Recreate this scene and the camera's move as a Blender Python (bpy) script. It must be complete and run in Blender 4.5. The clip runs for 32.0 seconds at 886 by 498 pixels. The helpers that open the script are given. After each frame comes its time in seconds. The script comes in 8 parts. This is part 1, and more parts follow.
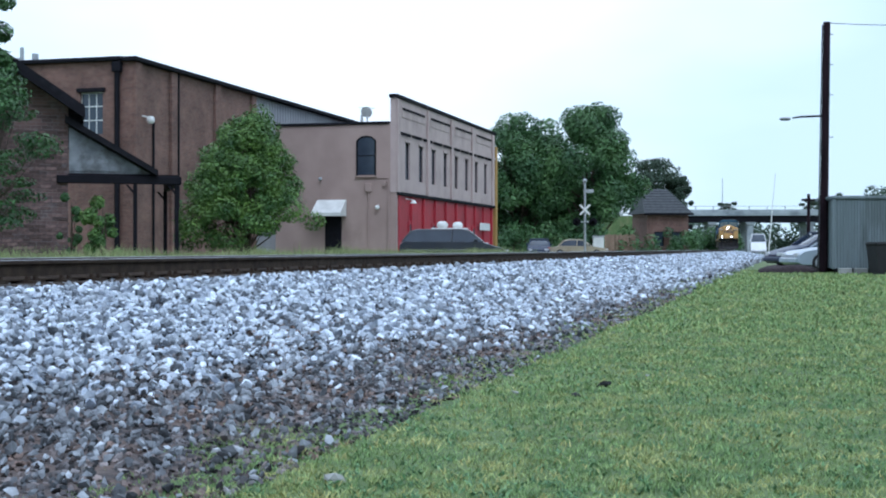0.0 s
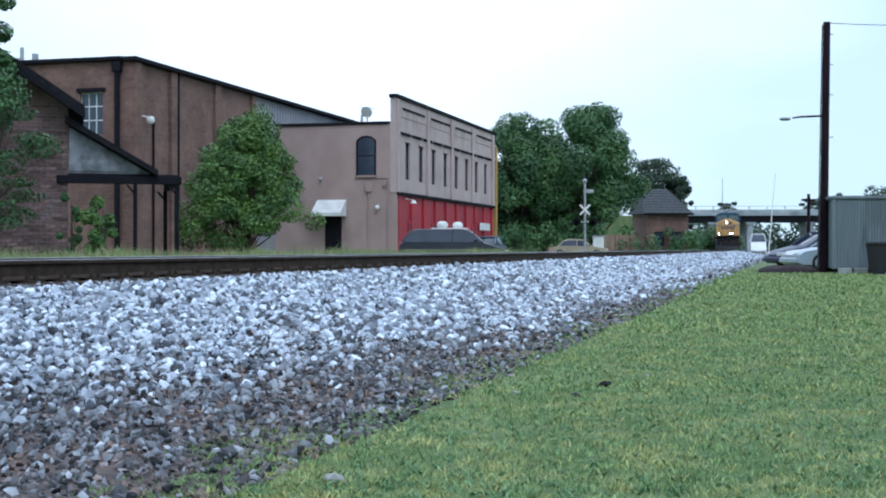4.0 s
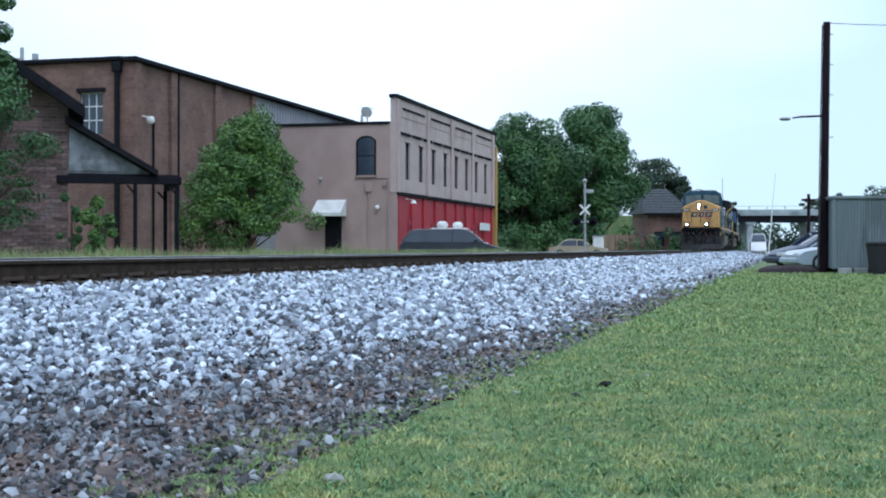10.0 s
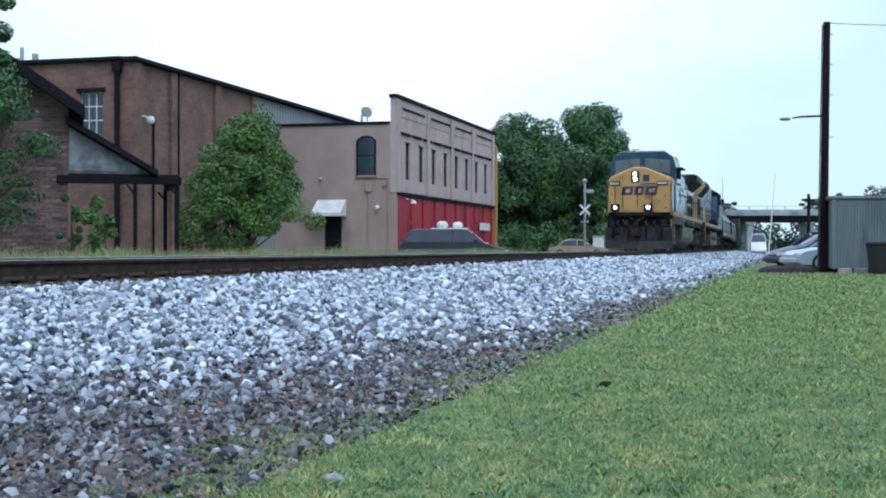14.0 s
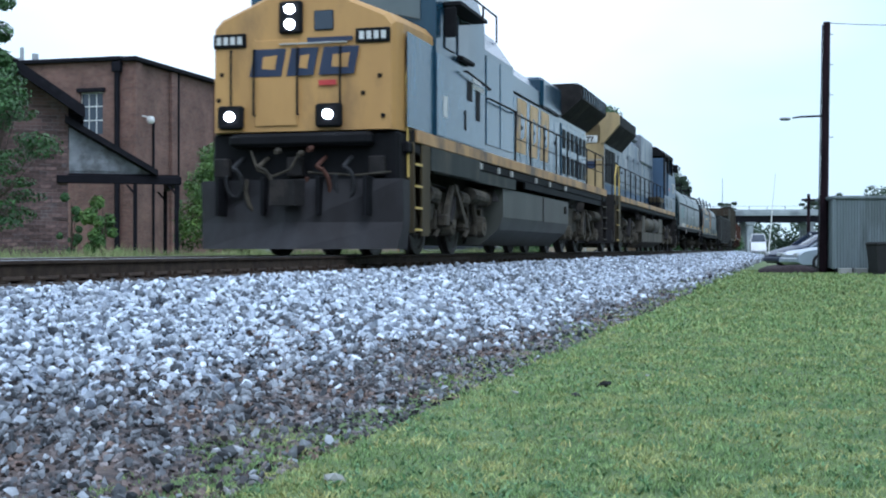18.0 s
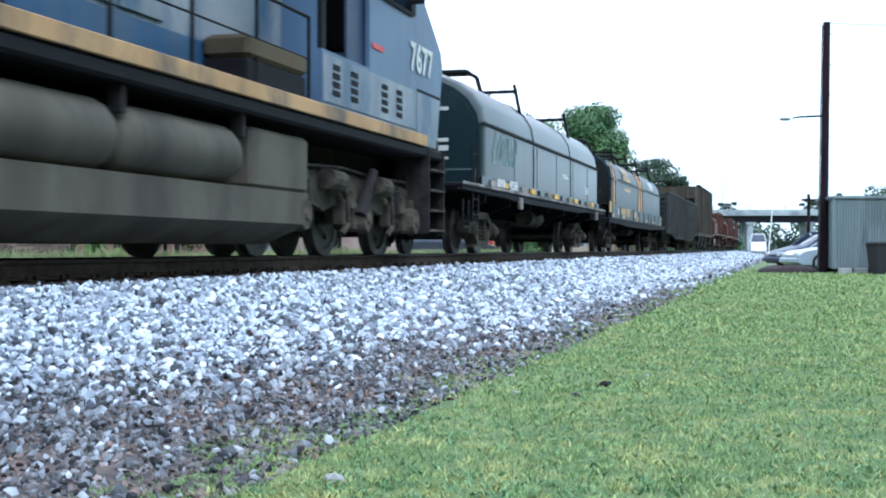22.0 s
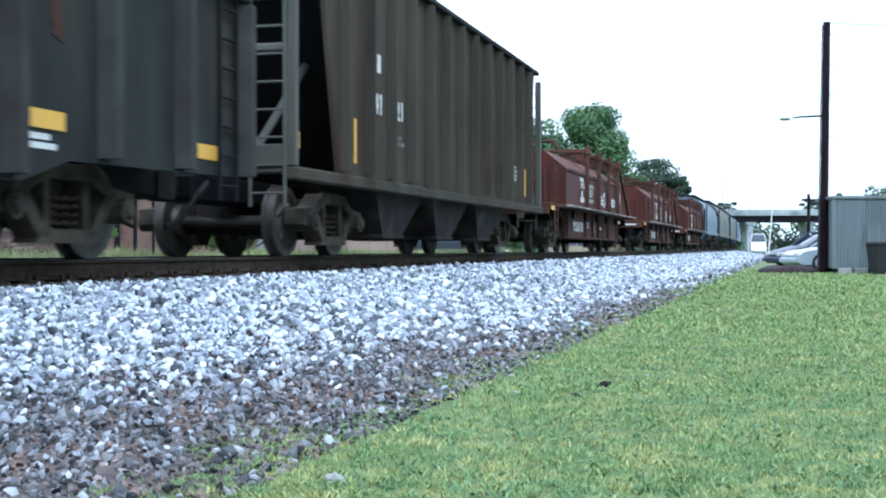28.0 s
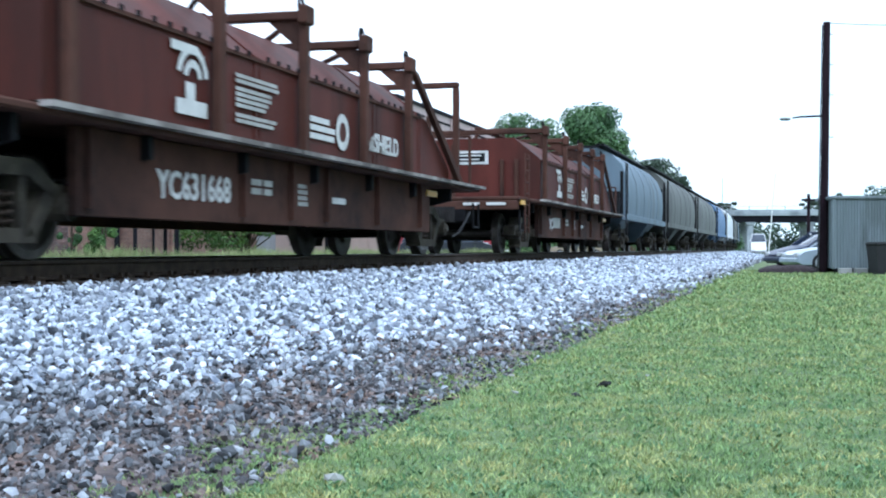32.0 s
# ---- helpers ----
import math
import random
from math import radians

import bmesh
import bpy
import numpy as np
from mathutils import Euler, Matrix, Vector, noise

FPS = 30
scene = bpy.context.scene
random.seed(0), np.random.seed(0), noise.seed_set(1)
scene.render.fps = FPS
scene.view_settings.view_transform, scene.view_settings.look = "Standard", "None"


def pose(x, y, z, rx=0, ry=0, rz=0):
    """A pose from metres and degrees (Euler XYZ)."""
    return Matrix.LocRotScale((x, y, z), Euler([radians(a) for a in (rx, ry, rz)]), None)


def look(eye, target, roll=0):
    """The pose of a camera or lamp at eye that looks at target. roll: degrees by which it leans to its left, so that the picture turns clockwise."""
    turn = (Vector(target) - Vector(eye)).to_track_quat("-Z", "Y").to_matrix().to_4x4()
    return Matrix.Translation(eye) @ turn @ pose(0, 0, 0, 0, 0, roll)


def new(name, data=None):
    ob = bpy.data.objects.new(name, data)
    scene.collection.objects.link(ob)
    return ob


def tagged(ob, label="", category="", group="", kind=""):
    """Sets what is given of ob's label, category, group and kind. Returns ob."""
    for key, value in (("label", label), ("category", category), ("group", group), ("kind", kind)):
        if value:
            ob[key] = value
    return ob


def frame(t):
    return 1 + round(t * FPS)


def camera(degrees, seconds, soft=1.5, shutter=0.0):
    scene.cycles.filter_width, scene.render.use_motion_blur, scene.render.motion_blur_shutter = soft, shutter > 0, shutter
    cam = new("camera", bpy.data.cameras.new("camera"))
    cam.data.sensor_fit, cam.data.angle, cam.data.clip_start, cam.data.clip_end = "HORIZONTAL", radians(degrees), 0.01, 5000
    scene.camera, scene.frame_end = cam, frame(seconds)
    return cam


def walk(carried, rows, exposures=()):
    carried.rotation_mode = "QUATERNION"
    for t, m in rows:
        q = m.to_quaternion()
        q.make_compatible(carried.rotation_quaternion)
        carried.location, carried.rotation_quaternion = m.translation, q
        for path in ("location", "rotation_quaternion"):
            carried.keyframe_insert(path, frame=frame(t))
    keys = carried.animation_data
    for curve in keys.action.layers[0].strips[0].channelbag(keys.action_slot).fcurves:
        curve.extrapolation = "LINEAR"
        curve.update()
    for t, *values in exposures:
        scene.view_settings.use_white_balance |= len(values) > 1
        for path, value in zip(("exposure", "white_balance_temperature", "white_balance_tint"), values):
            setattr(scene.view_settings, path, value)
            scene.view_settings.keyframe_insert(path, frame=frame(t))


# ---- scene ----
# World: x to the camera's right, y ahead, z up; the lawn at the camera is z = 0.
EYE_Z = 0.80
cam = camera(38.45, 32.0, soft=2.0, shutter=0.25)
EYE = pose(0, 0, EYE_Z, 90, 0, 0)
walk(cam, [(0.0, EYE), (32.0, EYE)],
     exposures=[(0.0, 0.04, 5080, 9), (16.5, 0.04, 5080, 9), (17.5, 0.06, 5080, 9), (18.3, 0.27, 5080, 9), (19.2, 0.69, 5080, 9),
                (22.0, 0.84, 5080, 9), (25.0, 0.88, 5080, 9), (29.0, 0.88, 5080, 9), (31.0, 0.72, 5080, 9), (32.0, 0.66, 5080, 9)])

# ---- world and sun ----
SUN_EL, SUN_AZ = 58.0, 150.0
world = bpy.data.worlds.new("overcast_sky")
scene.world = world
world.use_nodes = True
wn, wl = world.node_tree.nodes, world.node_tree.links
wn.clear()
w_out = wn.new("ShaderNodeOutputWorld")
w_bg = wn.new("ShaderNodeBackground")
w_sky = wn.new("ShaderNodeTexSky")
w_sky.sky_type, w_sky.sun_disc = "NISHITA", False
w_sky.sun_elevation, w_sky.sun_rotation = radians(SUN_EL), radians(SUN_AZ)
w_gain = wn.new("ShaderNodeVectorMath")
w_gain.operation = "SCALE"
w_gain.inputs["Scale"].default_value = 0.1
w_co = wn.new("ShaderNodeTexCoord")
w_map = wn.new("ShaderNodeMapping")
w_map.inputs["Scale"].default_value = (1.6, 1.6, 4.0)
w_noise = wn.new("ShaderNodeTexNoise")
w_noise.inputs["Scale"].default_value = 1.5
w_noise.inputs["Detail"].default_value = 4
w_sep = wn.new("ShaderNodeSeparateXYZ")
wl.new(w_co.outputs["Generated"], w_sep.inputs[0])


def sky_math(op, a, b):
    n = wn.new("ShaderNodeMath")
    n.operation = op
    for i, v in enumerate((a, b)):
        if isinstance(v, (int, float)):
            n.inputs[i].default_value = v
        else:
            wl.new(v, n.inputs[i])
    return n.outputs[0]


w_off = sky_math("ABSOLUTE", sky_math("ADD", w_sep.outputs["X"], 0.05), 0)
w_side = sky_math("MULTIPLY", sky_math("SUBTRACT", w_off, 0.10), -3.2)
w_high = sky_math("MULTIPLY", sky_math("MAXIMUM", sky_math("SUBTRACT", w_sep.outputs["Z"], 0.10), 0), 3.0)
w_cover = sky_math("ADD", sky_math("ADD", w_side, w_high), sky_math("MULTIPLY", w_noise.outputs["Fac"], 1.5))
w_ramp = wn.new("ShaderNodeValToRGB")
w_ramp.color_ramp.elements[0].position, w_ramp.color_ramp.elements[0].color = 0.10, (0.87, 0.965, 0.925, 1)
w_ramp.color_ramp.elements[1].position, w_ramp.color_ramp.elements[1].color = 0.75, (1.26, 1.25, 1.2, 1)
w_mix = wn.new("ShaderNodeMix")
w_mix.data_type = "RGBA"
w_mix.inputs["Factor"].default_value = 0.9
w_bg.inputs["Strength"].default_value = 1.0
wl.new(w_sky.outputs[0], w_gain.inputs[0])
wl.new(w_co.outputs["Generated"], w_map.inputs[0])
wl.new(w_map.outputs[0], w_noise.inputs["Vector"])
wl.new(w_cover, w_ramp.inputs["Fac"])
wl.new(w_gain.outputs[0], w_mix.inputs["A"])
wl.new(w_ramp.outputs[0], w_mix.inputs["B"])
wl.new(w_mix.outputs["Result"], w_bg.inputs["Color"])
wl.new(w_bg.outputs[0], w_out.inputs[0])

sun_data = bpy.data.lights.new("sun", "SUN")
sun_data.energy, sun_data.angle, sun_data.color = 1.0, radians(25), (1.0, 0.97, 0.92)
sun = new("sun", sun_data)
sun.matrix_basis = look((25, -40, 70), (0, 20, 0))

# ---- materials ----
def node_material(name, base, second=None, scale=4.0, rough=0.7, metal=0.0, bump=0.25, bump_scale=40.0,
                  third=None, third_scale=0.7, third_at=0.55, per=None, spread=0.25, glow=0.0, streak=1.0, coat=0.0, spec=0.5):
    """A surface with fine grain, blotches at a second scale, and piece-to-piece variation. per: 'object' or 'island'."""
    m = bpy.data.materials.new(name)
    m.use_nodes = True
    n, l = m.node_tree.nodes, m.node_tree.links
    b = n["Principled BSDF"]
    co = n.new("ShaderNodeTexCoord")
    mp = n.new("ShaderNodeMapping")
    mp.inputs["Scale"].default_value = (1, 1, streak)
    l.new(co.outputs["Object"], mp.inputs[0])
    second = second or tuple(c * 0.7 for c in base)
    t1 = n.new("ShaderNodeTexNoise")
    t1.inputs["Scale"].default_value, t1.inputs["Detail"].default_value = scale, 6
    l.new(mp.outputs[0], t1.inputs["Vector"])
    r1 = n.new("ShaderNodeValToRGB")
    r1.color_ramp.elements[0].position, r1.color_ramp.elements[1].position = 0.32, 0.68
    r1.color_ramp.elements[0].color, r1.color_ramp.elements[1].color = (*second, 1), (*base, 1)
    l.new(t1.outputs["Fac"], r1.inputs["Fac"])
    colour = r1.outputs[0]
    if third:
        t3 = n.new("ShaderNodeTexNoise")
        t3.inputs["Scale"].default_value, t3.inputs["Detail"].default_value = third_scale, 8
        t3.inputs["Roughness"].default_value = 0.65
        l.new(mp.outputs[0], t3.inputs["Vector"])
        r3 = n.new("ShaderNodeValToRGB")
        r3.color_ramp.elements[0].position, r3.color_ramp.elements[1].position = third_at - 0.08, third_at + 0.1
        r3.color_ramp.elements[0].color, r3.color_ramp.elements[1].color = (0, 0, 0, 1), (1, 1, 1, 1)
        l.new(t3.outputs["Fac"], r3.inputs["Fac"])
        mx = n.new("ShaderNodeMix")
        mx.data_type = "RGBA"
        l.new(r3.outputs[0], mx.inputs["Factor"])
        l.new(colour, mx.inputs["A"])
        mx.inputs["B"].default_value = (*third, 1)
        colour = mx.outputs["Result"]
    if per:
        src = n.new("ShaderNodeObjectInfo" if per == "object" else "ShaderNodeNewGeometry")
        rnd = src.outputs["Random" if per == "object" else "Random Per Island"]
        mr = n.new("ShaderNodeMapRange")
        mr.inputs["To Min"].default_value, mr.inputs["To Max"].default_value = 1 - spread, 1 + spread
        l.new(rnd, mr.inputs["Value"])
        hv = n.new("ShaderNodeHueSaturation")
        l.new(mr.outputs[0], hv.inputs["Value"])
        l.new(colour, hv.inputs["Color"])
        colour = hv.outputs[0]
    l.new(colour, b.inputs["Base Color"])
    b.inputs["Roughness"].default_value, b.inputs["Metallic"].default_value = rough, metal
    b.inputs["Coat Weight"].default_value = coat
    b.inputs["Specular IOR Level"].default_value = spec
    if glow:
        b.inputs["Emission Color"].default_value = (*base, 1)
        b.inputs["Emission Strength"].default_value = glow
    if bump:
        t2 = n.new("ShaderNodeTexNoise")
        t2.inputs["Scale"].default_value, t2.inputs["Detail"].default_value = bump_scale, 4
        l.new(co.outputs["Object"], t2.inputs["Vector"])
        bp = n.new("ShaderNodeBump")
        bp.inputs["Strength"].default_value, bp.inputs["Distance"].default_value = bump, 0.02
        l.new(t2.outputs["Fac"], bp.inputs["Height"])
        l.new(bp.outputs[0], b.inputs["Normal"])
    return m


def brick_material(name, c1, c2, mortar, row=0.075, wide=0.215, blotch=None):
    """Fired brick in running bond for walls that stay far off; u runs along the wall, v up."""
    m = bpy.data.materials.new(name)
    m.use_nodes = True
    n, l = m.node_tree.nodes, m.node_tree.links
    b = n["Principled BSDF"]
    co = n.new("ShaderNodeTexCoord")
    sep = n.new("ShaderNodeSeparateXYZ")
    l.new(co.outputs["Object"], sep.inputs[0])
    add = n.new("ShaderNodeMath")
    l.new(sep.outputs["X"], add.inputs[0])
    l.new(sep.outputs["Y"], add.inputs[1])
    comb = n.new("ShaderNodeCombineXYZ")
    l.new(add.outputs[0], comb.inputs["X"])
    l.new(sep.outputs["Z"], comb.inputs["Y"])
    br = n.new("ShaderNodeTexBrick")
    br.inputs["Scale"].default_value = 1.0
    br.inputs["Brick Width"].default_value, br.inputs["Row Height"].default_value = wide, row
    br.inputs["Mortar Size"].default_value = 0.006
    br.inputs["Color1"].default_value, br.inputs["Color2"].default_value = (*c1, 1), (*c2, 1)
    br.inputs["Mortar"].default_value = (*mortar, 1)
    l.new(comb.outputs[0], br.inputs["Vector"])
    t = n.new("ShaderNodeTexNoise")
    t.inputs["Scale"].default_value, t.inputs["Detail"].default_value, t.inputs["Roughness"].default_value = 0.45, 8, 0.7
    l.new(co.outputs["Object"], t.inputs["Vector"])
    mr = n.new("ShaderNodeMapRange")
    mr.inputs["From Min"].default_value, mr.inputs["From Max"].default_value = 0.3, 0.7
    mr.inputs["To Min"].default_value, mr.inputs["To Max"].default_value = 0.55, 1.5
    l.new(t.outputs["Fac"], mr.inputs["Value"])
    hv = n.new("ShaderNodeHueSaturation")
    l.new(mr.outputs[0], hv.inputs["Value"])
    l.new(br.outputs["Color"], hv.inputs["Color"])
    # worn, paler patches
    t2 = n.new("ShaderNodeTexNoise")
    t2.inputs["Scale"].default_value, t2.inputs["Detail"].default_value, t2.inputs["Roughness"].default_value = 1.1, 6, 0.75
    l.new(co.outputs["Object"], t2.inputs["Vector"])
    m2 = n.new("ShaderNodeMapRange")
    m2.inputs["From Min"].default_value, m2.inputs["From Max"].default_value = 0.52, 0.72
    m2.inputs["To Max"].default_value = 0.6
    l.new(t2.outputs["Fac"], m2.inputs["Value"])
    mx = n.new("ShaderNodeMix")
    mx.data_type = "RGBA"
    l.new(m2.outputs[0], mx.inputs["Factor"])
    l.new(hv.outputs[0], mx.inputs["A"])
    mx.inputs["B"].default_value = (*(blotch or mortar), 1)
    l.new(mx.outputs["Result"], b.inputs["Base Color"])
    b.inputs["Roughness"].default_value = 0.9
    bp = n.new("ShaderNodeBump")
    bp.inputs["Strength"].default_value, bp.inputs["Distance"].default_value = 0.4, 0.01
    bp.invert = True
    l.new(br.outputs["Fac"], bp.inputs["Height"])
    l.new(bp.outputs[0], b.inputs["Normal"])
    return m


MAT = {}
def mat(key, *a, **k):
    if key not in MAT:
        MAT[key] = node_material(key, *a, **k)
    return MAT[key]


mat("lawn_soil", (0.14, 0.195, 0.075), (0.08, 0.125, 0.045), 3.0, 0.95, third=(0.18, 0.185, 0.09), third_scale=0.5, third_at=0.6)
mat("grass_blade", (0.29, 0.395, 0.15), (0.13, 0.225, 0.08), 9.0, 0.8, bump=0, per="island", spread=0.42, third=(0.42, 0.42, 0.16), third_scale=3.0, third_at=0.56)
mat("clover_leaf", (0.18, 0.30, 0.14), (0.10, 0.20, 0.085), 4.0, 0.7, bump=0, per="island", spread=0.4)
mat("straw_blade", (0.46, 0.44, 0.17), (0.33, 0.33, 0.12), 4.0, 0.8, bump=0, per="island", spread=0.4)
mat("weed_blade", (0.30, 0.33, 0.15), (0.19, 0.24, 0.09), 0.6, 0.9, bump=0, per="island", spread=0.4)
# near-black bed: the shade between the stones is painted into its colour
mat("shaded_ballast_bed", (0.045, 0.043, 0.048), (0.016, 0.016, 0.020), 18.0, 0.95, bump=0.8, bump_scale=30)
mat("trackside_dirt", (0.125, 0.098, 0.09), (0.045, 0.04, 0.042), 12.0, 0.95, bump=0.9, bump_scale=35, third=(0.155, 0.11, 0.09), third_scale=1.8, third_at=0.55)
mat("ballast_stone", (0.65, 0.70, 0.77), (0.21, 0.24, 0.30), 8.0, 0.9, bump=0.4, bump_scale=60, per="island", spread=0.75, spec=0.25)
mat("ballast_piece", (0.65, 0.70, 0.77), (0.21, 0.24, 0.30), 8.0, 0.9, bump=0.4, bump_scale=60, per="object", spread=0.75, spec=0.25)
mat("dirty_stone", (0.33, 0.355, 0.39), (0.07, 0.07, 0.077), 7.0, 0.9, bump=0.4, bump_scale=60, per="island", spread=0.85, third=(0.19, 0.15, 0.125), third_scale=2.0, third_at=0.63, spec=0.25)
mat("grit", (0.20, 0.19, 0.195), (0.05, 0.048, 0.052), 3.0, 0.95, bump=0, per="island", spread=0.9, third=(0.18, 0.125, 0.10), third_scale=1.4, third_at=0.55, spec=0.2)
mat("asphalt", (0.07, 0.07, 0.075), (0.045, 0.045, 0.05), 2.0, 0.9, third=(0.11, 0.11, 0.11), third_scale=0.3)
mat("rail_rust", (0.070, 0.050, 0.036), (0.034, 0.025, 0.020), 8.0, 0.8, metal=0.1, bump=0.3, spec=0.2)
mat("rail_shine", (0.45, 0.46, 0.48), (0.3, 0.3, 0.32), 6.0, 0.3, metal=1.0, bump=0.05)
mat("tie_wood", (0.075, 0.055, 0.042), (0.035, 0.027, 0.022), 6.0, 0.95, bump=0.6, per="object")
mat("galvanised", (0.45, 0.47, 0.49), (0.33, 0.34, 0.36), 5.0, 0.5, metal=0.5, bump=0.1)
mat("bark", (0.10, 0.075, 0.055), (0.05, 0.038, 0.03), 12.0, 0.95, bump=0.8, streak=0.3)
mat("pole_wood", (0.024, 0.013, 0.018), (0.010, 0.006, 0.009), 5.0, 0.9, bump=0.5, streak=0.15, spec=0.15)
mat("leaf_bright", (0.145, 0.245, 0.042), (0.035, 0.095, 0.022), 1.6, 0.6, bump=0, per="island", spread=0.35)
mat("leaf_dark", (0.090, 0.178, 0.048), (0.028, 0.080, 0.028), 0.35, 0.6, bump=0, per="island", spread=0.35)
mat("leaf_side", (0.062, 0.140, 0.034), (0.021, 0.060, 0.019), 1.2, 0.6, bump=0, per="island", spread=0.5)
mat("leaf_pine", (0.045, 0.075, 0.04), (0.022, 0.045, 0.025), 0.6, 0.7, bump=0, per="island", spread=0.4)
mat("leaf_far", (0.07, 0.11, 0.065), (0.045, 0.075, 0.045), 0.3, 0.8, bump=0, per="island", spread=0.3)
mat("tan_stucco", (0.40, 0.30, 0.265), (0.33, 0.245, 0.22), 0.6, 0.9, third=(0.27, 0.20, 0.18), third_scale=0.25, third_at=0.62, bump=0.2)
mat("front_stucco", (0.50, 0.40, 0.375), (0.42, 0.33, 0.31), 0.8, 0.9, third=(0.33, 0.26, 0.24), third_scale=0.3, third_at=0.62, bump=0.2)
mat("red_paint", (0.42, 0.028, 0.045), (0.31, 0.02, 0.032), 0.8, 0.6, third=(0.2, 0.015, 0.025), third_scale=0.4, third_at=0.6, bump=0.1)
mat("grey_siding", (0.34, 0.34, 0.36), (0.27, 0.27, 0.29), 0.7, 0.8, bump=0.1, streak=0.2)
mat("dark_trim", (0.012, 0.011, 0.016), (0.007, 0.007, 0.010), 3.0, 0.8, bump=0.2, spec=0.15)
mat("roof_shingle", (0.020, 0.019, 0.024), (0.011, 0.011, 0.014), 6.0, 0.95, bump=0.6, spec=0.15)
mat("grey_roof", (0.11, 0.115, 0.125), (0.075, 0.08, 0.088), 3.0, 0.95, bump=0.4)
mat("white_paint", (0.78, 0.78, 0.76), (0.62, 0.62, 0.60), 2.0, 0.6, bump=0.1)
mat("clapboard", (0.27, 0.285, 0.31), (0.15, 0.16, 0.18), 2.5, 0.85, bump=0.3, third=(0.10, 0.10, 0.105), third_scale=1.8, third_at=0.54)
mat("window_glass", (0.045, 0.06, 0.085), (0.03, 0.04, 0.06), 1.0, 0.08, bump=0.02)
# paler than window_glass: the sky's reflection is painted into the base colour
mat("windshield", (0.13, 0.165, 0.175), (0.09, 0.115, 0.125), 1.0, 0.1, bump=0.02)
mat("yellow_brick", (0.42, 0.27, 0.08), (0.33, 0.2, 0.06), 2.0, 0.9)
mat("concrete", (0.42, 0.42, 0.41), (0.32, 0.32, 0.31), 1.5, 0.9, third=(0.25, 0.25, 0.24), third_scale=0.4, third_at=0.6)
mat("bridge_concrete", (0.40, 0.43, 0.45), (0.29, 0.32, 0.34), 0.6, 0.9, third=(0.17, 0.19, 0.21), third_scale=0.2, third_at=0.56)
mat("fence_wood", (0.28, 0.19, 0.14), (0.19, 0.125, 0.09), 3.0, 0.9, per="object", streak=0.2)
mat("container_grey", (0.22, 0.265, 0.285), (0.13, 0.16, 0.17), 0.9, 0.8, streak=0.15, third=(0.075, 0.09, 0.088), third_scale=0.8, third_at=0.55)
mat("mulch_dark", (0.05, 0.036, 0.04), (0.02, 0.014, 0.016), 9.0, 0.95, bump=0.9)
mat("rubber", (0.022, 0.022, 0.024), (0.014, 0.014, 0.015), 4.0, 0.85, bump=0.2)
mat("chrome", (0.7, 0.7, 0.72), (0.55, 0.55, 0.57), 3.0, 0.2, metal=1.0, bump=0)
mat("car_dark", (0.035, 0.04, 0.055), (0.03, 0.033, 0.045), 2.0, 0.3, bump=0, coat=0.6)
mat("car_blue", (0.018, 0.032, 0.075), (0.013, 0.024, 0.06), 2.0, 0.45, bump=0, coat=0.15)
mat("car_silver", (0.68, 0.72, 0.76), (0.6, 0.63, 0.67), 2.0, 0.3, metal=0.1, bump=0, coat=0.6)
mat("car_bluegrey", (0.42, 0.49, 0.56), (0.36, 0.42, 0.48), 2.0, 0.3, metal=0.1, bump=0, coat=0.6)
mat("car_tan", (0.42, 0.36, 0.26), (0.36, 0.30, 0.21), 2.0, 0.3, bump=0, coat=0.6)
mat("car_white", (0.75, 0.76, 0.78), (0.66, 0.67, 0.69), 2.0, 0.3, bump=0, coat=0.6)
mat("tail_red", (0.5, 0.02, 0.02), None, 2.0, 0.3, bump=0)
mat("lens_white", (0.8, 0.82, 0.85), None, 2.0, 0.15, bump=0)
mat("headlight_glow", (1.0, 0.96, 0.88), None, 2.0, 0.3, bump=0, glow=30.0)
MAT["brick"] = brick_material("old_red_brick", (0.182, 0.098, 0.075), (0.12, 0.066, 0.055), (0.20, 0.15, 0.13), blotch=(0.27, 0.175, 0.13))
MAT["depot_brick"] = brick_material("depot_brick", (0.145, 0.088, 0.080), (0.075, 0.05, 0.05), (0.17, 0.145, 0.14), row=0.11, wide=0.32, blotch=(0.24, 0.225, 0.23))
mat("brick_piece", (0.17, 0.11, 0.10), (0.08, 0.056, 0.056), 9.0, 0.95, bump=0.4, per="object", spread=0.5)

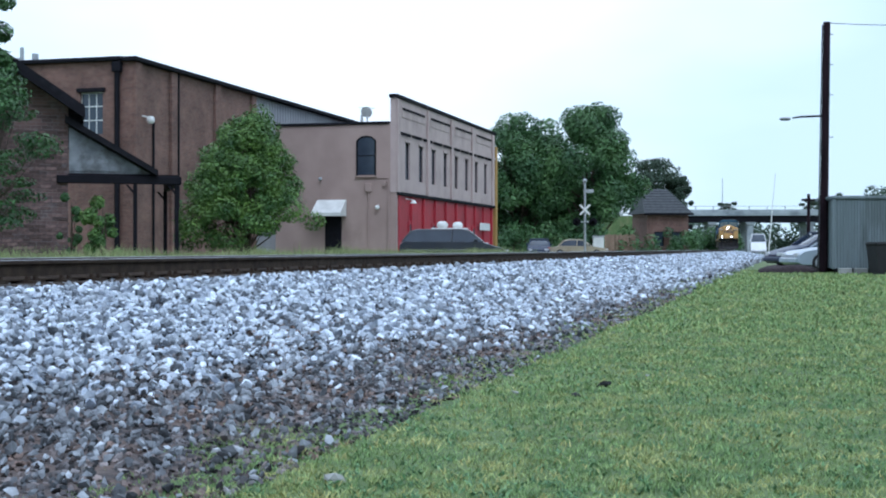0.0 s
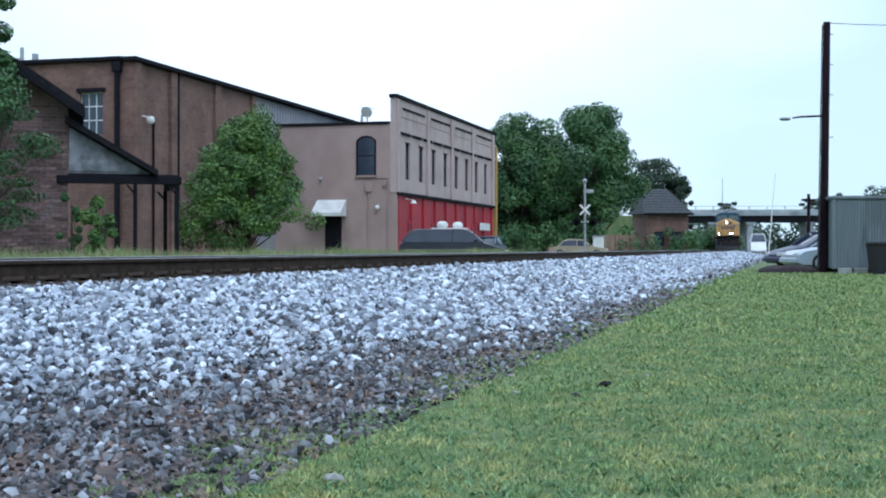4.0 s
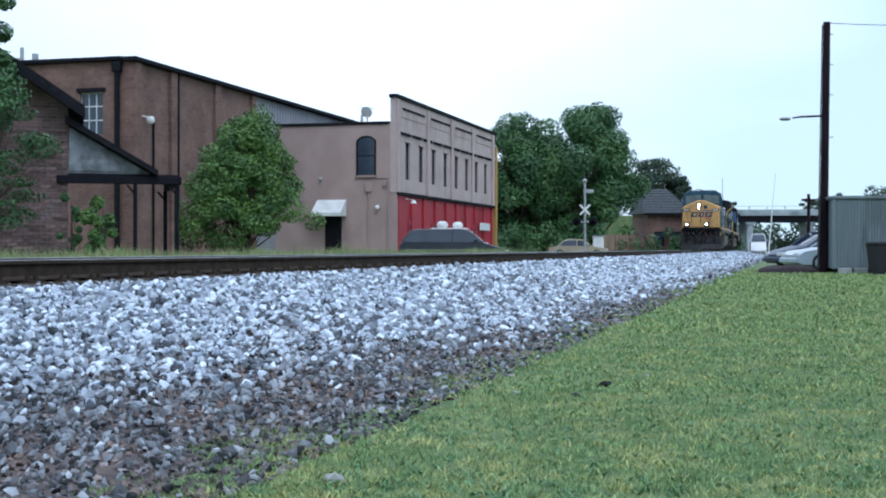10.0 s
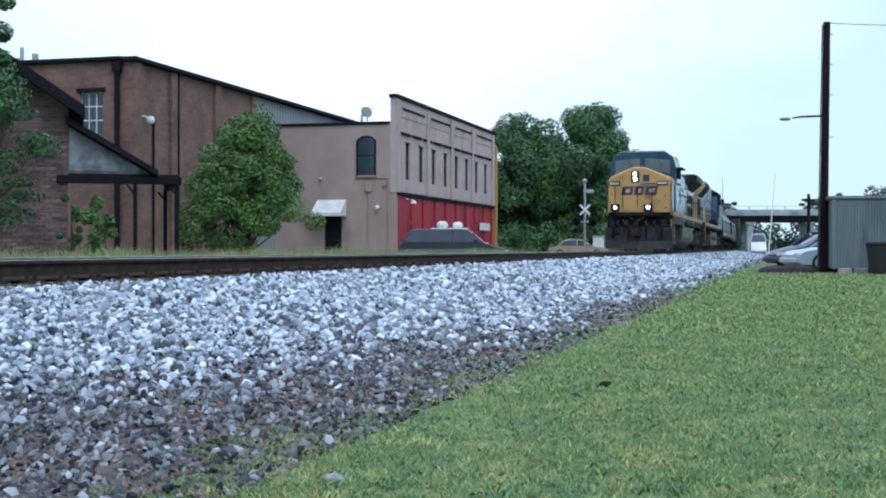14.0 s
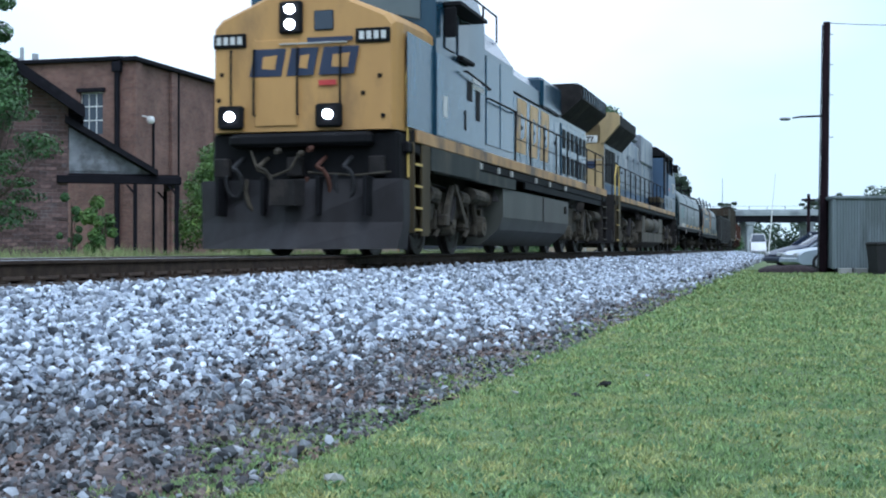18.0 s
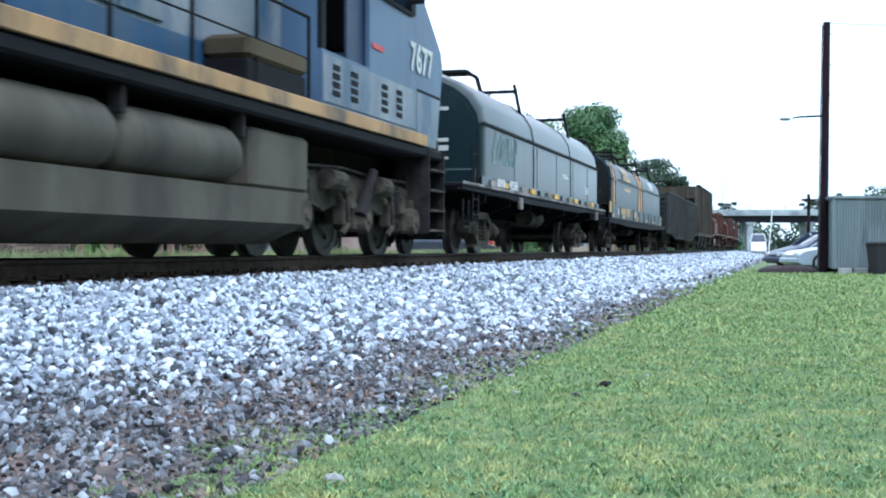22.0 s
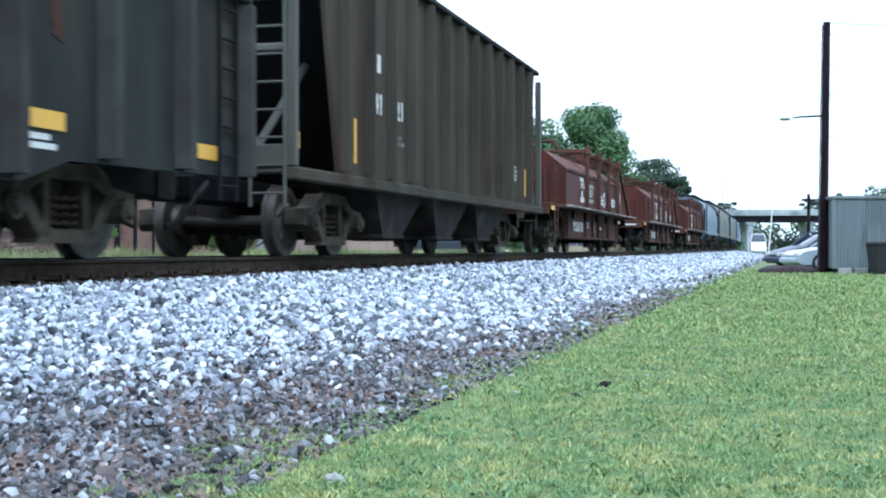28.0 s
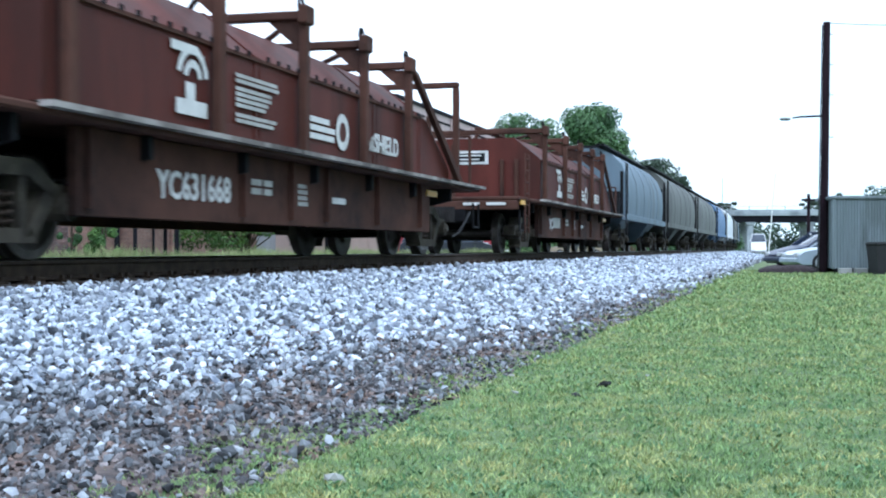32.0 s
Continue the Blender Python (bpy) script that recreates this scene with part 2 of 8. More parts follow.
# ---- mesh helpers ----
class Shape:
    """Collects vertices and faces of one mesh."""
    def __init__(self):
        self.v, self.f = [], []

    def add(self, verts, faces):
        k = len(self.v)
        self.v += [tuple(p) for p in verts]
        self.f += [tuple(i + k for i in q) for q in faces]
        return self

    def box(self, x0, y0, z0, x1, y1, z1, m=None):
        p = [(x0, y0, z0), (x1, y0, z0), (x1, y1, z0), (x0, y1, z0), (x0, y0, z1), (x1, y0, z1), (x1, y1, z1), (x0, y1, z1)]
        if m:
            p = [m @ Vector(q) for q in p]
        return self.add(p, [(0, 3, 2, 1), (4, 5, 6, 7), (0, 1, 5, 4), (1, 2, 6, 5), (2, 3, 7, 6), (3, 0, 4, 7)])

    def block(self, x0, y0, z0, x1, y1, z1, c=0.02):
        """A box with chamfered edges."""
        c = min(c, (x1 - x0) * 0.4, (y1 - y0) * 0.4, (z1 - z0) * 0.4)
        k, rings = len(self.v), []
        for z, i in ((z0, c), (z0 + c, 0), (z1 - c, 0), (z1, c)):
            rings.append([(x0 + i + c, y0 + i, z), (x1 - i - c, y0 + i, z), (x1 - i, y0 + i + c, z), (x1 - i, y1 - i - c, z),
                          (x1 - i - c, y1 - i, z), (x0 + i + c, y1 - i, z), (x0 + i, y1 - i - c, z), (x0 + i, y0 + i + c, z)])
        return self.rings(rings)

    def rings(self, rings, caps=True):
        k, n = len(self.v), len(rings[0])
        for r in rings:
            self.v += [tuple(p) for p in r]
        for j in range(len(rings) - 1):
            for i in range(n):
                a, b = k + j * n + i, k + j * n + (i + 1) % n
                self.f.append((a, b, b + n, a + n))
        if caps:
            self.f.append(tuple(range(k + n - 1, k - 1, -1)))
            self.f.append(tuple(range(k + (len(rings) - 1) * n, k + len(rings) * n)))
        return self

    def cyl(self, p0, p1, r, r2=None, n=10, caps=True):
        p0, p1 = Vector(p0), Vector(p1)
        q = (p1 - p0).to_track_quat("Z", "Y")
        r2 = r if r2 is None else r2
        c = [(math.cos(2 * math.pi * i / n), math.sin(2 * math.pi * i / n)) for i in range(n)]
        return self.rings([[p + q @ Vector((a * e, b * e, 0)) for a, b in c] for p, e in ((p0, r), (p1, r2))], caps)

    def path(self, pts, r, n=6):
        for a, b in zip(pts, pts[1:]):
            self.cyl(a, b, r, n=n)
        return self

    def prism(self, outline, axis, a, b, chamfer=0.0):
        """A flat outline pushed along an axis: 'y' takes (x, z) points, 'x' takes (y, z), 'z' takes (x, y)."""
        put = {"y": lambda p, d: (p[0], d, p[1]), "x": lambda p, d: (d, p[0], p[1]), "z": lambda p, d: (p[0], p[1], d)}[axis]
        area = sum(p[0] * q[1] - q[0] * p[1] for p, q in zip(outline, outline[1:] + outline[:1]))
        if (area > 0) == (axis == "y"):
            outline = outline[::-1]
        return self.rings([[put(p, a) for p in outline], [put(p, b) for p in outline]])

    def ball(self, c, r, n=10, m=6, squash=1.0):
        rings = []
        for j in range(1, m):
            t = math.pi * j / m
            rings.append([(c[0] + r * math.sin(t) * math.cos(2 * math.pi * i / n), c[1] + r * math.sin(t) * math.sin(2 * math.pi * i / n),
                           c[2] - r * squash * math.cos(t)) for i in range(n)])
        return self.rings(rings)

    def mesh(self, name, material, smooth=0.0):
        me = bpy.data.meshes.new(name)
        me.from_pydata(self.v, [], self.f)
        me.materials.append(material)
        if smooth:
            me.polygons.foreach_set("use_smooth", [True] * len(me.polygons))
            me.set_sharp_from_angle(angle=radians(smooth))
        me.update()
        return me


def thing(name, label, category, m=None, group="", kind=""):
    ob = new(name)
    ob.empty_display_size = 0.3
    if m:
        ob.matrix_basis = m
    return tagged(ob, label, category, group, kind)


def part(name, shape, material, parent=None, label="", smooth=0.0, m=None):
    if isinstance(material, str):
        material = MAT[material]
    ob = new(name, shape.mesh(name, material, smooth))
    if parent:
        ob.parent = parent
    if m:
        ob.matrix_basis = m
    return tagged(ob, label) if label else ob


def again(name, other, parent, m, label=""):
    """Another piece on the same mesh."""
    ob = new(name, other.data)
    ob.parent = parent
    ob.matrix_basis = m
    return tagged(ob, label) if label else ob


SHARED = {}


def shared(key, name, shape_fn, material, parent, m, label="", smooth=0.0):
    """A piece whose mesh is made once and used wherever it repeats."""
    if key not in SHARED:
        SHARED[key] = shape_fn().mesh(name, MAT[material], smooth)
    ob = new(name, SHARED[key])
    ob.parent, ob.matrix_basis = parent, m
    return tagged(ob, label) if label else ob


def writing(name, text, size, material, parent, m, label="", thick=0.004):
    """Raised lettering in the built-in font, as a mesh."""
    cu = bpy.data.curves.new(name, "FONT")
    cu.body, cu.size, cu.extrude, cu.resolution_u, cu.offset = text, size, thick, 2, size * 0.022
    tmp = new(name + "_tmp", cu)
    dg = bpy.context.evaluated_depsgraph_get()
    me = bpy.data.meshes.new_from_object(tmp.evaluated_get(dg))
    bpy.data.objects.remove(tmp)
    bpy.data.curves.remove(cu)
    me.materials.clear()
    me.materials.append(MAT[material])
    ob = new(name, me)
    ob.parent = parent
    ob.matrix_basis = m
    return tagged(ob, label) if label else ob

# ---- plan ----
TURN = radians(15.33)                       # the track's bearing, to the right of the view
SIN, COS = math.sin(TURN), math.cos(TURN)
TRACK = 7.2                                 # track centre line, metres to the left of the eye's own line
RAIL_Z = 0.70
BEND_AT, BEND_R = 112.0, 1900.0             # far off the line bends gently to the left


def spot(s, side, z=0.0):
    """World place from metres along the track and metres to its left, counted from the eye."""
    return Vector((s * SIN - side * COS, s * COS + side * SIN, z))


def along(s, side, z=0.0, turn=0.0):
    """A pose there, its x axis along the track (away) and its y axis to the left of it."""
    p = spot(s, side, z)
    return pose(p.x, p.y, p.z, 0, 0, 90 - 15.33 + turn)


def bend(s):
    return max(0.0, s - BEND_AT) ** 2 / (2 * BEND_R)


def track_point(s):
    return spot(s, TRACK + bend(s), RAIL_Z)


def ground_height(s, side):
    """Cross-section of the ground: lawn, ballast bank, track, verge, street."""
    side = side - bend(s)
    pts = ((-4000, 0), (1.6, 0), (2.0, 0.02), (3.2, 0.10), (5.3, 0.42), (5.75, 0.47), (8.6, 0.47), (9.4, 0.40), (15.0, 0.38), (19.0, 0.15), (4000, 0.15))
    for (a, ha), (b, hb) in zip(pts, pts[1:]):
        if side <= b:
            return ha + (hb - ha) * (side - a) / (b - a)
    return 0.15
def at(x, y=0.0, z=0.0):
    return Matrix.Translation((x, y, z))



# ---- ground and railway ----
def build_ground():
    ss = [-3000, -600, -150, -60, -20] + list(range(-10, 120, 5)) + list(range(120, 620, 20)) + [1000, 3000]
    sides = [-3000, -600, -150, -60, -25, -12, -6, -3, 0, 1.0, 1.6, 2.0, 2.5, 3.2, 4.0, 4.7, 5.3, 5.75, 6.5, 7.9, 8.6, 9.0, 9.4, 11, 13, 15, 17, 19, 21.5, 25, 40, 80, 200, 600, 3000]
    me = bpy.data.meshes.new("ground")
    v, f, slot = [], [], []
    for s in ss:
        for d in sides:
            v.append(spot(s, d + bend(min(s, 620)), ground_height(s, d + bend(s)) if s < 620 else 0.0))
    k = len(sides)
    for i in range(len(ss) - 1):
        for j in range(k - 1):
            f.append((i * k + j, (i + 1) * k + j, (i + 1) * k + j + 1, i * k + j + 1))
            mid = (sides[j] + sides[j + 1]) / 2
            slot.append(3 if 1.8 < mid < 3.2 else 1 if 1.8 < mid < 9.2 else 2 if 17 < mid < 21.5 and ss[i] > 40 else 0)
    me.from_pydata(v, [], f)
    for key in ("lawn_soil", "shaded_ballast_bed", "asphalt", "trackside_dirt"):
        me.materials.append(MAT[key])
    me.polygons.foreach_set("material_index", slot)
    me.update()
    if me.polygons[0].normal.z < 0:
        me.flip_normals()
    tagged(new("ground", me), "mown lawn, gravel bank and street running to the horizon", "ground", kind="structure")


def build_track():
    root = thing("railway_track", "single railway track with rusty rails on dark wooden ties", "railway track", kind="structure")
    prof = [(-0.07, 0), (0.07, 0), (0.07, 0.012), (0.012, 0.035), (0.012, 0.125), (0.036, 0.14), (0.036, 0.17), (-0.036, 0.17), (-0.036, 0.14), (-0.012, 0.125), (-0.012, 0.035), (-0.07, 0.012)]
    ss = [-40, 0, 20, 40, 60, 80, 100, 112] + list(range(120, 520, 12))
    for side in (-0.79, 0.79):
        sh, top = Shape(), Shape()
        sh.rings([[track_point(s) + spot(0, side + a, b - 0.17) for a, b in prof] for s in ss])
        top.rings([[track_point(s) + spot(0, side + a, b) for a, b in ((-0.03, 0.001), (0.03, 0.001), (0.026, 0.006), (-0.026, 0.006))] for s in ss])
        rail = part("rail", sh, "rail_rust", root)
        part("running_surface", top, "rail_shine", rail, "bright worn rail head")
    tie = None
    plates = None
    for i in range(150):
        s = -6 + i * 0.52
        m = along(s, TRACK, 0.335, random.uniform(-0.6, 0.6))
        if tie is None:
            tie = part("tie", Shape().block(-0.115, -1.3, 0, 0.115, 1.3, 0.175, 0.012), "tie_wood", root, m=m)
            sh = Shape()
            for d in (-0.79, 0.79):
                sh.box(-0.1, d - 0.18, 0.175, 0.1, d + 0.18, 0.193)
                for e in (-0.11, 0.11):
                    for x in (-0.06, 0.06):
                        sh.box(x - 0.014, d + e - 0.018, 0.19, x + 0.014, d + e + 0.018, 0.235)
            plates = part("tie_plate", sh, "rail_rust", tie)
        else:
            t = again("tie", tie, root, m)
            again("tie_plate", plates, t, Matrix())
    sh = Shape()
    for i in range(600):
        s = 72 + i * 0.6
        c = track_point(s)
        m = Matrix.Translation((c.x, c.y, 0.335)) @ Matrix.Rotation(radians(90 - 15.33), 4, "Z")
        sh.box(-0.115, -1.3, 0, 0.115, 1.3, 0.175, m)
    tagged(part("far_ties", sh, "tie_wood", root), kind="stuff")


def lump_base(seed, n=12):
    """An angular crushed stone: a jittered icosahedron."""
    rs = np.random.RandomState(seed)
    g = (1 + 5 ** 0.5) / 2
    v = np.array([(-1, g, 0), (1, g, 0), (-1, -g, 0), (1, -g, 0), (0, -1, g), (0, 1, g), (0, -1, -g), (0, 1, -g), (g, 0, -1), (g, 0, 1), (-g, 0, -1), (-g, 0, 1)], float)
    v /= np.linalg.norm(v, axis=1)[:, None]
    f = [(0, 11, 5), (0, 5, 1), (0, 1, 7), (0, 7, 10), (0, 10, 11), (1, 5, 9), (5, 11, 4), (11, 10, 2), (10, 7, 6), (7, 1, 8),
         (3, 9, 4), (3, 4, 2), (3, 2, 6), (3, 6, 8), (3, 8, 9), (4, 9, 5), (2, 4, 11), (6, 2, 10), (8, 6, 7), (9, 8, 1)]
    v *= rs.uniform(0.45, 1.4, (12, 1))
    v *= np.array([1.1, rs.uniform(0.5, 0.9), rs.uniform(0.45, 0.75)])
    return v, np.array(f)


def scatter(name, spots, sizes, material, label, category, bases=8, seed=3):
    """Many loose stones as one mesh."""
    rs = np.random.RandomState(seed)
    vs, fs, k = [], [], 0
    shapes = [lump_base(seed * 50 + i) for i in range(bases)]
    for (x, y, z), r in zip(spots, sizes):
        v, f = shapes[rs.randint(bases)]
        q = Euler(rs.uniform(-3.1, 3.1, 3) * np.array([0.4, 0.4, 1])).to_matrix()
        vs.append(v @ np.array(q).T * r + (x, y, z))
        fs.append(f + k)
        k += 12
    me = bpy.data.meshes.new(name)
    me.from_pydata(np.concatenate(vs).tolist(), [], np.concatenate(fs).tolist())
    me.materials.append(MAT[material])
    return tagged(new(name, me), label, category, kind="stuff")


def build_ballast():
    rs = np.random.RandomState(11)
    clean, csize, dirty, dsize = [], [], [], []
    for s0, s1, per, r0, r1 in ((-30, 1.5, 60, 0.05, 0.085), (1.5, 9, 430, 0.017, 0.042), (9, 16, 200, 0.028, 0.058), (16, 30, 90, 0.038, 0.075), (30, 70, 46, 0.055, 0.10), (70, 160, 24, 0.09, 0.15)):
        for _ in range(int((s1 - s0) * 4.2 * per)):
            s, d = rs.uniform(s0, s1), rs.uniform(1.75, 5.95)
            if d > 5.75 and rs.rand() < 0.6:
                continue
            edge = 2.6 + min(1.4, 2.2 * math.exp((2.5 - s) / 3)) + 0.2 * math.sin(s * 0.9) + 0.38 * rs.randn()
            p = spot(s, d + bend(s), ground_height(s, d + bend(s)) + rs.uniform(-0.008, 0.026))
            r = rs.uniform(r0, r1)
            if d > edge:
                clean.append(p), csize.append(r)
            elif rs.rand() < 0.30 + 0.7 * max(0, (d - 1.9) / 0.9):
                dirty.append(p), dsize.append(r * rs.uniform(0.5, 0.95))
    root = scatter("ballast", clean, csize, "ballast_stone", "pale crushed stone ballast banked beside the rails", "gravel")
    scatter("trackside_gravel", dirty, dsize, "dirty_stone", "grey brown gravel mixed with dirt at the foot of the bank", "gravel", seed=5)
    fine, fsize = [], []
    for _ in range(30000):
        s = 1.5 + 22 * rs.rand() ** 1.5
        d = rs.uniform(1.72, 3.9)
        fine.append(spot(s, d, ground_height(s, d) + rs.uniform(-0.003, 0.006))), fsize.append(rs.uniform(0.007, 0.017) * (1 + s / 18))
    scatter("trackside_grit", fine, fsize, "grit", "fine dark grit and cinders trodden into the trackside dirt", "gravel", seed=9)
    extra, esize = [], []
    for _ in range(5000):
        s, d = rs.uniform(-4, 60), rs.uniform(5.75, 9.2)
        extra.append(spot(s, d, 0.47 + rs.uniform(-0.01, 0.02))), esize.append(rs.uniform(0.03, 0.05))
    scatter("crib_ballast", extra, esize, "dirty_stone", "dusty ballast stones packed between the ties", "gravel", seed=7)
    # the loose stones nearest the lens
    bases = []
    for i in range(6):
        v, f = lump_base(900 + i)
        me = bpy.data.meshes.new("ballast_stone")
        me.from_pydata(v.tolist(), [], f.tolist())
        me.materials.append(MAT["ballast_piece"])
        bases.append(me)
    for _ in range(280):
        s, d = rs.uniform(2.2, 8.5), rs.uniform(3.4, 5.2)
        r = rs.uniform(0.02, 0.038)
        p = spot(s, d, ground_height(s, d) + r * 0.35)
        ob = new("stone", bases[rs.randint(6)])
        ob.parent = root
        ob.matrix_basis = Matrix.LocRotScale(p, Euler((rs.uniform(-0.5, 0.5), rs.uniform(-0.5, 0.5), rs.uniform(0, 6))), (r, r, r))


def blades(name, roots, heights, widths, material, label, lean=0.5, seed=2):
    """Grass as one mesh of bent two-piece blades."""
    rs = np.random.RandomState(seed)
    n = len(roots)
    p = np.array(roots)
    h = np.array(heights)[:, None]
    w = np.array(widths)[:, None]
    a = rs.uniform(0, 6.283, n)
    side = np.stack([np.cos(a), np.sin(a), 0 * a], 1) * w
    b = rs.uniform(0, 6.283, n)
    tip = np.stack([np.cos(b), np.sin(b), 0 * b], 1) * h * lean * rs.uniform(0.2, 1.2, (n, 1))
    up = np.array([0, 0, 1.0]) * h
    v = np.stack([p - side, p + side, p + side * 0.7 + tip * 0.35 + up * 0.6, p - side * 0.7 + tip * 0.35 + up * 0.6, p + tip + up], 1).reshape(-1, 3)
    k = (np.arange(n) * 5)[:, None]
    quads = (k + np.array([0, 1, 2, 3])).tolist()
    tris = (k + np.array([3, 2, 4])).tolist()
    me = bpy.data.meshes.new(name)
    me.from_pydata(v.tolist(), [], quads + tris)
    me.materials.append(MAT[material])
    return tagged(new(name, me), label, "grass", kind="stuff")


def build_grass():
    rs = np.random.RandomState(21)
    roots, hs, ws = [], [], []
    for y0, y1, per, h, w in ((3.6, 7, 5200, 0.020, 0.0028), (7, 12, 1700, 0.026, 0.0048), (12, 22, 420, 0.04, 0.009), (22, 48, 90, 0.055, 0.018)):
        for _ in range(int((y1 - y0) * (y0 + y1) * 0.36 * per)):
            y = rs.uniform(y0, y1)
            x = rs.uniform(-0.37, 0.37) * y
            side = -x * COS + y * SIN
            edge = 1.78 + 0.12 * math.sin(y * 1.7) + 0.45 * noise.noise((x * 1.9, y * 1.9, 9)) + 0.3 * noise.noise((x * 6, y * 6, 4))
            if side > edge + abs(rs.randn()) * 0.16:
                continue
            tall = 1 + 0.4 * noise.noise((x * 0.8, y * 0.8, 0)) + 0.55 * noise.noise((x * 7, y * 7, 3))
            roots.append((x, y, max(0.0, ground_height(0, side)) - 0.004))
            hs.append(h * rs.uniform(0.5, 1.3) * tall), ws.append(w * rs.uniform(0.7, 1.3))
    for _ in range(45000):
        x, y = rs.uniform(-9, 12), rs.uniform(-14, 3.6)
        side = -x * COS + y * SIN
        if side > 1.8 + abs(rs.randn()) * 0.14:
            continue
        roots.append((x, y, max(0.0, ground_height(0, side)) - 0.004))
        hs.append(0.05 * rs.uniform(0.5, 1.3)), ws.append(0.012 * rs.uniform(0.7, 1.3))
    blades("lawn_grass", roots, hs, ws, "grass_blade", "short mown green lawn with clover and yellowish patches", 1.1)
    for name, key, label, at_least, shift, h, w, count in (
            ("clover", "clover_leaf", "low dark green clover spread through the lawn", 0.22, 0.0, 0.016, 0.0045, 80000),
            ("dry_grass", "straw_blade", "straw-coloured dry blades scattered in the lawn", 0.26, 40.0, 0.020, 0.0026, 60000)):
        roots, hs, ws = [], [], []
        for _ in range(count):
            y = 3.6 + 26 * rs.rand() ** 2.2
            x = rs.uniform(-0.36, 0.36) * y
            side = -x * COS + y * SIN
            if side > 1.85 or 0.25 * noise.noise((x * 1.3 + shift, y * 1.3, 0)) + noise.noise((x * 14 + shift, y * 9, 2)) < at_least:
                continue
            k = 1 + y / 12
            roots.append((x, y, max(0.0, ground_height(0, side)) - 0.002))
            hs.append(h * rs.uniform(0.6, 1.3) * k ** 0.5), ws.append(w * rs.uniform(0.6, 1.3) * k)
        blades(name, roots, hs, ws, key, label, 1.4, 6)
    roots, hs, ws = [], [], []
    for _ in range(100000):
        s, d = rs.uniform(-2, 80), rs.uniform(9.3, 17)
        tall = 0.8 + 0.7 * noise.noise((s * 0.35, d * 0.5, 0)) + 0.4 * noise.noise((s * 1.7, d * 1.7, 5))
        if s > 48:
            tall *= 0.4
        roots.append(spot(s, d, ground_height(s, d) - 0.01))
        hs.append(max(0.08, 0.42 * tall * rs.uniform(0.4, 1.15))), ws.append(rs.uniform(0.006, 0.014))
    blades("verge_weeds", roots, hs, ws, "weed_blade", "tall dry weeds growing on the verge beyond the rails", 0.5, 4)


# ---- trees ----
def leaf_cloud(centres, radii, count, size, seed, flat=1.0):
    """Leaves as small folded quads, thick near each clump's surface."""
    rs = np.random.RandomState(seed)
    c, r = np.array(centres), np.array(radii)
    pick = rs.choice(len(c), count, p=r ** 2 / (r ** 2).sum())
    d = rs.randn(count, 3)
    d /= np.linalg.norm(d, axis=1)[:, None]
    p = c[pick] + d * (r[pick] * rs.uniform(0.45, 1.08, count) ** 0.6)[:, None] * np.array([1, 1, flat])
    # leaves lie roughly across the outward and upward direction of their clump
    face = d + np.array([0, 0, 0.55]) + 0.55 * rs.randn(count, 3)
    face /= np.linalg.norm(face, axis=1)[:, None]
    a = rs.randn(count, 3)
    a -= face * (a * face).sum(1)[:, None]
    a /= np.linalg.norm(a, axis=1)[:, None]
    b = np.cross(face, a)
    e = size * rs.uniform(0.6, 1.4, (count, 1))
    v = np.stack([p - a * e, p + b * e * 0.5, p + a * e, p - b * e * 0.5], 1).reshape(-1, 3)
    f = (np.arange(count) * 4)[:, None] + np.arange(4)
    return v, f


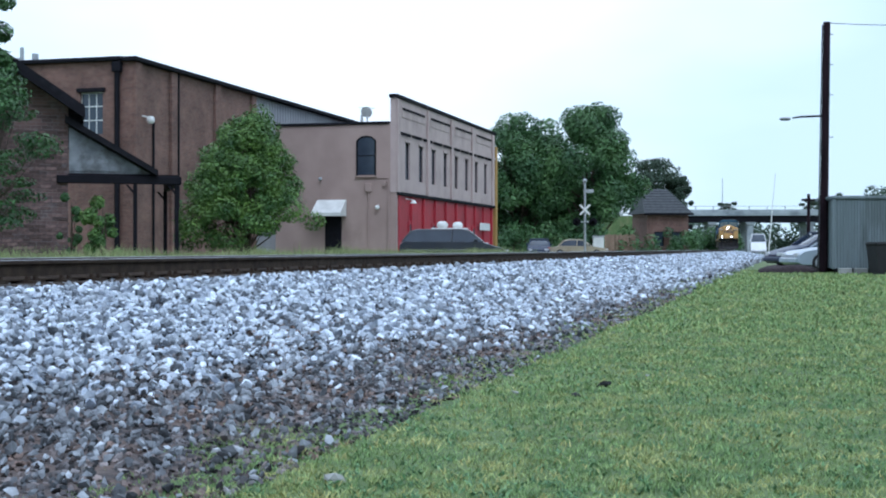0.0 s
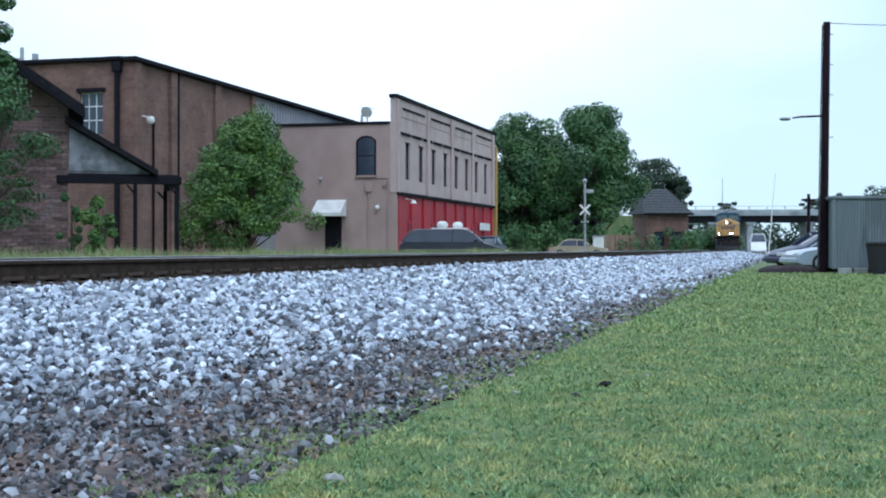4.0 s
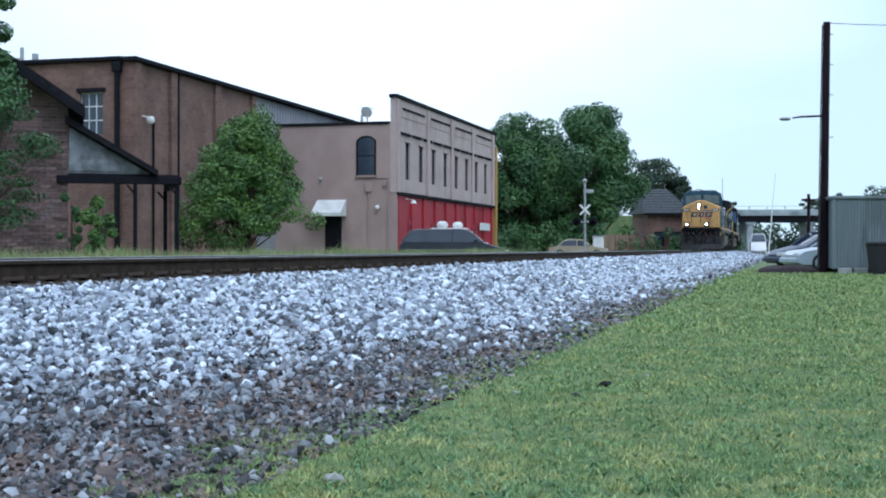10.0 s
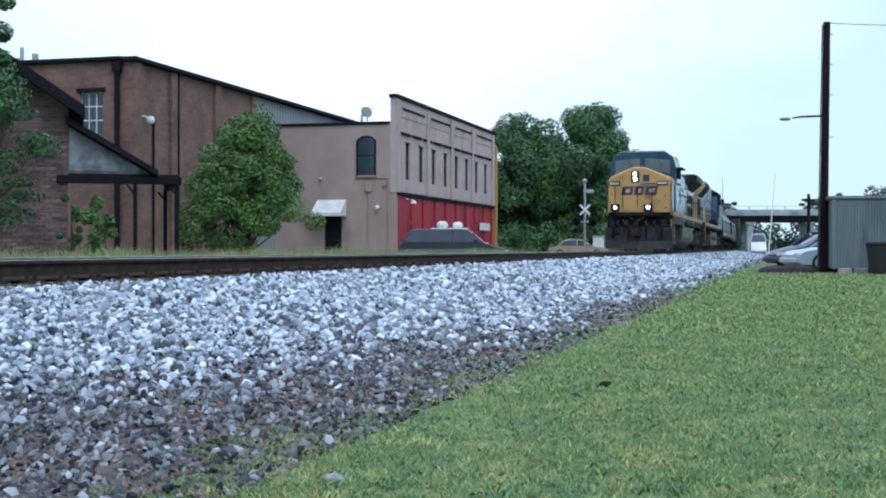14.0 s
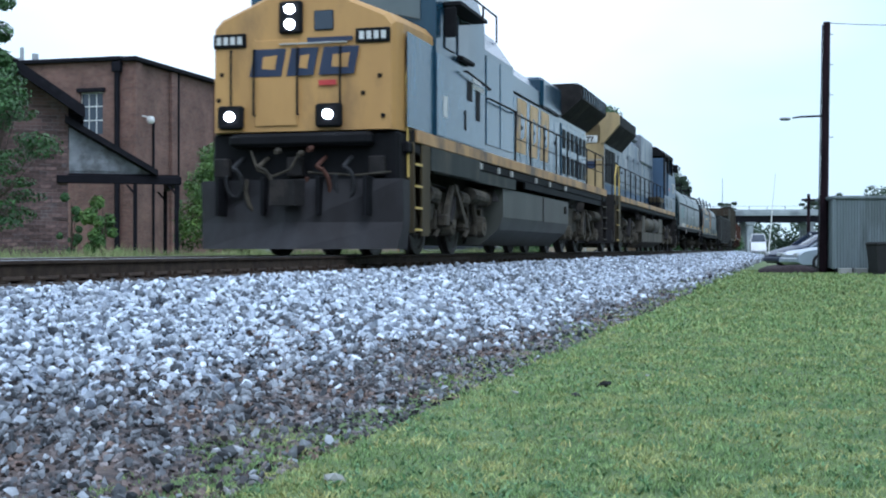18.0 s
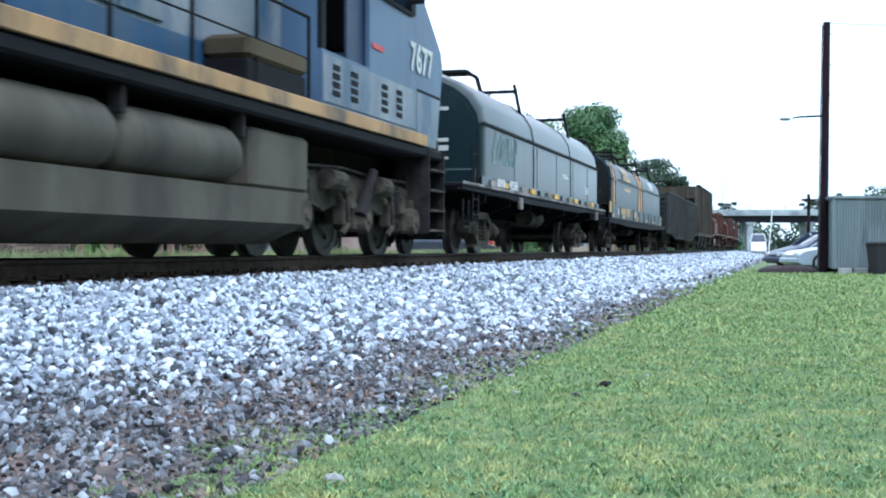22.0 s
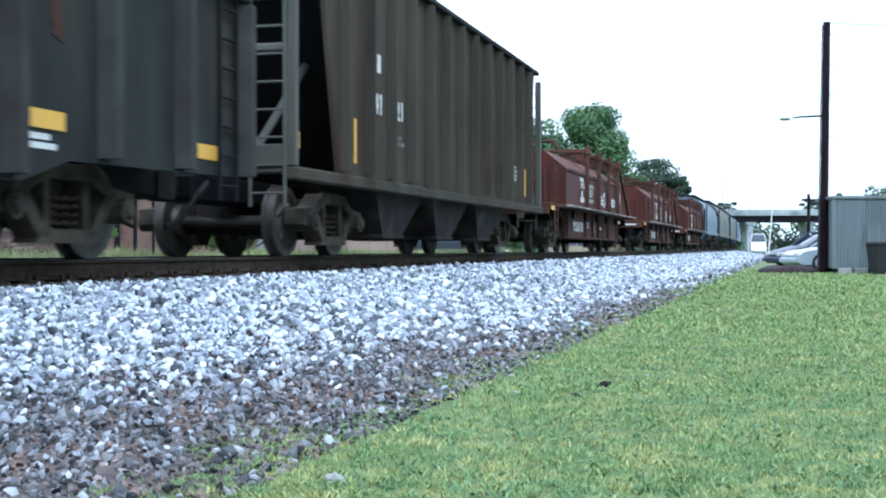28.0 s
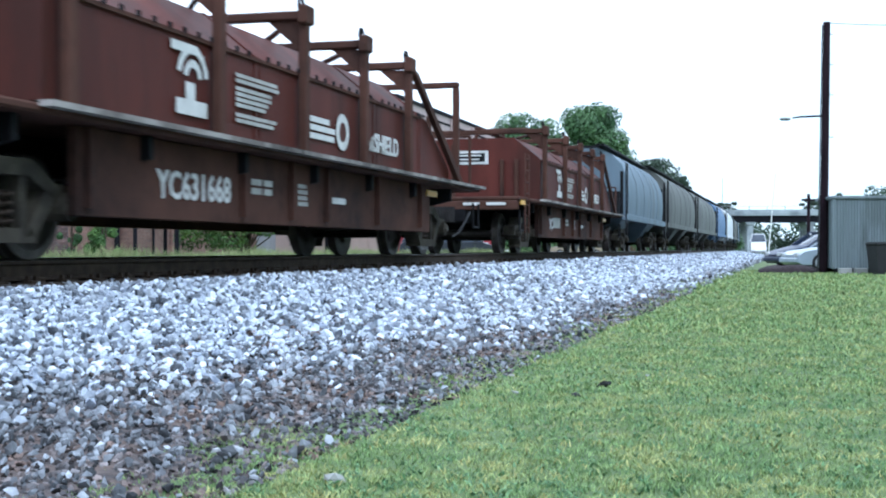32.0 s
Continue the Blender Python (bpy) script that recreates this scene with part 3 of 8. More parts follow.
def tree(name, label, at, height, clear, spread, leaf, leaves, size, seed, trunk=0.2, clumps=40, flat=0.9, taper=0.5, stems=1, category="tree", cone=False):
    """Tapered trunk, forking limbs, and a crown of leaf clumps in an uneven egg."""
    rs = np.random.RandomState(seed)
    root = thing(name, label, category, Matrix.Translation(at))
    mid, half = (height + clear) / 2, (height - clear) / 2
    centres, radii = [], []
    while len(centres) < clumps:
        q = rs.uniform(-1, 1, 3)
        if np.linalg.norm(q) > 1 or np.linalg.norm(q) < 0.35:
            continue
        wide = spread * (1 - taper * max(0, q[2] + 0.35) / 1.35)
        if cone:
            # broadest low down, drawn in to a blunt tip
            a, r = rs.uniform(0, 6.283), rs.uniform(0.25, 1.0) ** 0.5
            wide = spread * 1.2 * (1.0 - 0.88 * ((q[2] + 1) / 2) ** 1.6) * min(1.0, 0.8 + 0.8 * (q[2] + 1))
            q[0], q[1] = r * math.cos(a), r * math.sin(a)
        centres.append((q[0] * wide * 0.82, q[1] * wide * 0.82, mid + q[2] * half * 0.86))
        radii.append(spread * (rs.uniform(0.11, 0.23) if cone else rs.uniform(0.14, 0.3)))
    sh = Shape()
    for k in range(stems):
        off = Vector((rs.uniform(-0.4, 0.4), rs.uniform(-0.4, 0.4), 0)) * (spread * 0.3 if stems > 1 else 0)
        sh.cyl(off * 0.5, off + Vector((0, 0, clear + half * 0.5)), trunk, trunk * 0.7, 8, True)
        sh.cyl(off + Vector((0, 0, clear + half * 0.5)), off * 0.6 + Vector((0, 0, clear + half * 1.5)), trunk * 0.7, trunk * 0.2, 8, True)
    for c in centres[::2]:
        z0 = clear + rs.uniform(-0.2, 0.7) * half
        base, tip = Vector((0, 0, max(0.3, z0))), Vector(c)
        bendp = base.lerp(tip, 0.5) + Vector((0, 0, -0.08 * half))
        sh.cyl(base, bendp, trunk * 0.33, trunk * 0.22, 6)
        sh.cyl(bendp, tip, trunk * 0.22, trunk * 0.07, 6)
    part("trunk", sh, "bark", root, smooth=40)
    v, f = leaf_cloud(centres, radii, leaves, size, seed + 1, flat)
    me = bpy.data.meshes.new("crown")
    me.from_pydata(v.tolist(), [], f.tolist())
    me.materials.append(MAT[leaf])
    ob = new("crown", me)
    ob.parent = root
    return root


def wood_line(name, label, x0, x1, y, z0, z1, leaves, size, seed, leaf="leaf_far", turn=0):
    """Far woods as one mass of leaf clumps with an uneven skyline."""
    rs = np.random.RandomState(seed)
    centres, radii = [], []
    n = max(6, int((x1 - x0) / (z1 - z0) * 4))
    for i in range(n):
        x = x0 + (x1 - x0) * (i + rs.uniform(0, 1)) / n
        top = z0 + (z1 - z0) * rs.uniform(0.6, 1.0)
        for z in np.linspace(z0, top, 4):
            r = (z1 - z0) * rs.uniform(0.16, 0.3)
            centres.append((x + rs.uniform(-r, r), y + rs.uniform(-3, 3), z - r * 0.7)), radii.append(r)
    v, f = leaf_cloud(centres, radii, leaves, size, seed)
    me = bpy.data.meshes.new(name)
    me.from_pydata(v.tolist(), [], f.tolist())
    me.materials.append(MAT[leaf])
    ob = tagged(new(name, me), label, "woods", kind="stuff")
    ob.matrix_world = pose(0, 0, 0, 0, 0, turn)
    return ob


def build_trees():
    tree("round_tree", "dense rounded young tree with bright green leaves in the weeds", (-7.15, 46, 0.3), 6.0, 0.15, 2.8, "leaf_bright", 46000, 0.06, 31, 0.09, 150, 0.8, 0.95, 5, cone=True)
    tree("side_tree", "leafy branches of a tree reaching in front of the brick depot", (-11.9, 33, 0.3), 5.6, 0.4, 2.1, "leaf_side", 9500, 0.055, 37, 0.07, 70, 0.35, 0.2)
    tree("side_tree", "tall dark tree top beside the depot roof", (-14.35, 38, 0.2), 10.5, 4.0, 1.7, "leaf_dark", 9000, 0.09, 39, 0.12, 30, 0.8, 0.2)
    tree("shrub", "green shrub growing by the porch posts", (-10.15, 38, 0.25), 2.35, 0.1, 0.85, "leaf_bright", 5000, 0.045, 41, 0.03, 16, 1.0, 0.4, 3, "shrub")
    tree("shrub", "thin leafy shrub against the depot wall", (-11.3, 38.6, 0.25), 2.6, 0.1, 0.55, "leaf_dark", 2600, 0.045, 43, 0.03, 10, 1.0, 0.4, 3, "shrub")
    tree("shade_tree", "broad dark green shade tree beyond the street crossing", (6.9, 120, 0.1), 13.3, 1.0, 5.9, "leaf_dark", 52000, 0.15, 51, 0.35, 75, 0.95, 0.1)
    tree("shade_tree", "tall full-crowned dark green shade tree beyond the street", (13.8, 117, 0.1), 14.8, 0.9, 5.6, "leaf_dark", 56000, 0.145, 53, 0.35, 80, 0.95, 0.35)
    tree("shade_tree", "dark green tree standing behind the other shade trees", (10.4, 130, 0.1), 13.4, 0.8, 6.0, "leaf_dark", 30000, 0.19, 57, 0.35, 55, 0.9, 0.1)
    tree("pine_tree", "dark pine with flat open branches behind the house roof", (23.6, 142, 0.1), 11.3, 4.6, 4.6, "leaf_pine", 13000, 0.15, 61, 0.3, 60, 0.6, 0.3)
    tree("pine_tree", "slim dark pine standing beside the house roof", (25.9, 137, 0.1), 9.0, 2.5, 1.2, "leaf_pine", 5000, 0.14, 63, 0.2, 34, 0.8, 0.3)
    tree("pine_tree", "dark flat-topped pine far behind the road bridge", (90, 400, 0.1), 16.5, 11.0, 5.0, "leaf_pine", 2600, 0.5, 67, 0.4, 14, 0.4, 0.2)
    tree("pine_tree", "dark distant pine rising beside the far pole", (118, 405, 0.1), 18.5, 8.0, 5.5, "leaf_pine", 2600, 0.5, 71, 0.4, 16, 0.5, 0.2)
    tree("yard_tree", "grey green tree top showing above the metal container", (19.3, 56, 0), 3.6, 1.2, 1.5, "leaf_far", 2200, 0.08, 73, 0.08, 16, 1.0, 0.4)
    tree("yard_tree", "grey green tree top showing above the metal container", (17.3, 56, 0), 3.4, 1.2, 1.1, "leaf_far", 1600, 0.08, 79, 0.08, 12, 1.0, 0.4)
    wood_line("far_woods", "hazy green line of distant woods behind the bridge", 20, 230, 430, 0, 13, 24000, 0.7, 83)
    wood_line("embankment_scrub", "green scrub along the foot of the bridge embankment", 48, 62, 262, 0, 6.0, 5000, 0.35, 89, "leaf_dark")
    # added out of view behind the eye, to darken what the train sides mirror
    wood_line("back_woods", "unseen tree line added behind the camera to darken reflections", -120, 120, -48, 0, 15, 26000, 1.0, 107, "leaf_dark")
    # two more added outside the view, blocking low sky from the near train sides
    wood_line("side_woods", "unseen tree line added at the right to darken the train's reflections", -55, 44, -40, 0, 18, 24000, 0.9, 109, "leaf_dark", 90)
    wood_line("side_woods", "unseen nearer tree line added at the right to block bright sky reflections", 19.9, 71.3, -23, 0, 15, 22000, 0.8, 113, "leaf_dark", 76.5)
    wood_line("undergrowth", "dark bushes and low branches under the shade trees", 4.0, 18.5, 113, 0, 3.2, 9000, 0.14, 117, "leaf_dark")
    wood_line("hedge", "dark hedge behind the trackside sheds", 23.4, 26.4, 131, 0, 3.0, 4000, 0.13, 97, "leaf_dark")
    wood_line("roadside_scrub", "green bushes along the road beyond the bridge", 77, 92, 300, 0, 4.0, 4000, 0.35, 101, "leaf_far")


# ---- buildings ----
def window_at(root, m, w, h, arch=0.0, frame_mat="dark_trim", bars=(1, 1), label=""):
    """A window proud of its wall: local x along the wall, z up, front towards -y."""
    win = thing("window", "", "", None)
    win.parent, win.matrix_basis = root, m
    out = [(-w / 2, 0), (w / 2, 0), (w / 2, h - arch), (0.3 * w, h - arch * 0.25), (0, h), (-0.3 * w, h - arch * 0.25), (-w / 2, h - arch)] if arch else [(-w / 2, 0), (w / 2, 0), (w / 2, h), (-w / 2, h)]
    part("pane", Shape().prism(out, "y", -0.02, 0.02), "window_glass", win)
    fr, t = Shape(), 0.06
    fr.box(-w / 2 - t, -0.06, -t, -w / 2 + t * 0.5, 0.03, h - arch).box(w / 2 - t * 0.5, -0.06, -t, w / 2 + t, 0.03, h - arch)
    for (a, b), (c, d) in zip(out[2:], out[3:]):
        fr.cyl((a, -0.02, b), (c, -0.02, d), t * 0.8, n=6)
    for i in range(1, bars[0] + 1):
        fr.box(-w / 2, -0.05, h * i / (bars[0] + 1) - 0.025, w / 2, 0.0, h * i / (bars[0] + 1) + 0.025)
    for i in range(1, bars[1]):
        fr.box(-w / 2 + w * i / bars[1] - 0.02, -0.05, 0, -w / 2 + w * i / bars[1] + 0.02, 0, h - arch * 0.5)
    part("frame", fr, frame_mat, win)
    part("sill", Shape().block(-w / 2 - 0.12, -0.14, -0.14, w / 2 + 0.12, 0.0, -0.05, 0.015), "tan_stucco" if frame_mat == "dark_trim" else "white_paint", win)
    return win


def build_store():
    m = along(71.6, 22.5)
    root = thing("store_building", "two-storey tan stuccoed store with a red painted ground floor", "building", m)
    L, D, H, HE = 25.9, 13.0, 9.75, 8.2
    # walls with window openings along the front
    w, z0, z1 = 0.95, 5.0, 7.25
    xs = [2.35 + 2.92 * k for k in range(8)]
    cuts = [0.0] + [e for x in xs for e in (x - w / 2, x + w / 2)] + [L]
    for i, (a, b) in enumerate(zip(cuts, cuts[1:])):
        if i % 2:
            part("spandrel", Shape().box(a, 0, 4.15, b, 0.35, z0), "front_stucco", root)
        else:
            part("wall_pier", Shape().box(a, 0, 4.15, b, 0.35, z1), "front_stucco", root)
    part("parapet_wall", Shape().box(0, 0, z1, L, 0.35, H), "front_stucco", root)
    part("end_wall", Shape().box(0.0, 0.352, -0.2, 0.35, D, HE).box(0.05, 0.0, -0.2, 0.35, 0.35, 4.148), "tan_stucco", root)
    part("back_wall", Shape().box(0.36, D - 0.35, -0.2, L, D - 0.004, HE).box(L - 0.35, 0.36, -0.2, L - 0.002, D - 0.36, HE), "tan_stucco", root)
    part("roof", Shape().box(0.36, 0.36, HE - 0.35, L - 0.36, D - 0.36, HE - 0.15), "dark_trim", root)
    part("coping", Shape().block(-0.12, -0.12, H, L + 0.1, 0.42, H + 0.22, 0.03).block(-0.12, 0.44, HE, 0.42, D, HE + 0.16, 0.03), "dark_trim", root, "dark tarred parapet coping")
    for k in range(4):
        a = 0.6 + k * 6.2
        part("name_panel", Shape().box(a + 0.5, -0.035, H - 1.05, a + 5.4, -0.004, H - 0.35), "front_stucco", root)
        for i in range(14):
            shared("corbel", "corbel", lambda: Shape().box(0, -0.1, -0.07, 0.18, -0.04, 0.07), "dark_trim", root, Matrix.Translation((a + 0.6 + i * 0.34, 0, H - 0.55)))
    for i in range(62):
        if i % 6:
            shared("dentil", "dentil", lambda: Shape().box(0, -0.11, 0, 0.22, -0.004, 0.16), "dark_trim", root, Matrix.Translation((0.5 + i * 0.4, 0, 7.62)))
    part("string_course", Shape().box(0, -0.08, 7.8, L, -0.004, 7.92), "front_stucco", root)
    for x in (0.25, 6.7, 12.6, 18.4, 24.9):
        part("pilaster", Shape().block(x - 0.22, -0.14, 4.16, x + 0.22, -0.004, H - 0.1, 0.02), "front_stucco", root)
    for x in xs:
        window_at(root, Matrix.Translation((x, 0.16, z0)), w, z1 - z0)
        part("lintel", Shape().block(x - 0.6, -0.05, z1, x + 0.6, -0.004, z1 + 0.16, 0.01), "front_stucco", root)
    # red shopfront
    part("shopfront", Shape().box(0.36, 0.1, -0.2, L - 0.4, 0.4, 4.1), "red_paint", root, "red painted boarded shopfront")
    part("shopfront_beam", Shape().block(0.1, -0.1, 4.0, L - 0.2, 0.098, 4.2, 0.02), "dark_trim", root)
    for k in range(10):
        x = 0.6 + k * 2.7
        part("shopfront_post", Shape().block(x - 0.14, -0.05, -0.2, x + 0.14, 0.097, 3.98, 0.02), "red_paint", root)
    for x in (3.2, 8.4, 13.8, 19.2):
        door = part("shop_door", Shape().block(x - 0.5, 0.02, 0.0, x + 0.5, 0.097, 2.5, 0.02), "red_paint", root)
        part("pane", Shape().box(x - 0.32, 0.0, 1.1, x + 0.32, 0.018, 2.3), "window_glass", door)
    part("shop_sign", Shape().block(20.6, -0.12, 2.2, 23.8, -0.052, 2.75, 0.02).block(21.4, -0.12, 0.9, 23.2, -0.052, 1.3, 0.02), "white_paint", root, "white sign boards")
    part("wall_lamp", Shape().cyl((1.9, -0.5, 3.55), (1.9, -0.5, 3.75), 0.22, 0.08).cyl((1.9, -0.5, 3.75), (1.9, 0.0, 3.85), 0.03), "white_paint", root)
    part("corner_pier", Shape().block(L + 0.004, -0.1, -0.2, L + 0.55, 0.6, H - 0.9, 0.03), "yellow_brick", root, "yellow brick pier")
    # end wall: arched window, door with awning, lamps, meter boxes
    turn = Matrix.Rotation(radians(-90), 4, "Z")
    window_at(root, Matrix.Translation((-0.02, 1.85, 5.2)) @ turn, 1.1, 2.3, 0.25)
    door = part("side_door", Shape().block(-0.06, 3.4, 0.15, -0.004, 4.45, 2.75, 0.015), "dark_trim", root, "dark brown steel side door")
    part("handle", Shape().cyl((-0.1, 3.55, 1.35), (-0.1, 3.7, 1.35), 0.02), "chrome", door)
    part("door_step", Shape().block(-0.9, 3.2, -0.1, -0.004, 4.7, 0.15, 0.02), "concrete", root)
    aw = Shape()
    aw.prism([(-1.1, 2.75), (-1.1, 2.95), (-0.02, 3.75), (-0.02, 3.65)], "y", 3.1, 4.95)
    aw.prism([(-1.1, 2.75), (-0.02, 2.75), (-0.02, 3.65)], "y", 3.1, 3.13).prism([(-1.1, 2.75), (-0.02, 2.75), (-0.02, 3.65)], "y", 4.92, 4.95)
    part("awning", aw, "white_paint", root, "white metal awning")
    part("wall_lamp", Shape().ball((-0.22, 1.1, 3.25), 0.14).cyl((-0.22, 1.1, 3.3), (0, 1.1, 3.4), 0.03), "white_paint", root, "white globe lamp")
    part("wall_lamp", Shape().ball((-0.2, 4.7, 5.0), 0.12).cyl((-0.2, 4.7, 5.0), (0, 4.7, 5.1), 0.03), "galvanised", root)
    part("meter_box", Shape().block(-0.16, 1.5, 4.2, -0.004, 1.9, 4.7, 0.02).block(-0.14, 0.6, 4.5, -0.004, 0.8, 4.8, 0.02).cyl((-0.06, 1.7, 1.0), (-0.06, 1.7, 4.2), 0.04), "tan_stucco", root)
    part("conduit", Shape().path([(-0.05, 0.5, 0.2), (-0.05, 0.5, 5.0), (-0.05, 1.4, 5.05)], 0.035), "tan_stucco", root)
    vent = thing("roof_antenna", "cluster of white antennas and vents standing on the roof", "antenna", along(71.6 + 1.2, 22.5 + 2.2, HE - 0.15))
    part("mast", Shape().cyl((0, 0, 0), (0, 0, 1.3), 0.06).cyl((0.3, 0.45, 0), (0.3, 0.45, 0.9), 0.09), "white_paint", vent)
    part("dish", Shape().cyl((-0.15, 0, 1.0), (-0.05, 0, 1.05), 0.36, 0.1, 14), "white_paint", vent)
    part("aerial", Shape().path([(0, -0.4, 1.25), (0, 0.5, 1.3)], 0.025).path([(-0.2, -0.35, 1.25), (0.2, -0.35, 1.25)], 0.02).path([(-0.2, 0.2, 1.28), (0.2, 0.2, 1.28)], 0.02), "white_paint", vent)


def build_warehouse():
    root = thing("brick_warehouse", "tall old brick warehouse with dark tarred eaves", "building", along(54.2, 30.1))
    H, L, D = 9.7, 48.0, 20.0
    part("long_wall", Shape().box(0, 0, -0.2, 14.1, 0.4, H), "brick", root)
    sh = Shape().box(14.102, 0.05, -0.2, L, 0.4, H)
    for i in range(80):
        sh.box(14.3 + i * 0.42, 0.02, 7.6, 14.36 + i * 0.42, 0.048, H)
    part("siding_wall", sh, "grey_siding", root, "grey sheet-metal siding")
    y0, y1, z0, z1 = 1.6, 2.8, 6.3, 8.3
    part("end_wall", Shape().box(0, 0.402, -0.2, 0.4, y0, H + 0.05).box(0, y1, -0.2, 0.4, D, H + 0.05).box(0, y0, -0.2, 0.4, y1, z0).box(0, y0, z1, 0.4, y1, H + 0.05), "brick", root)
    part("far_walls", Shape().box(0.402, D - 0.4, -0.2, L, D, H).box(L - 0.4, 0.402, -0.2, L, D - 0.402, H), "brick", root)
    part("roof", Shape().box(0.41, 0.41, H - 0.3, L - 0.41, D - 0.41, H - 0.1), "dark_trim", root)
    part("eave", Shape().block(-0.25, -0.3, H, L + 0.1, 0.5, H + 0.22, 0.03).block(-0.25, 0.502, H + 0.052, 0.5, D, H + 0.25, 0.03), "dark_trim", root, "dark tarred eave")
    for x in (0.3, 3.95, 9.0, 13.8):
        part("pilaster", Shape().block(x - 0.3, -0.16, -0.2, x + 0.3, -0.004, H - 0.01, 0.02), "brick", root)
    part("downpipe", Shape().cyl((-0.16, 0.75, 0), (-0.16, 0.75, H), 0.13, n=8).block(-0.32, 0.52, H - 0.5, -0.02, 0.98, H, 0.03), "dark_trim", root, "dark downpipe with a hopper head")
    part("downpipe", Shape().cyl((4.4, -0.12, 0), (4.4, -0.12, H), 0.07, n=8), "dark_trim", root)
    window_at(root, Matrix.Translation((0.16, (y0 + y1) / 2, z0)) @ Matrix.Rotation(radians(-90), 4, "Z"), y1 - y0, z1 - z0, 0, "white_paint", (2, 3))
    part("window_hood", Shape().block(-0.14, y0 - 0.15, z1, -0.004, y1 + 0.15, z1 + 0.2, 0.02), "dark_trim", root)
    part("wall_lamp", Shape().ball((0.9, -0.45, 7.0), 0.2).cyl((0.9, -0.45, 7.1), (0.9, 0, 7.2), 0.04), "white_paint", root, "white flood lamp")
    part("conduit", Shape().cyl((1.9, -0.06, 0), (1.9, -0.06, 7.0), 0.06, n=6), "dark_trim", root)
    # small roof pipes
    part("roof_pipe", Shape().cyl((-0.0, 6.0, H), (-0.0, 6.0, H + 0.9), 0.1).cyl((0.2, 5.4, H), (0.2, 5.4, H + 0.6), 0.16).cyl((0.1, 6.3, H), (0.1, 6.3, H + 0.4), 0.2), "galvanised", root)


def build_depot():
    root = thing("brick_depot", "old brick depot with a dark shingled gable and a lean-to porch", "building", pose(-11.8, 40, 0.15, 0, 0, 16.5))
    out = [(-10, -0.4), (0, -0.4), (0, 5.1), (-5, 8.55), (-10, 5.1)]
    gable = part("gable_wall", Shape().prism(out, "y", 0, 0.35), "depot_brick", root)
    part("side_wall", Shape().box(-0.35, 0.352, -0.4, -0.002, 9, 5.1).box(-9.998, 0.352, -0.4, -9.65, 9, 5.1).box(-9.6, 8.65, -0.4, -0.4, 8.998, 5.1), "depot_brick", root)
    k = 0.68
    for sgn in (1, -1):
        p = [(-5, 8.62), (-5 + sgn * 5.5, 8.62 - 5.5 * k), (-5 + sgn * 5.5, 8.62 - 5.5 * k + 0.22), (-5, 8.84)]
        part("roof_slope", Shape().prism(p, "y", -0.7, 9.4), "roof_shingle", root)
        q = [(-5, 8.45), (-5 + sgn * 5.5, 8.45 - 5.5 * k), (-5 + sgn * 5.5, 8.45 - 5.5 * k + 0.165), (-5, 8.615)]
        part("bargeboard", Shape().prism(q, "y", -0.74, -0.62), "dark_trim", root)
    for i in range(5):
        x = -0.3 - i * 0.03
        part("eave_bracket", Shape().prism([(0.0, 4.4), (0.06, 4.4), (0.5, 4.86), (0.44, 4.95), (0.0, 4.95)], "y", 0.2 + i * 2, 0.32 + i * 2), "dark_trim", root)
    # lean-to porch
    porch = [(0.02, 4.5), (0.02, 3.05), (2.55, 3.05)]
    gab = part("porch_gable", Shape().prism(porch, "y", 0.05, 0.2), "clapboard", root, "weathered white clapboard gable end")
    for i in range(10):
        z = 3.12 + i * 0.135
        x1 = 0.02 + (4.5 - z) / 1.45 * 2.53 - 0.22
        if x1 > 0.2:
            part("clapboard", Shape().prism([(0.02, z), (x1, z), (x1 - 0.02, z + 0.13), (0.02, z + 0.13)], "y", 0.015, 0.046), "clapboard", gab)
    part("porch_roof", Shape().prism([(-0.1, 4.62), (2.75, 2.98), (2.75, 3.16), (-0.1, 4.84)], "y", -0.35, 5.2), "roof_shingle", root, "dark sloping porch roof")
    part("porch_beam", Shape().block(-0.35, -0.1, 2.72, 3.5, 0.04, 2.98, 0.02).block(3.3, 0.042, 2.72, 3.5, 5.0, 2.98, 0.02), "dark_trim", root)
    part("porch_ceiling", Shape().box(0.0, 0.06, 2.985, 3.45, 5.0, 3.04), "dark_trim", root)
    for x, y in ((2.05, 0.0), (3.35, 0.0), (3.35, 4.9)):
        p = part("porch_post", Shape().block(x - 0.065, y - 0.065, -0.4, x + 0.065, y + 0.065, 2.72, 0.012), "dark_trim", root)
        part("knee_brace", Shape().prism([(x - 0.3, 2.7), (x - 0.22, 2.7), (x - 0.05, 2.5), (x - 0.05, 2.4)], "y", y - 0.04, y + 0.04), "dark_trim", p)
    part("porch_step", Shape().block(-0.2, -0.6, -0.4, 3.6, 5, 0.05, 0.02), "concrete", root)
    window_at(root, Matrix.Translation((-3.2, -0.02, 1.0)), 1.1, 1.9, 0.2, "dark_trim", (1, 2))
    for i in random.sample(range(36 * 11), 300):
        row, col = divmod(i, 11)
        shared("depot_course", "brick", lambda: Shape().block(0, -0.014, 0, 0.3, 0.004, 0.095, 0.006), "brick_piece", gable, at(-3.8 + col * 0.33 + 0.165 * (row % 2), 0, 0.3 + row * 0.113))
    # flue on the ridge
    part("chimney", Shape().block(-3.5, 2.0, 7.0, -2.7, 2.8, 9.6, 0.03), "depot_brick", root)


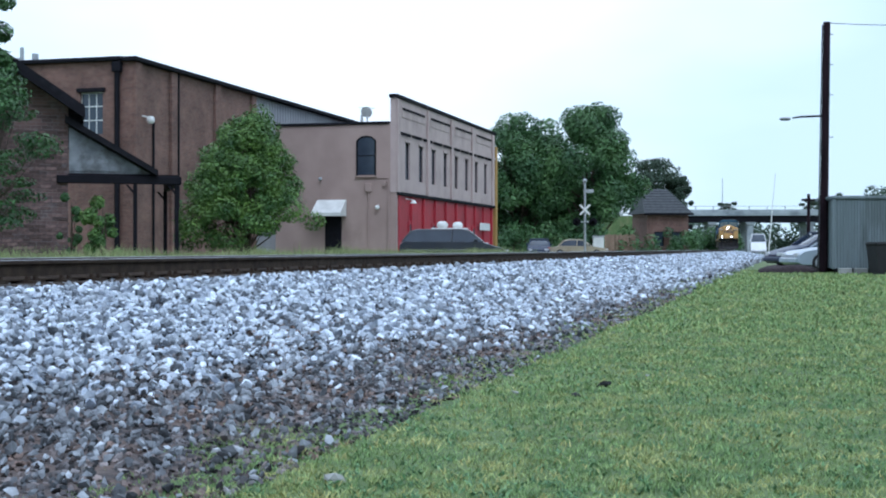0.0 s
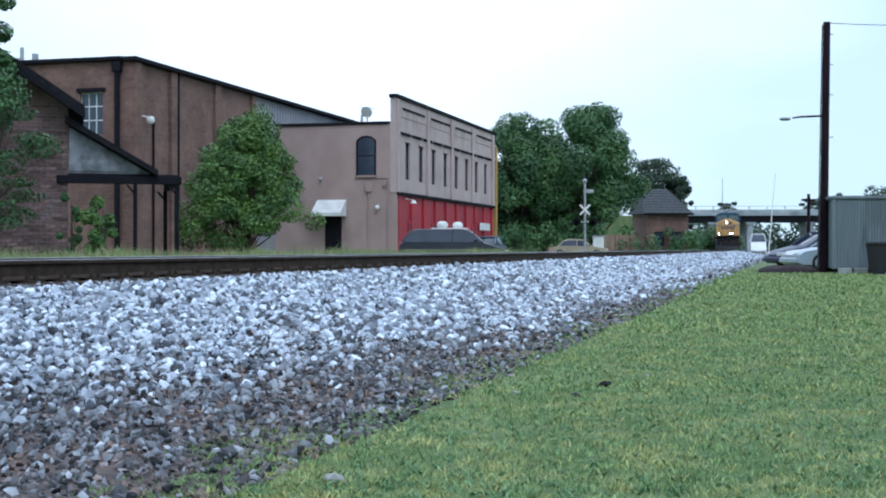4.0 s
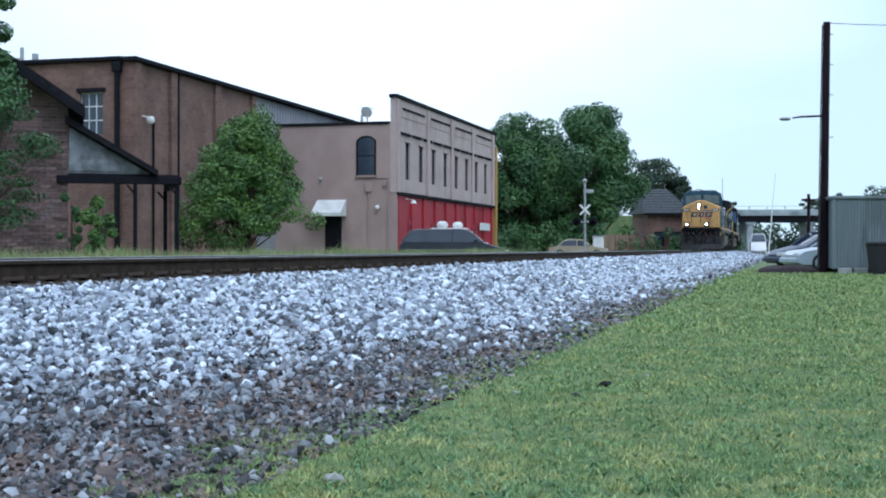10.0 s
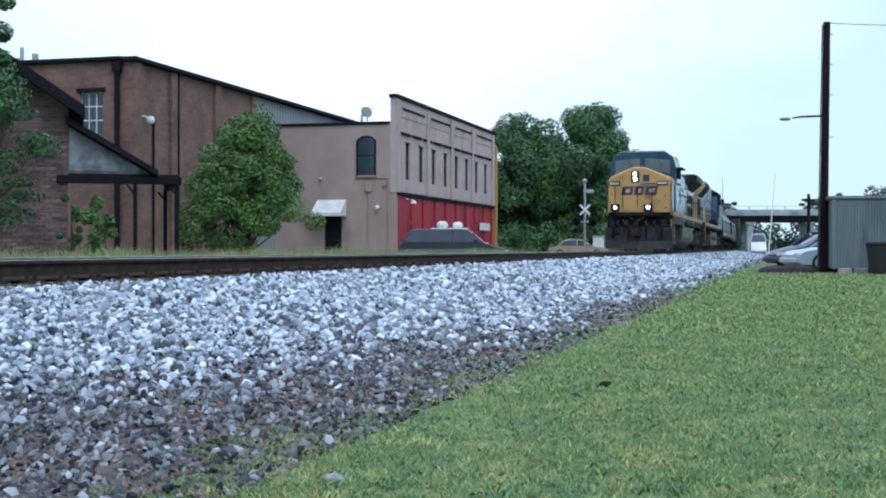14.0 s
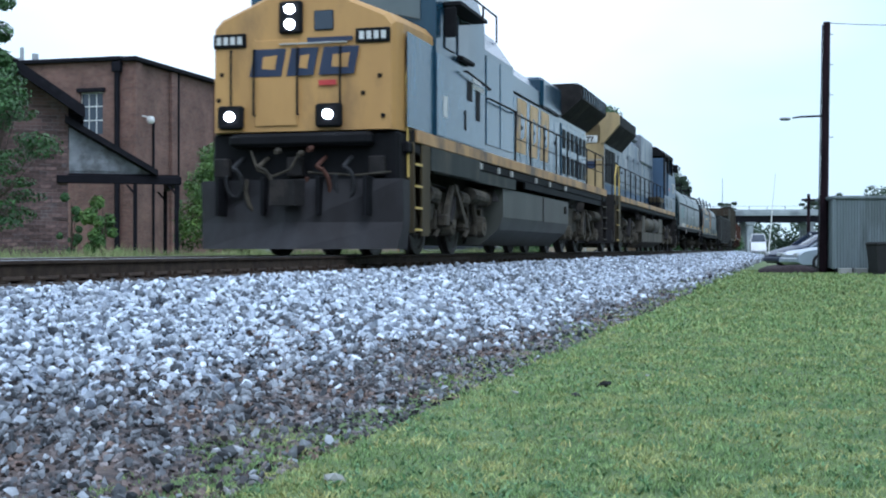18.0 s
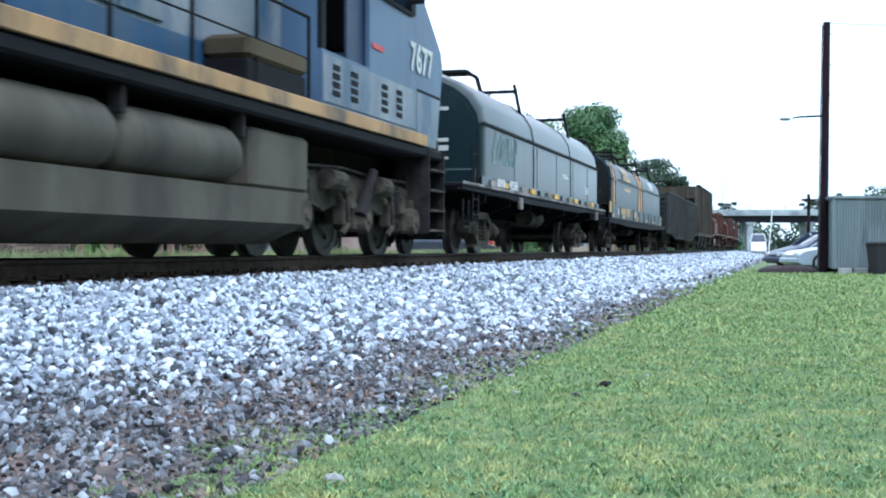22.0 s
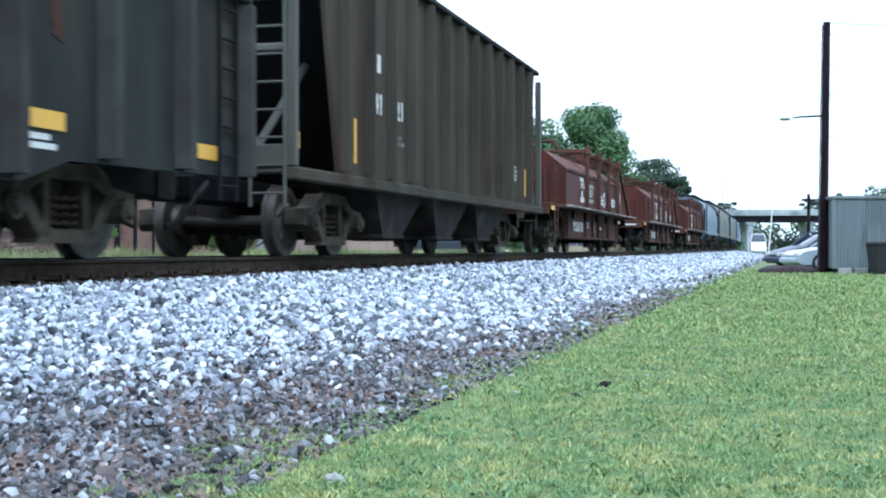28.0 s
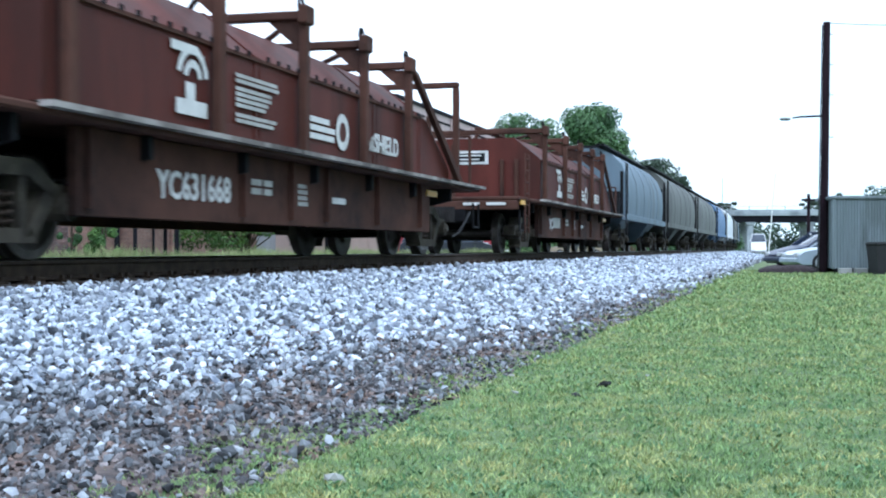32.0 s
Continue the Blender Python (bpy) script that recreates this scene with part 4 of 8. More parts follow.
def build_house():
    root = thing("brick_house", "low brick house with a grey hipped roof", "house", pose(21.5, 134, 0.1, 0, 0, 6))
    part("wall", Shape().box(0, 0, -0.3, 4.5, 6.0, 4.5), "brick", root)
    roof = Shape()
    roof.add([(-0.4, -0.5, 4.45), (4.9, -0.5, 4.45), (4.9, 6.5, 4.45), (-0.4, 6.5, 4.45), (0.1, 2.9, 7.15), (3.0, 2.9, 7.15)],
             [(0, 1, 5, 4), (1, 2, 5), (2, 3, 4, 5), (3, 0, 4), (0, 3, 2, 1)])
    part("roof", roof, "grey_roof", root)
    for i in range(9):
        k = i / 9
        part("shingle_course", Shape().box(-0.38 + 0.5 * k, -0.54 + 3.4 * k, 4.5 + 2.7 * k, 4.88 - 1.9 * k, -0.44 + 3.4 * k, 4.56 + 2.7 * k), "grey_roof", root)
    part("fascia", Shape().box(-0.42, -0.56, 4.28, 4.92, -0.505, 4.46), "dark_trim", root)
    part("chimney", Shape().block(0.9, 3.6, 4.6, 1.4, 4.1, 7.7, 0.03), "brick", root)
    for x in (1.3, 3.2):
        window_at(root, Matrix.Translation((x, -0.03, 1.0)), 0.9, 1.5, 0, "dark_trim")
    shed = thing("trackside_shed", "dark flat-roofed shed beside the line", "shed", pose(24.4, 142, 0.1, 0, 0, 8))
    part("wall", Shape().box(0, 0, -0.3, 2.9, 6, 2.9), "brick", shed)
    part("roof", Shape().block(-0.5, -0.6, 2.9, 3.4, 6.5, 3.4, 0.05), "dark_trim", shed)
    part("door", Shape().block(1.0, -0.05, -0.1, 2.0, -0.004, 2.1, 0.02), "dark_trim", shed)
    # board fence
    fence = thing("board_fence", "brown wooden board fence beside the crossing", "fence", pose(14.0, 110, 0.1, 0, 0, 4))
    for i in range(16):
        part("board", Shape().block(i * 0.17, -0.02, 0.0, i * 0.17 + 0.15, 0.02, 1.9 + 0.05 * (i % 3), 0.008), "fence_wood", fence)
    part("rail", Shape().box(0, 0.022, 0.4, 2.7, 0.07, 0.5).box(0, 0.022, 1.5, 2.7, 0.07, 1.6), "fence_wood", fence)


def build_bridge():
    root = thing("road_bridge", "long concrete road bridge crossing over the railway", "bridge", pose(50, 288, 0, 0, 0, -3))
    part("girder", Shape().box(-6, 0, 6.9, 90, 1.0, 8.35).box(-6, 8, 6.9, 90, 9, 8.35), "dark_trim", root, "dark steel girder")
    part("deck", Shape().box(-6, -0.6, 8.352, 90, 9.6, 8.75), "bridge_concrete", root)
    part("parapet", Shape().block(-6, -0.6, 8.752, 90, -0.3, 9.7, 0.05), "bridge_concrete", root, "pale concrete parapet")
    for i in range(24):
        part("rail_post", Shape().box(-5 + i * 4, -0.5, 9.7, -4.8 + i * 4, -0.38, 10.4), "galvanised", root)
    part("handrail", Shape().box(-6, -0.5, 10.4, 90, -0.4, 10.5), "galvanised", root)
    for x in (11.0, 19.5, 33, 48, 64):
        for y in (0.5, 7.0):
            part("pier", Shape().block(x - 0.75, y, -0.2, x + 0.75, y + 1.5, 6.3, 0.1), "bridge_concrete", root)
        part("pier_cap", Shape().block(x - 1.1, 0.1, 6.302, x + 1.1, 9.0, 6.898, 0.08), "bridge_concrete", root)
    part("abutment", Shape().prism([(-40, -0.2), (4, -0.2), (-4, 6.9), (-6, 8.34), (-40, 8.34)], "y", -1.5, 11), "lawn_soil", root, "grassed embankment")


def vehicle(name, label, m, body_mat, length=4.5, height=1.45, kind="sedan", rack=False):
    """A parked car: shaped body, glasshouse, wheels, lamps; local x along it, front at -x."""
    root = thing(name, label, "car", m)
    L, W = length, 0.88
    belt = height * 0.62
    low = [(-L / 2, 0.32), (-L / 2 + 0.03, 0.58), (-L / 2 + 0.25, 0.72), (-L / 2 + 1.25, belt), (L / 2 - (0.25 if kind == "wagon" else 0.85), belt + 0.02), (L / 2 - 0.05, belt - 0.12), (L / 2, 0.45), (L / 2 - 0.1, 0.25), (-L / 2 + 0.15, 0.22)]
    def hull(outline, w0, w1, zmid):
        rings = []
        for y in (-1, -0.94, 0.94, 1):
            e = w0 if abs(y) < 1 else w0
            k = 0.03 if abs(y) == 1 else 0
            rings.append([(x * (1 - k * 0.4), y * (w0 + (w1 - w0) * max(0, (z - zmid)) / max(0.01, height - zmid)), z - k * (0.6 if z > 0.5 else -0.6)) for x, z in outline])
        return rings
    part("body", Shape().rings(hull(low, W, W, 0.5)), body_mat, root, smooth=35)
    r0 = L / 2 - (0.35 if kind == "wagon" else 1.0)
    top = [(-L / 2 + 1.2, belt - 0.01), (-L / 2 + 1.95, height - 0.06), (-L / 2 + 2.3, height), (r0 - 0.55, height - 0.01), (r0 - 0.25, height - 0.08), (r0 + 0.2, belt + 0.01)]
    glass = [(x, z - 0.045 if z > belt + 0.1 else z) for x, z in top]
    part("glasshouse", Shape().rings(hull(glass, W - 0.03, W - 0.2, belt)), "window_glass", root, smooth=35)
    roof = [top[1], top[2], top[3], top[4], (top[4][0] - 0.02, top[4][1] - 0.05), (top[3][0], top[3][1] - 0.06), (top[2][0], top[2][1] - 0.06), (top[1][0] + 0.02, top[1][1] - 0.05)]
    part("roof", Shape().rings(hull(roof, W - 0.02, W - 0.18, belt)), body_mat, root, smooth=35)
    for y in (-1, 1):
        for a, b in ((top[0], top[1]), (top[5], top[4]), ((0.1, belt), (0.05, height - 0.05))):
            part("pillar", Shape().cyl((a[0], y * (W - 0.02), a[1]), (b[0], y * (W - 0.19), b[1]), 0.035, n=6), body_mat, root)
        for x in (-L / 2 + 0.85, L / 2 - 0.9):
            wh = part("wheel", Shape().cyl((x, y * (W - 0.16), 0.31), (x, y * (W + 0.01), 0.31), 0.31, n=18), "rubber", root, smooth=40)
            part("rim", Shape().cyl((x, y * (W + 0.01), 0.31), (x, y * (W + 0.02), 0.31), 0.2, 0.17, n=14), "galvanised", wh)
        part("headlight", Shape().block(-L / 2 + 0.0, y * 0.62 - 0.16, 0.52, -L / 2 + 0.14, y * 0.62 + 0.16, 0.66, 0.02), "lens_white", root)
        part("tail_light", Shape().block(L / 2 - 0.1, y * 0.68 - 0.12, 0.6, L / 2 + 0.01, y * 0.68 + 0.12, 0.8, 0.02), "tail_red", root)
        part("mirror", Shape().block(-L / 2 + 1.5, y * (W + 0.08) - 0.07, belt + 0.02, -L / 2 + 1.66, y * (W + 0.08) + 0.07, belt + 0.15, 0.02), body_mat, root)
    part("bumper", Shape().block(-L / 2 - 0.06, -W + 0.06, 0.3, -L / 2 + 0.1, W - 0.06, 0.48, 0.03), "chrome" if kind == "wagon" else body_mat, root)
    return root


MOVING = []         # cars that drive


def build_street():
    z = 0.15
    wagon = vehicle("station_wagon", "dark grey station wagon parked on the street", pose(0.55, 62, z - 0.05, 0, 0, 177), "car_dark", 5.3, 1.68, "wagon")
    for y in (-0.89, 0.875):
        part("side_trim", Shape().box(-2.3, y, 0.62, 2.3, y + 0.015, 0.68), "chrome", wagon)
    load = thing("roof_load", "white rolled bundles strapped on the wagon's roof", "luggage", pose(0.32, 62, z + 1.62))
    part("bundle", Shape().ball((-0.35, 0, 0.2), 0.28, 10, 6, 0.75), "white_paint", load, smooth=60)
    part("bundle", Shape().ball((0.4, 0, 0.18), 0.26, 10, 6, 0.75), "white_paint", load, smooth=60)
    part("strap", Shape().block(-0.9, -0.4, -0.02, 0.9, 0.4, 0.05, 0.02), "white_paint", load)
    MOVING.append(vehicle("sedan", "dark blue sedan driving slowly along the street", pose(7.7, 101.5, z, 0, 0, 84), "car_blue", 4.5, 1.5))
    vehicle("sedan", "tan sedan parked under the shade trees", pose(10.6, 100, z, 0, 0, 176), "car_tan", 4.6, 1.42)
    vehicle("sedan", "blue grey sedan parked beside the utility pole", pose(14.95, 46.8, 0, 0, 0, 6), "car_bluegrey", 4.6, 1.42)
    vehicle("sedan", "dark blue sedan parked behind the grey one", pose(15.5, 51.2, 0, 0, 0, 8), "car_blue", 4.7, 1.56)
    vehicle("van", "white van parked beside the line beyond the crossing", pose(37.2, 150, 0.1, 0, 0, 78), "car_white", 4.9, 2.5, "wagon")
    # crossing signal
    sig = thing("crossing_signal", "grey railway crossing signal mast with crossbuck and lamps", "crossing signal", pose(10.5, 94, 0.1, 0, 0, -8))
    part("mast", Shape().cyl((0, 0, 0), (0, 0, 5.7), 0.09, 0.08, 12), "galvanised", sig)
    part("base", Shape().cyl((0, 0, 0), (0, 0, 0.5), 0.22, 0.12, 12), "galvanised", sig)
    part("bell", Shape().ball((0, 0, 5.75), 0.16), "galvanised", sig)
    for a in (45, -45):
        part("crossbuck_board", Shape().block(-0.52, -0.03, -0.08, 0.52, 0.0, 0.08, 0.01), "white_paint", sig, m=Matrix.Translation((0, -0.12 - 0.035 * (a > 0), 3.6)) @ Matrix.Rotation(radians(a), 4, "Y"))
    part("crossarm", Shape().cyl((-0.75, -0.05, 2.7), (0.75, -0.05, 2.7), 0.05), "galvanised", sig)
    for x in (-0.6, 0.6):
        lamp = part("lamp_disc", Shape().cyl((x, -0.12, 2.7), (x, -0.06, 2.7), 0.3, n=16), "dark_trim", sig)
        part("lens", Shape().cyl((x, -0.16, 2.7), (x, -0.121, 2.7), 0.12, 0.15, n=12), "dark_trim", lamp)
        part("hood", Shape().cyl((x, -0.4, 2.7), (x, -0.165, 2.7), 0.17, 0.16, 12, False), "dark_trim", lamp)
    part("track_sign", Shape().block(-0.1, -0.12, 4.85, 0.65, -0.09, 5.1, 0.01), "galvanised", sig)
    box = thing("relay_box", "small white metal signal relay cabinet", "cabinet", pose(13.2, 108, 0.1))
    part("body", Shape().block(-0.45, -0.3, 0, 0.45, 0.3, 1.7, 0.03), "white_paint", box)
    part("lid", Shape().block(-0.5, -0.36, 1.7, 0.5, 0.36, 1.82, 0.03), "galvanised", box)
    # utility pole
    pole = thing("utility_pole", "dark weathered wooden utility pole on the lawn", "utility pole", pose(12.56, 42, 0))
    part("shaft", Shape().cyl((0, 0, -0.3), (0.13, 0, 8.3), 0.145, 0.115, 14), "pole_wood", pole, smooth=50)
    part("lamp_arm", Shape().cyl((0.05, 0, 5.2), (-0.75, 0, 5.17), 0.035).cyl((-0.75, 0, 5.17), (-1.0, 0, 5.13), 0.03), "dark_trim", pole)
    part("lamp_head", Shape().ball((-1.25, 0, 5.1), 0.2, 10, 6, 0.3), "galvanised", pole)
    for z1 in (7.9, 6.9, 5.9, 4.5):
        part("step_bolt", Shape().cyl((0.1, 0, z1), (0.34, 0, z1), 0.018), "galvanised", pole)
    part("cable", Shape().cyl((-0.19, -0.05, 0), (-0.03, -0.05, 8.2), 0.02, n=6), "rubber", pole)
    wire = thing("overhead_wire", "thin service wire running off the utility pole", "cable")
    pts = [(12.7 + i * 1.0, 42 - i * 0.2, 8.27 + 0.012 * (i - 4) ** 2 - 0.19) for i in range(13)]
    part("strand", Shape().path(pts, 0.012, 5), "rubber", wire)
    far = thing("utility_pole", "distant wooden pole with a crossarm", "utility pole", pose(25.9, 90, 0))
    part("shaft", Shape().cyl((0, 0, -0.3), (0, 0, 4.7), 0.14, 0.11), "pole_wood", far)
    part("crossarm", Shape().box(-0.5, -0.06, 4.2, 0.5, 0.06, 4.35), "pole_wood", far)
    mast = thing("radio_mast", "thin pale mast standing beside the road bridge", "mast", pose(61.5, 240, 0))
    part("shaft", Shape().cyl((0, 0, 0), (1.3, 0, 15), 0.13, 0.06), "white_paint", mast)
    mast = thing("radio_mast", "thin distant mast behind the bridge", "mast", pose(88, 400, 0))
    part("shaft", Shape().cyl((0, 0, 0), (0, 0, 23), 0.18, 0.1), "galvanised", mast)
    # corrugated container
    box = thing("metal_container", "weathered grey green corrugated metal container on the lawn's edge", "container", pose(12.55, 41.0, 0, 0, 0, -4))
    n = 40
    prof = []
    for i in range(n):
        x = 0.1 + i * 0.09
        prof += [(x, 0.0), (x + 0.03, 0.0), (x + 0.045, 0.02), (x + 0.075, 0.02)]
    prof += [(0.1 + n * 0.09, 0), (0.1 + n * 0.09, 2.4), (0.1, 2.4)]
    part("shell", Shape().prism(prof, "z", 0.18, 2.42), "container_grey", box)
    part("top_rail", Shape().block(0.0, -0.05, 2.4, 3.85, 2.45, 2.52, 0.03), "container_grey", box)
    part("corner_post", Shape().block(0.0, -0.04, 0.15, 0.12, 0.1, 2.4, 0.02), "container_grey", box)
    part("skid", Shape().block(0.1, 0.0, 0.0, 3.8, 0.15, 0.178, 0.02).block(0.1, 2.2, 0.0, 3.8, 2.35, 0.178, 0.02), "dark_trim", box)
    for x in (0.25, 0.75):
        blk = thing("concrete_block", "pale concrete block lying at the container's foot", "block", pose(12.6 + x, 40.6, 0))
        part("body", Shape().block(-0.2, -0.1, 0, 0.2, 0.1, 0.19, 0.015), "concrete", blk)
    bin_ = thing("trash_bin", "black plastic bin standing before the container", "bin", pose(13.85, 39.6, 0))
    part("body", Shape().rings([[(-0.42 - k, -0.4 - k, z1), (0.42 + k, -0.4 - k, z1), (0.42 + k, 0.4 + k, z1), (-0.42 - k, 0.4 + k, z1)] for k, z1 in ((0, 0), (0.08, 0.9))]), "rubber", bin_)
    part("lid", Shape().block(-0.53, -0.52, 0.9, 0.53, 0.52, 1.02, 0.04), "rubber", bin_)
    mound = thing("mulch_bed", "low dark mulch mound edged along the parking place", "mulch", pose(11.5, 42.3, 0))
    part("mulch", Shape().rings([[(math.cos(a) * 1.05 * k + 0.04 * math.sin(a * 5), math.sin(a) * 0.7 * k, z1 + 0.03 * math.sin(a * 3)) for a in [i * math.pi / 12 for i in range(24)]] for k, z1 in ((1, -0.02), (0.95, 0.12), (0.75, 0.2), (0.4, 0.25))]), "mulch_dark", mound, smooth=60)
    # small dark clods on the lawn
    for x, y, r in ((0.93, 7.35, 0.035), (0.72, 6.85, 0.025), (0.4, 7.0, 0.02), (0.43, 7.95, 0.02), (1.28, 7.95, 0.016), (-0.37, 4.35, 0.03)):
        v, f = lump_base(int(r * 1000) + int(x * 100) + 500)
        clod = thing("clod", "pale pebble lying on the lawn" if r in (0.016, 0.03, 0.02) else "dark clod of earth lying on the lawn", "pebble", pose(x, y, r * 0.5))
        part("lump", Shape().add((v * r).tolist(), f.tolist()), "concrete" if r in (0.016, 0.03, 0.02) else "rubber", clod)


build_ground()
build_track()
build_bridge()
build_warehouse()
build_store()
build_depot()
build_house()
build_trees()
build_street()

# ---- train ----
mat("loco_blue", (0.022, 0.064, 0.108), (0.012, 0.040, 0.072), 2.0, 0.2, bump=0.03, third=(0.042, 0.068, 0.09), third_scale=0.6, third_at=0.63, streak=0.2, spec=0.5)
mat("loco_grey", (0.044, 0.102, 0.158), (0.026, 0.066, 0.108), 1.5, 0.2, bump=0.03, third=(0.07, 0.11, 0.15), third_scale=0.6, third_at=0.63, streak=0.2, spec=0.5)
mat("emblem_faded", (0.12, 0.15, 0.20), (0.085, 0.11, 0.15), 2.0, 0.5, bump=0, third=(0.2, 0.21, 0.23), third_scale=1.2, third_at=0.55)
mat("hood_grey", (0.28, 0.29, 0.305), (0.15, 0.17, 0.20), 1.6, 0.4, bump=0.05, third=(0.04, 0.08, 0.135), third_scale=0.9, third_at=0.52, streak=0.5, spec=0.4)
mat("loco_yellow", (0.56, 0.325, 0.105), (0.44, 0.25, 0.08), 1.5, 0.5, bump=0.05, third=(0.28, 0.165, 0.065), third_scale=0.9, third_at=0.6, streak=0.4)
mat("loco_tan", (0.50, 0.37, 0.18), (0.37, 0.27, 0.125), 1.5, 0.6, bump=0.05, third=(0.20, 0.155, 0.085), third_scale=0.8, third_at=0.57, streak=0.3)
mat("stripe_gold", (0.50, 0.31, 0.13), (0.38, 0.22, 0.09), 1.5, 0.6, bump=0.05, third=(0.11, 0.08, 0.055), third_scale=1.1, third_at=0.55, streak=0.6)
mat("band_blue", (0.035, 0.095, 0.20), (0.025, 0.065, 0.14), 1.5, 0.45, bump=0.05, third=(0.07, 0.10, 0.14), third_scale=0.8, third_at=0.6, streak=0.3, spec=0.25)
mat("logo_blue", (0.03, 0.045, 0.09), (0.02, 0.03, 0.07), 2.0, 0.5, bump=0)
mat("logo_cream", (0.66, 0.47, 0.25), (0.5, 0.33, 0.15), 2.0, 0.6, bump=0, third=(0.10, 0.10, 0.11), third_scale=1.3, third_at=0.62, streak=0.5)
mat("grime", (0.03, 0.027, 0.026), (0.015, 0.014, 0.014), 4.0, 0.85, bump=0.4, third=(0.065, 0.055, 0.046), third_scale=1.2, third_at=0.6, spec=0.2)
mat("tank_grime", (0.100, 0.102, 0.088), (0.066, 0.068, 0.058), 1.2, 0.5, bump=0.1, third=(0.075, 0.068, 0.06), third_scale=0.8, third_at=0.55, streak=0.4, spec=0.25)
mat("truck_dust", (0.105, 0.091, 0.068), (0.044, 0.038, 0.029), 4.0, 0.9, bump=0.4, third=(0.022, 0.02, 0.017), third_scale=1.6, third_at=0.53, spec=0.2)
mat("wheel_steel", (0.115, 0.10, 0.09), (0.06, 0.052, 0.048), 5.0, 0.5, metal=0.5, bump=0.2)
mat("wheel_tread", (0.35, 0.35, 0.36), (0.25, 0.25, 0.26), 5.0, 0.35, metal=0.9, bump=0.05)
mat("plow_steel", (0.052, 0.05, 0.054), (0.026, 0.025, 0.028), 2.0, 0.6, bump=0.1, third=(0.025, 0.023, 0.024), third_scale=0.9, third_at=0.5, streak=0.4, spec=0.2)
mat("black_steel", (0.010, 0.010, 0.012), (0.006, 0.006, 0.007), 4.0, 0.7, bump=0.15, spec=0.15)
mat("coil_green", (0.009, 0.020, 0.023), (0.006, 0.014, 0.017), 1.2, 0.3, bump=0.02, third=(0.026, 0.042, 0.044), third_scale=0.5, third_at=0.6, streak=0.2, spec=0.38)
mat("coil_blue", (0.006, 0.024, 0.035), (0.004, 0.014, 0.022), 1.2, 0.36, bump=0.02, third=(0.018, 0.038, 0.047), third_scale=0.5, third_at=0.61, streak=0.2, spec=0.2)
mat("coil_orange", (0.62, 0.33, 0.12), (0.5, 0.26, 0.09), 1.2, 0.55, bump=0.05, third=(0.3, 0.18, 0.1), third_scale=0.9, third_at=0.6)
mat("rust_orange", (0.22, 0.10, 0.035), (0.12, 0.055, 0.025), 6.0, 0.9, bump=0.3)
mat("gondola_black", (0.034, 0.038, 0.036), (0.017, 0.020, 0.020), 2.0, 0.8, bump=0.15, third=(0.06, 0.042, 0.032), third_scale=0.8, third_at=0.61, streak=0.3, spec=0.2)
mat("hopper_brown", (0.078, 0.070, 0.054), (0.044, 0.040, 0.031), 1.8, 0.8, bump=0.12, third=(0.055, 0.034, 0.022), third_scale=0.8, third_at=0.58, streak=0.25, spec=0.12)
mat("oxide_red", (0.112, 0.030, 0.022), (0.066, 0.019, 0.015), 1.6, 0.6, bump=0.1, third=(0.05, 0.018, 0.014), third_scale=0.7, third_at=0.58, streak=0.3, spec=0.15)
mat("oxide_dull", (0.105, 0.050, 0.036), (0.060, 0.030, 0.022), 1.6, 0.85, bump=0.15, third=(0.024, 0.015, 0.013), third_scale=0.8, third_at=0.56, spec=0.15)
# hopper_brown slightly lightened, painting the light that picks out the ribs
mat("hopper_rib_lit", (0.088, 0.078, 0.060), (0.05, 0.045, 0.036), 1.8, 0.8, bump=0.12, third=(0.035, 0.031, 0.026), third_scale=0.9, third_at=0.56, streak=0.25, spec=0.12)
# brighter copy of gondola_black, a painted highlight that lifts the ribs
mat("gondola_rib_lit", (0.055, 0.058, 0.055), (0.032, 0.034, 0.033), 2.0, 0.8, bump=0.15, third=(0.03, 0.027, 0.026), third_scale=0.8, third_at=0.58, spec=0.2)
mat("hopper_grey", (0.17, 0.225, 0.275), (0.125, 0.165, 0.205), 1.4, 0.6, bump=0.05, third=(0.09, 0.11, 0.125), third_scale=0.6, third_at=0.6, streak=0.25, spec=0.25)
mat("hopper_tan", (0.15, 0.155, 0.145), (0.105, 0.11, 0.10), 1.4, 0.65, bump=0.05, third=(0.07, 0.07, 0.066), third_scale=0.6, third_at=0.58, streak=0.25, spec=0.25)
mat("hopper_white", (0.68, 0.70, 0.72), (0.55, 0.57, 0.6), 1.4, 0.6, bump=0.05, third=(0.35, 0.34, 0.32), third_scale=0.6, third_at=0.62, streak=0.25)
mat("hopper_blue", (0.10, 0.18, 0.33), (0.07, 0.13, 0.25), 1.4, 0.55, bump=0.05)
mat("reflector", (0.80, 0.47, 0.08), (0.66, 0.36, 0.05), 3.0, 0.45, bump=0)
mat("stencil_white", (0.72, 0.72, 0.70), (0.55, 0.55, 0.53), 4.0, 0.7, bump=0)
mat("edge_white", (0.50, 0.50, 0.47), (0.30, 0.29, 0.27), 3.0, 0.7, bump=0.1)
# worn pale edge; the ledge's highlight and dark shadow are in its colour too
mat("edge_worn_lit", (0.42, 0.39, 0.36), (0.16, 0.14, 0.125), 2.0, 0.8, bump=0.1, third=(0.035, 0.026, 0.023), third_scale=0.9, third_at=0.54)
mat("spray_pale", (0.30, 0.42, 0.42), (0.10, 0.17, 0.18), 3.0, 0.7, bump=0)
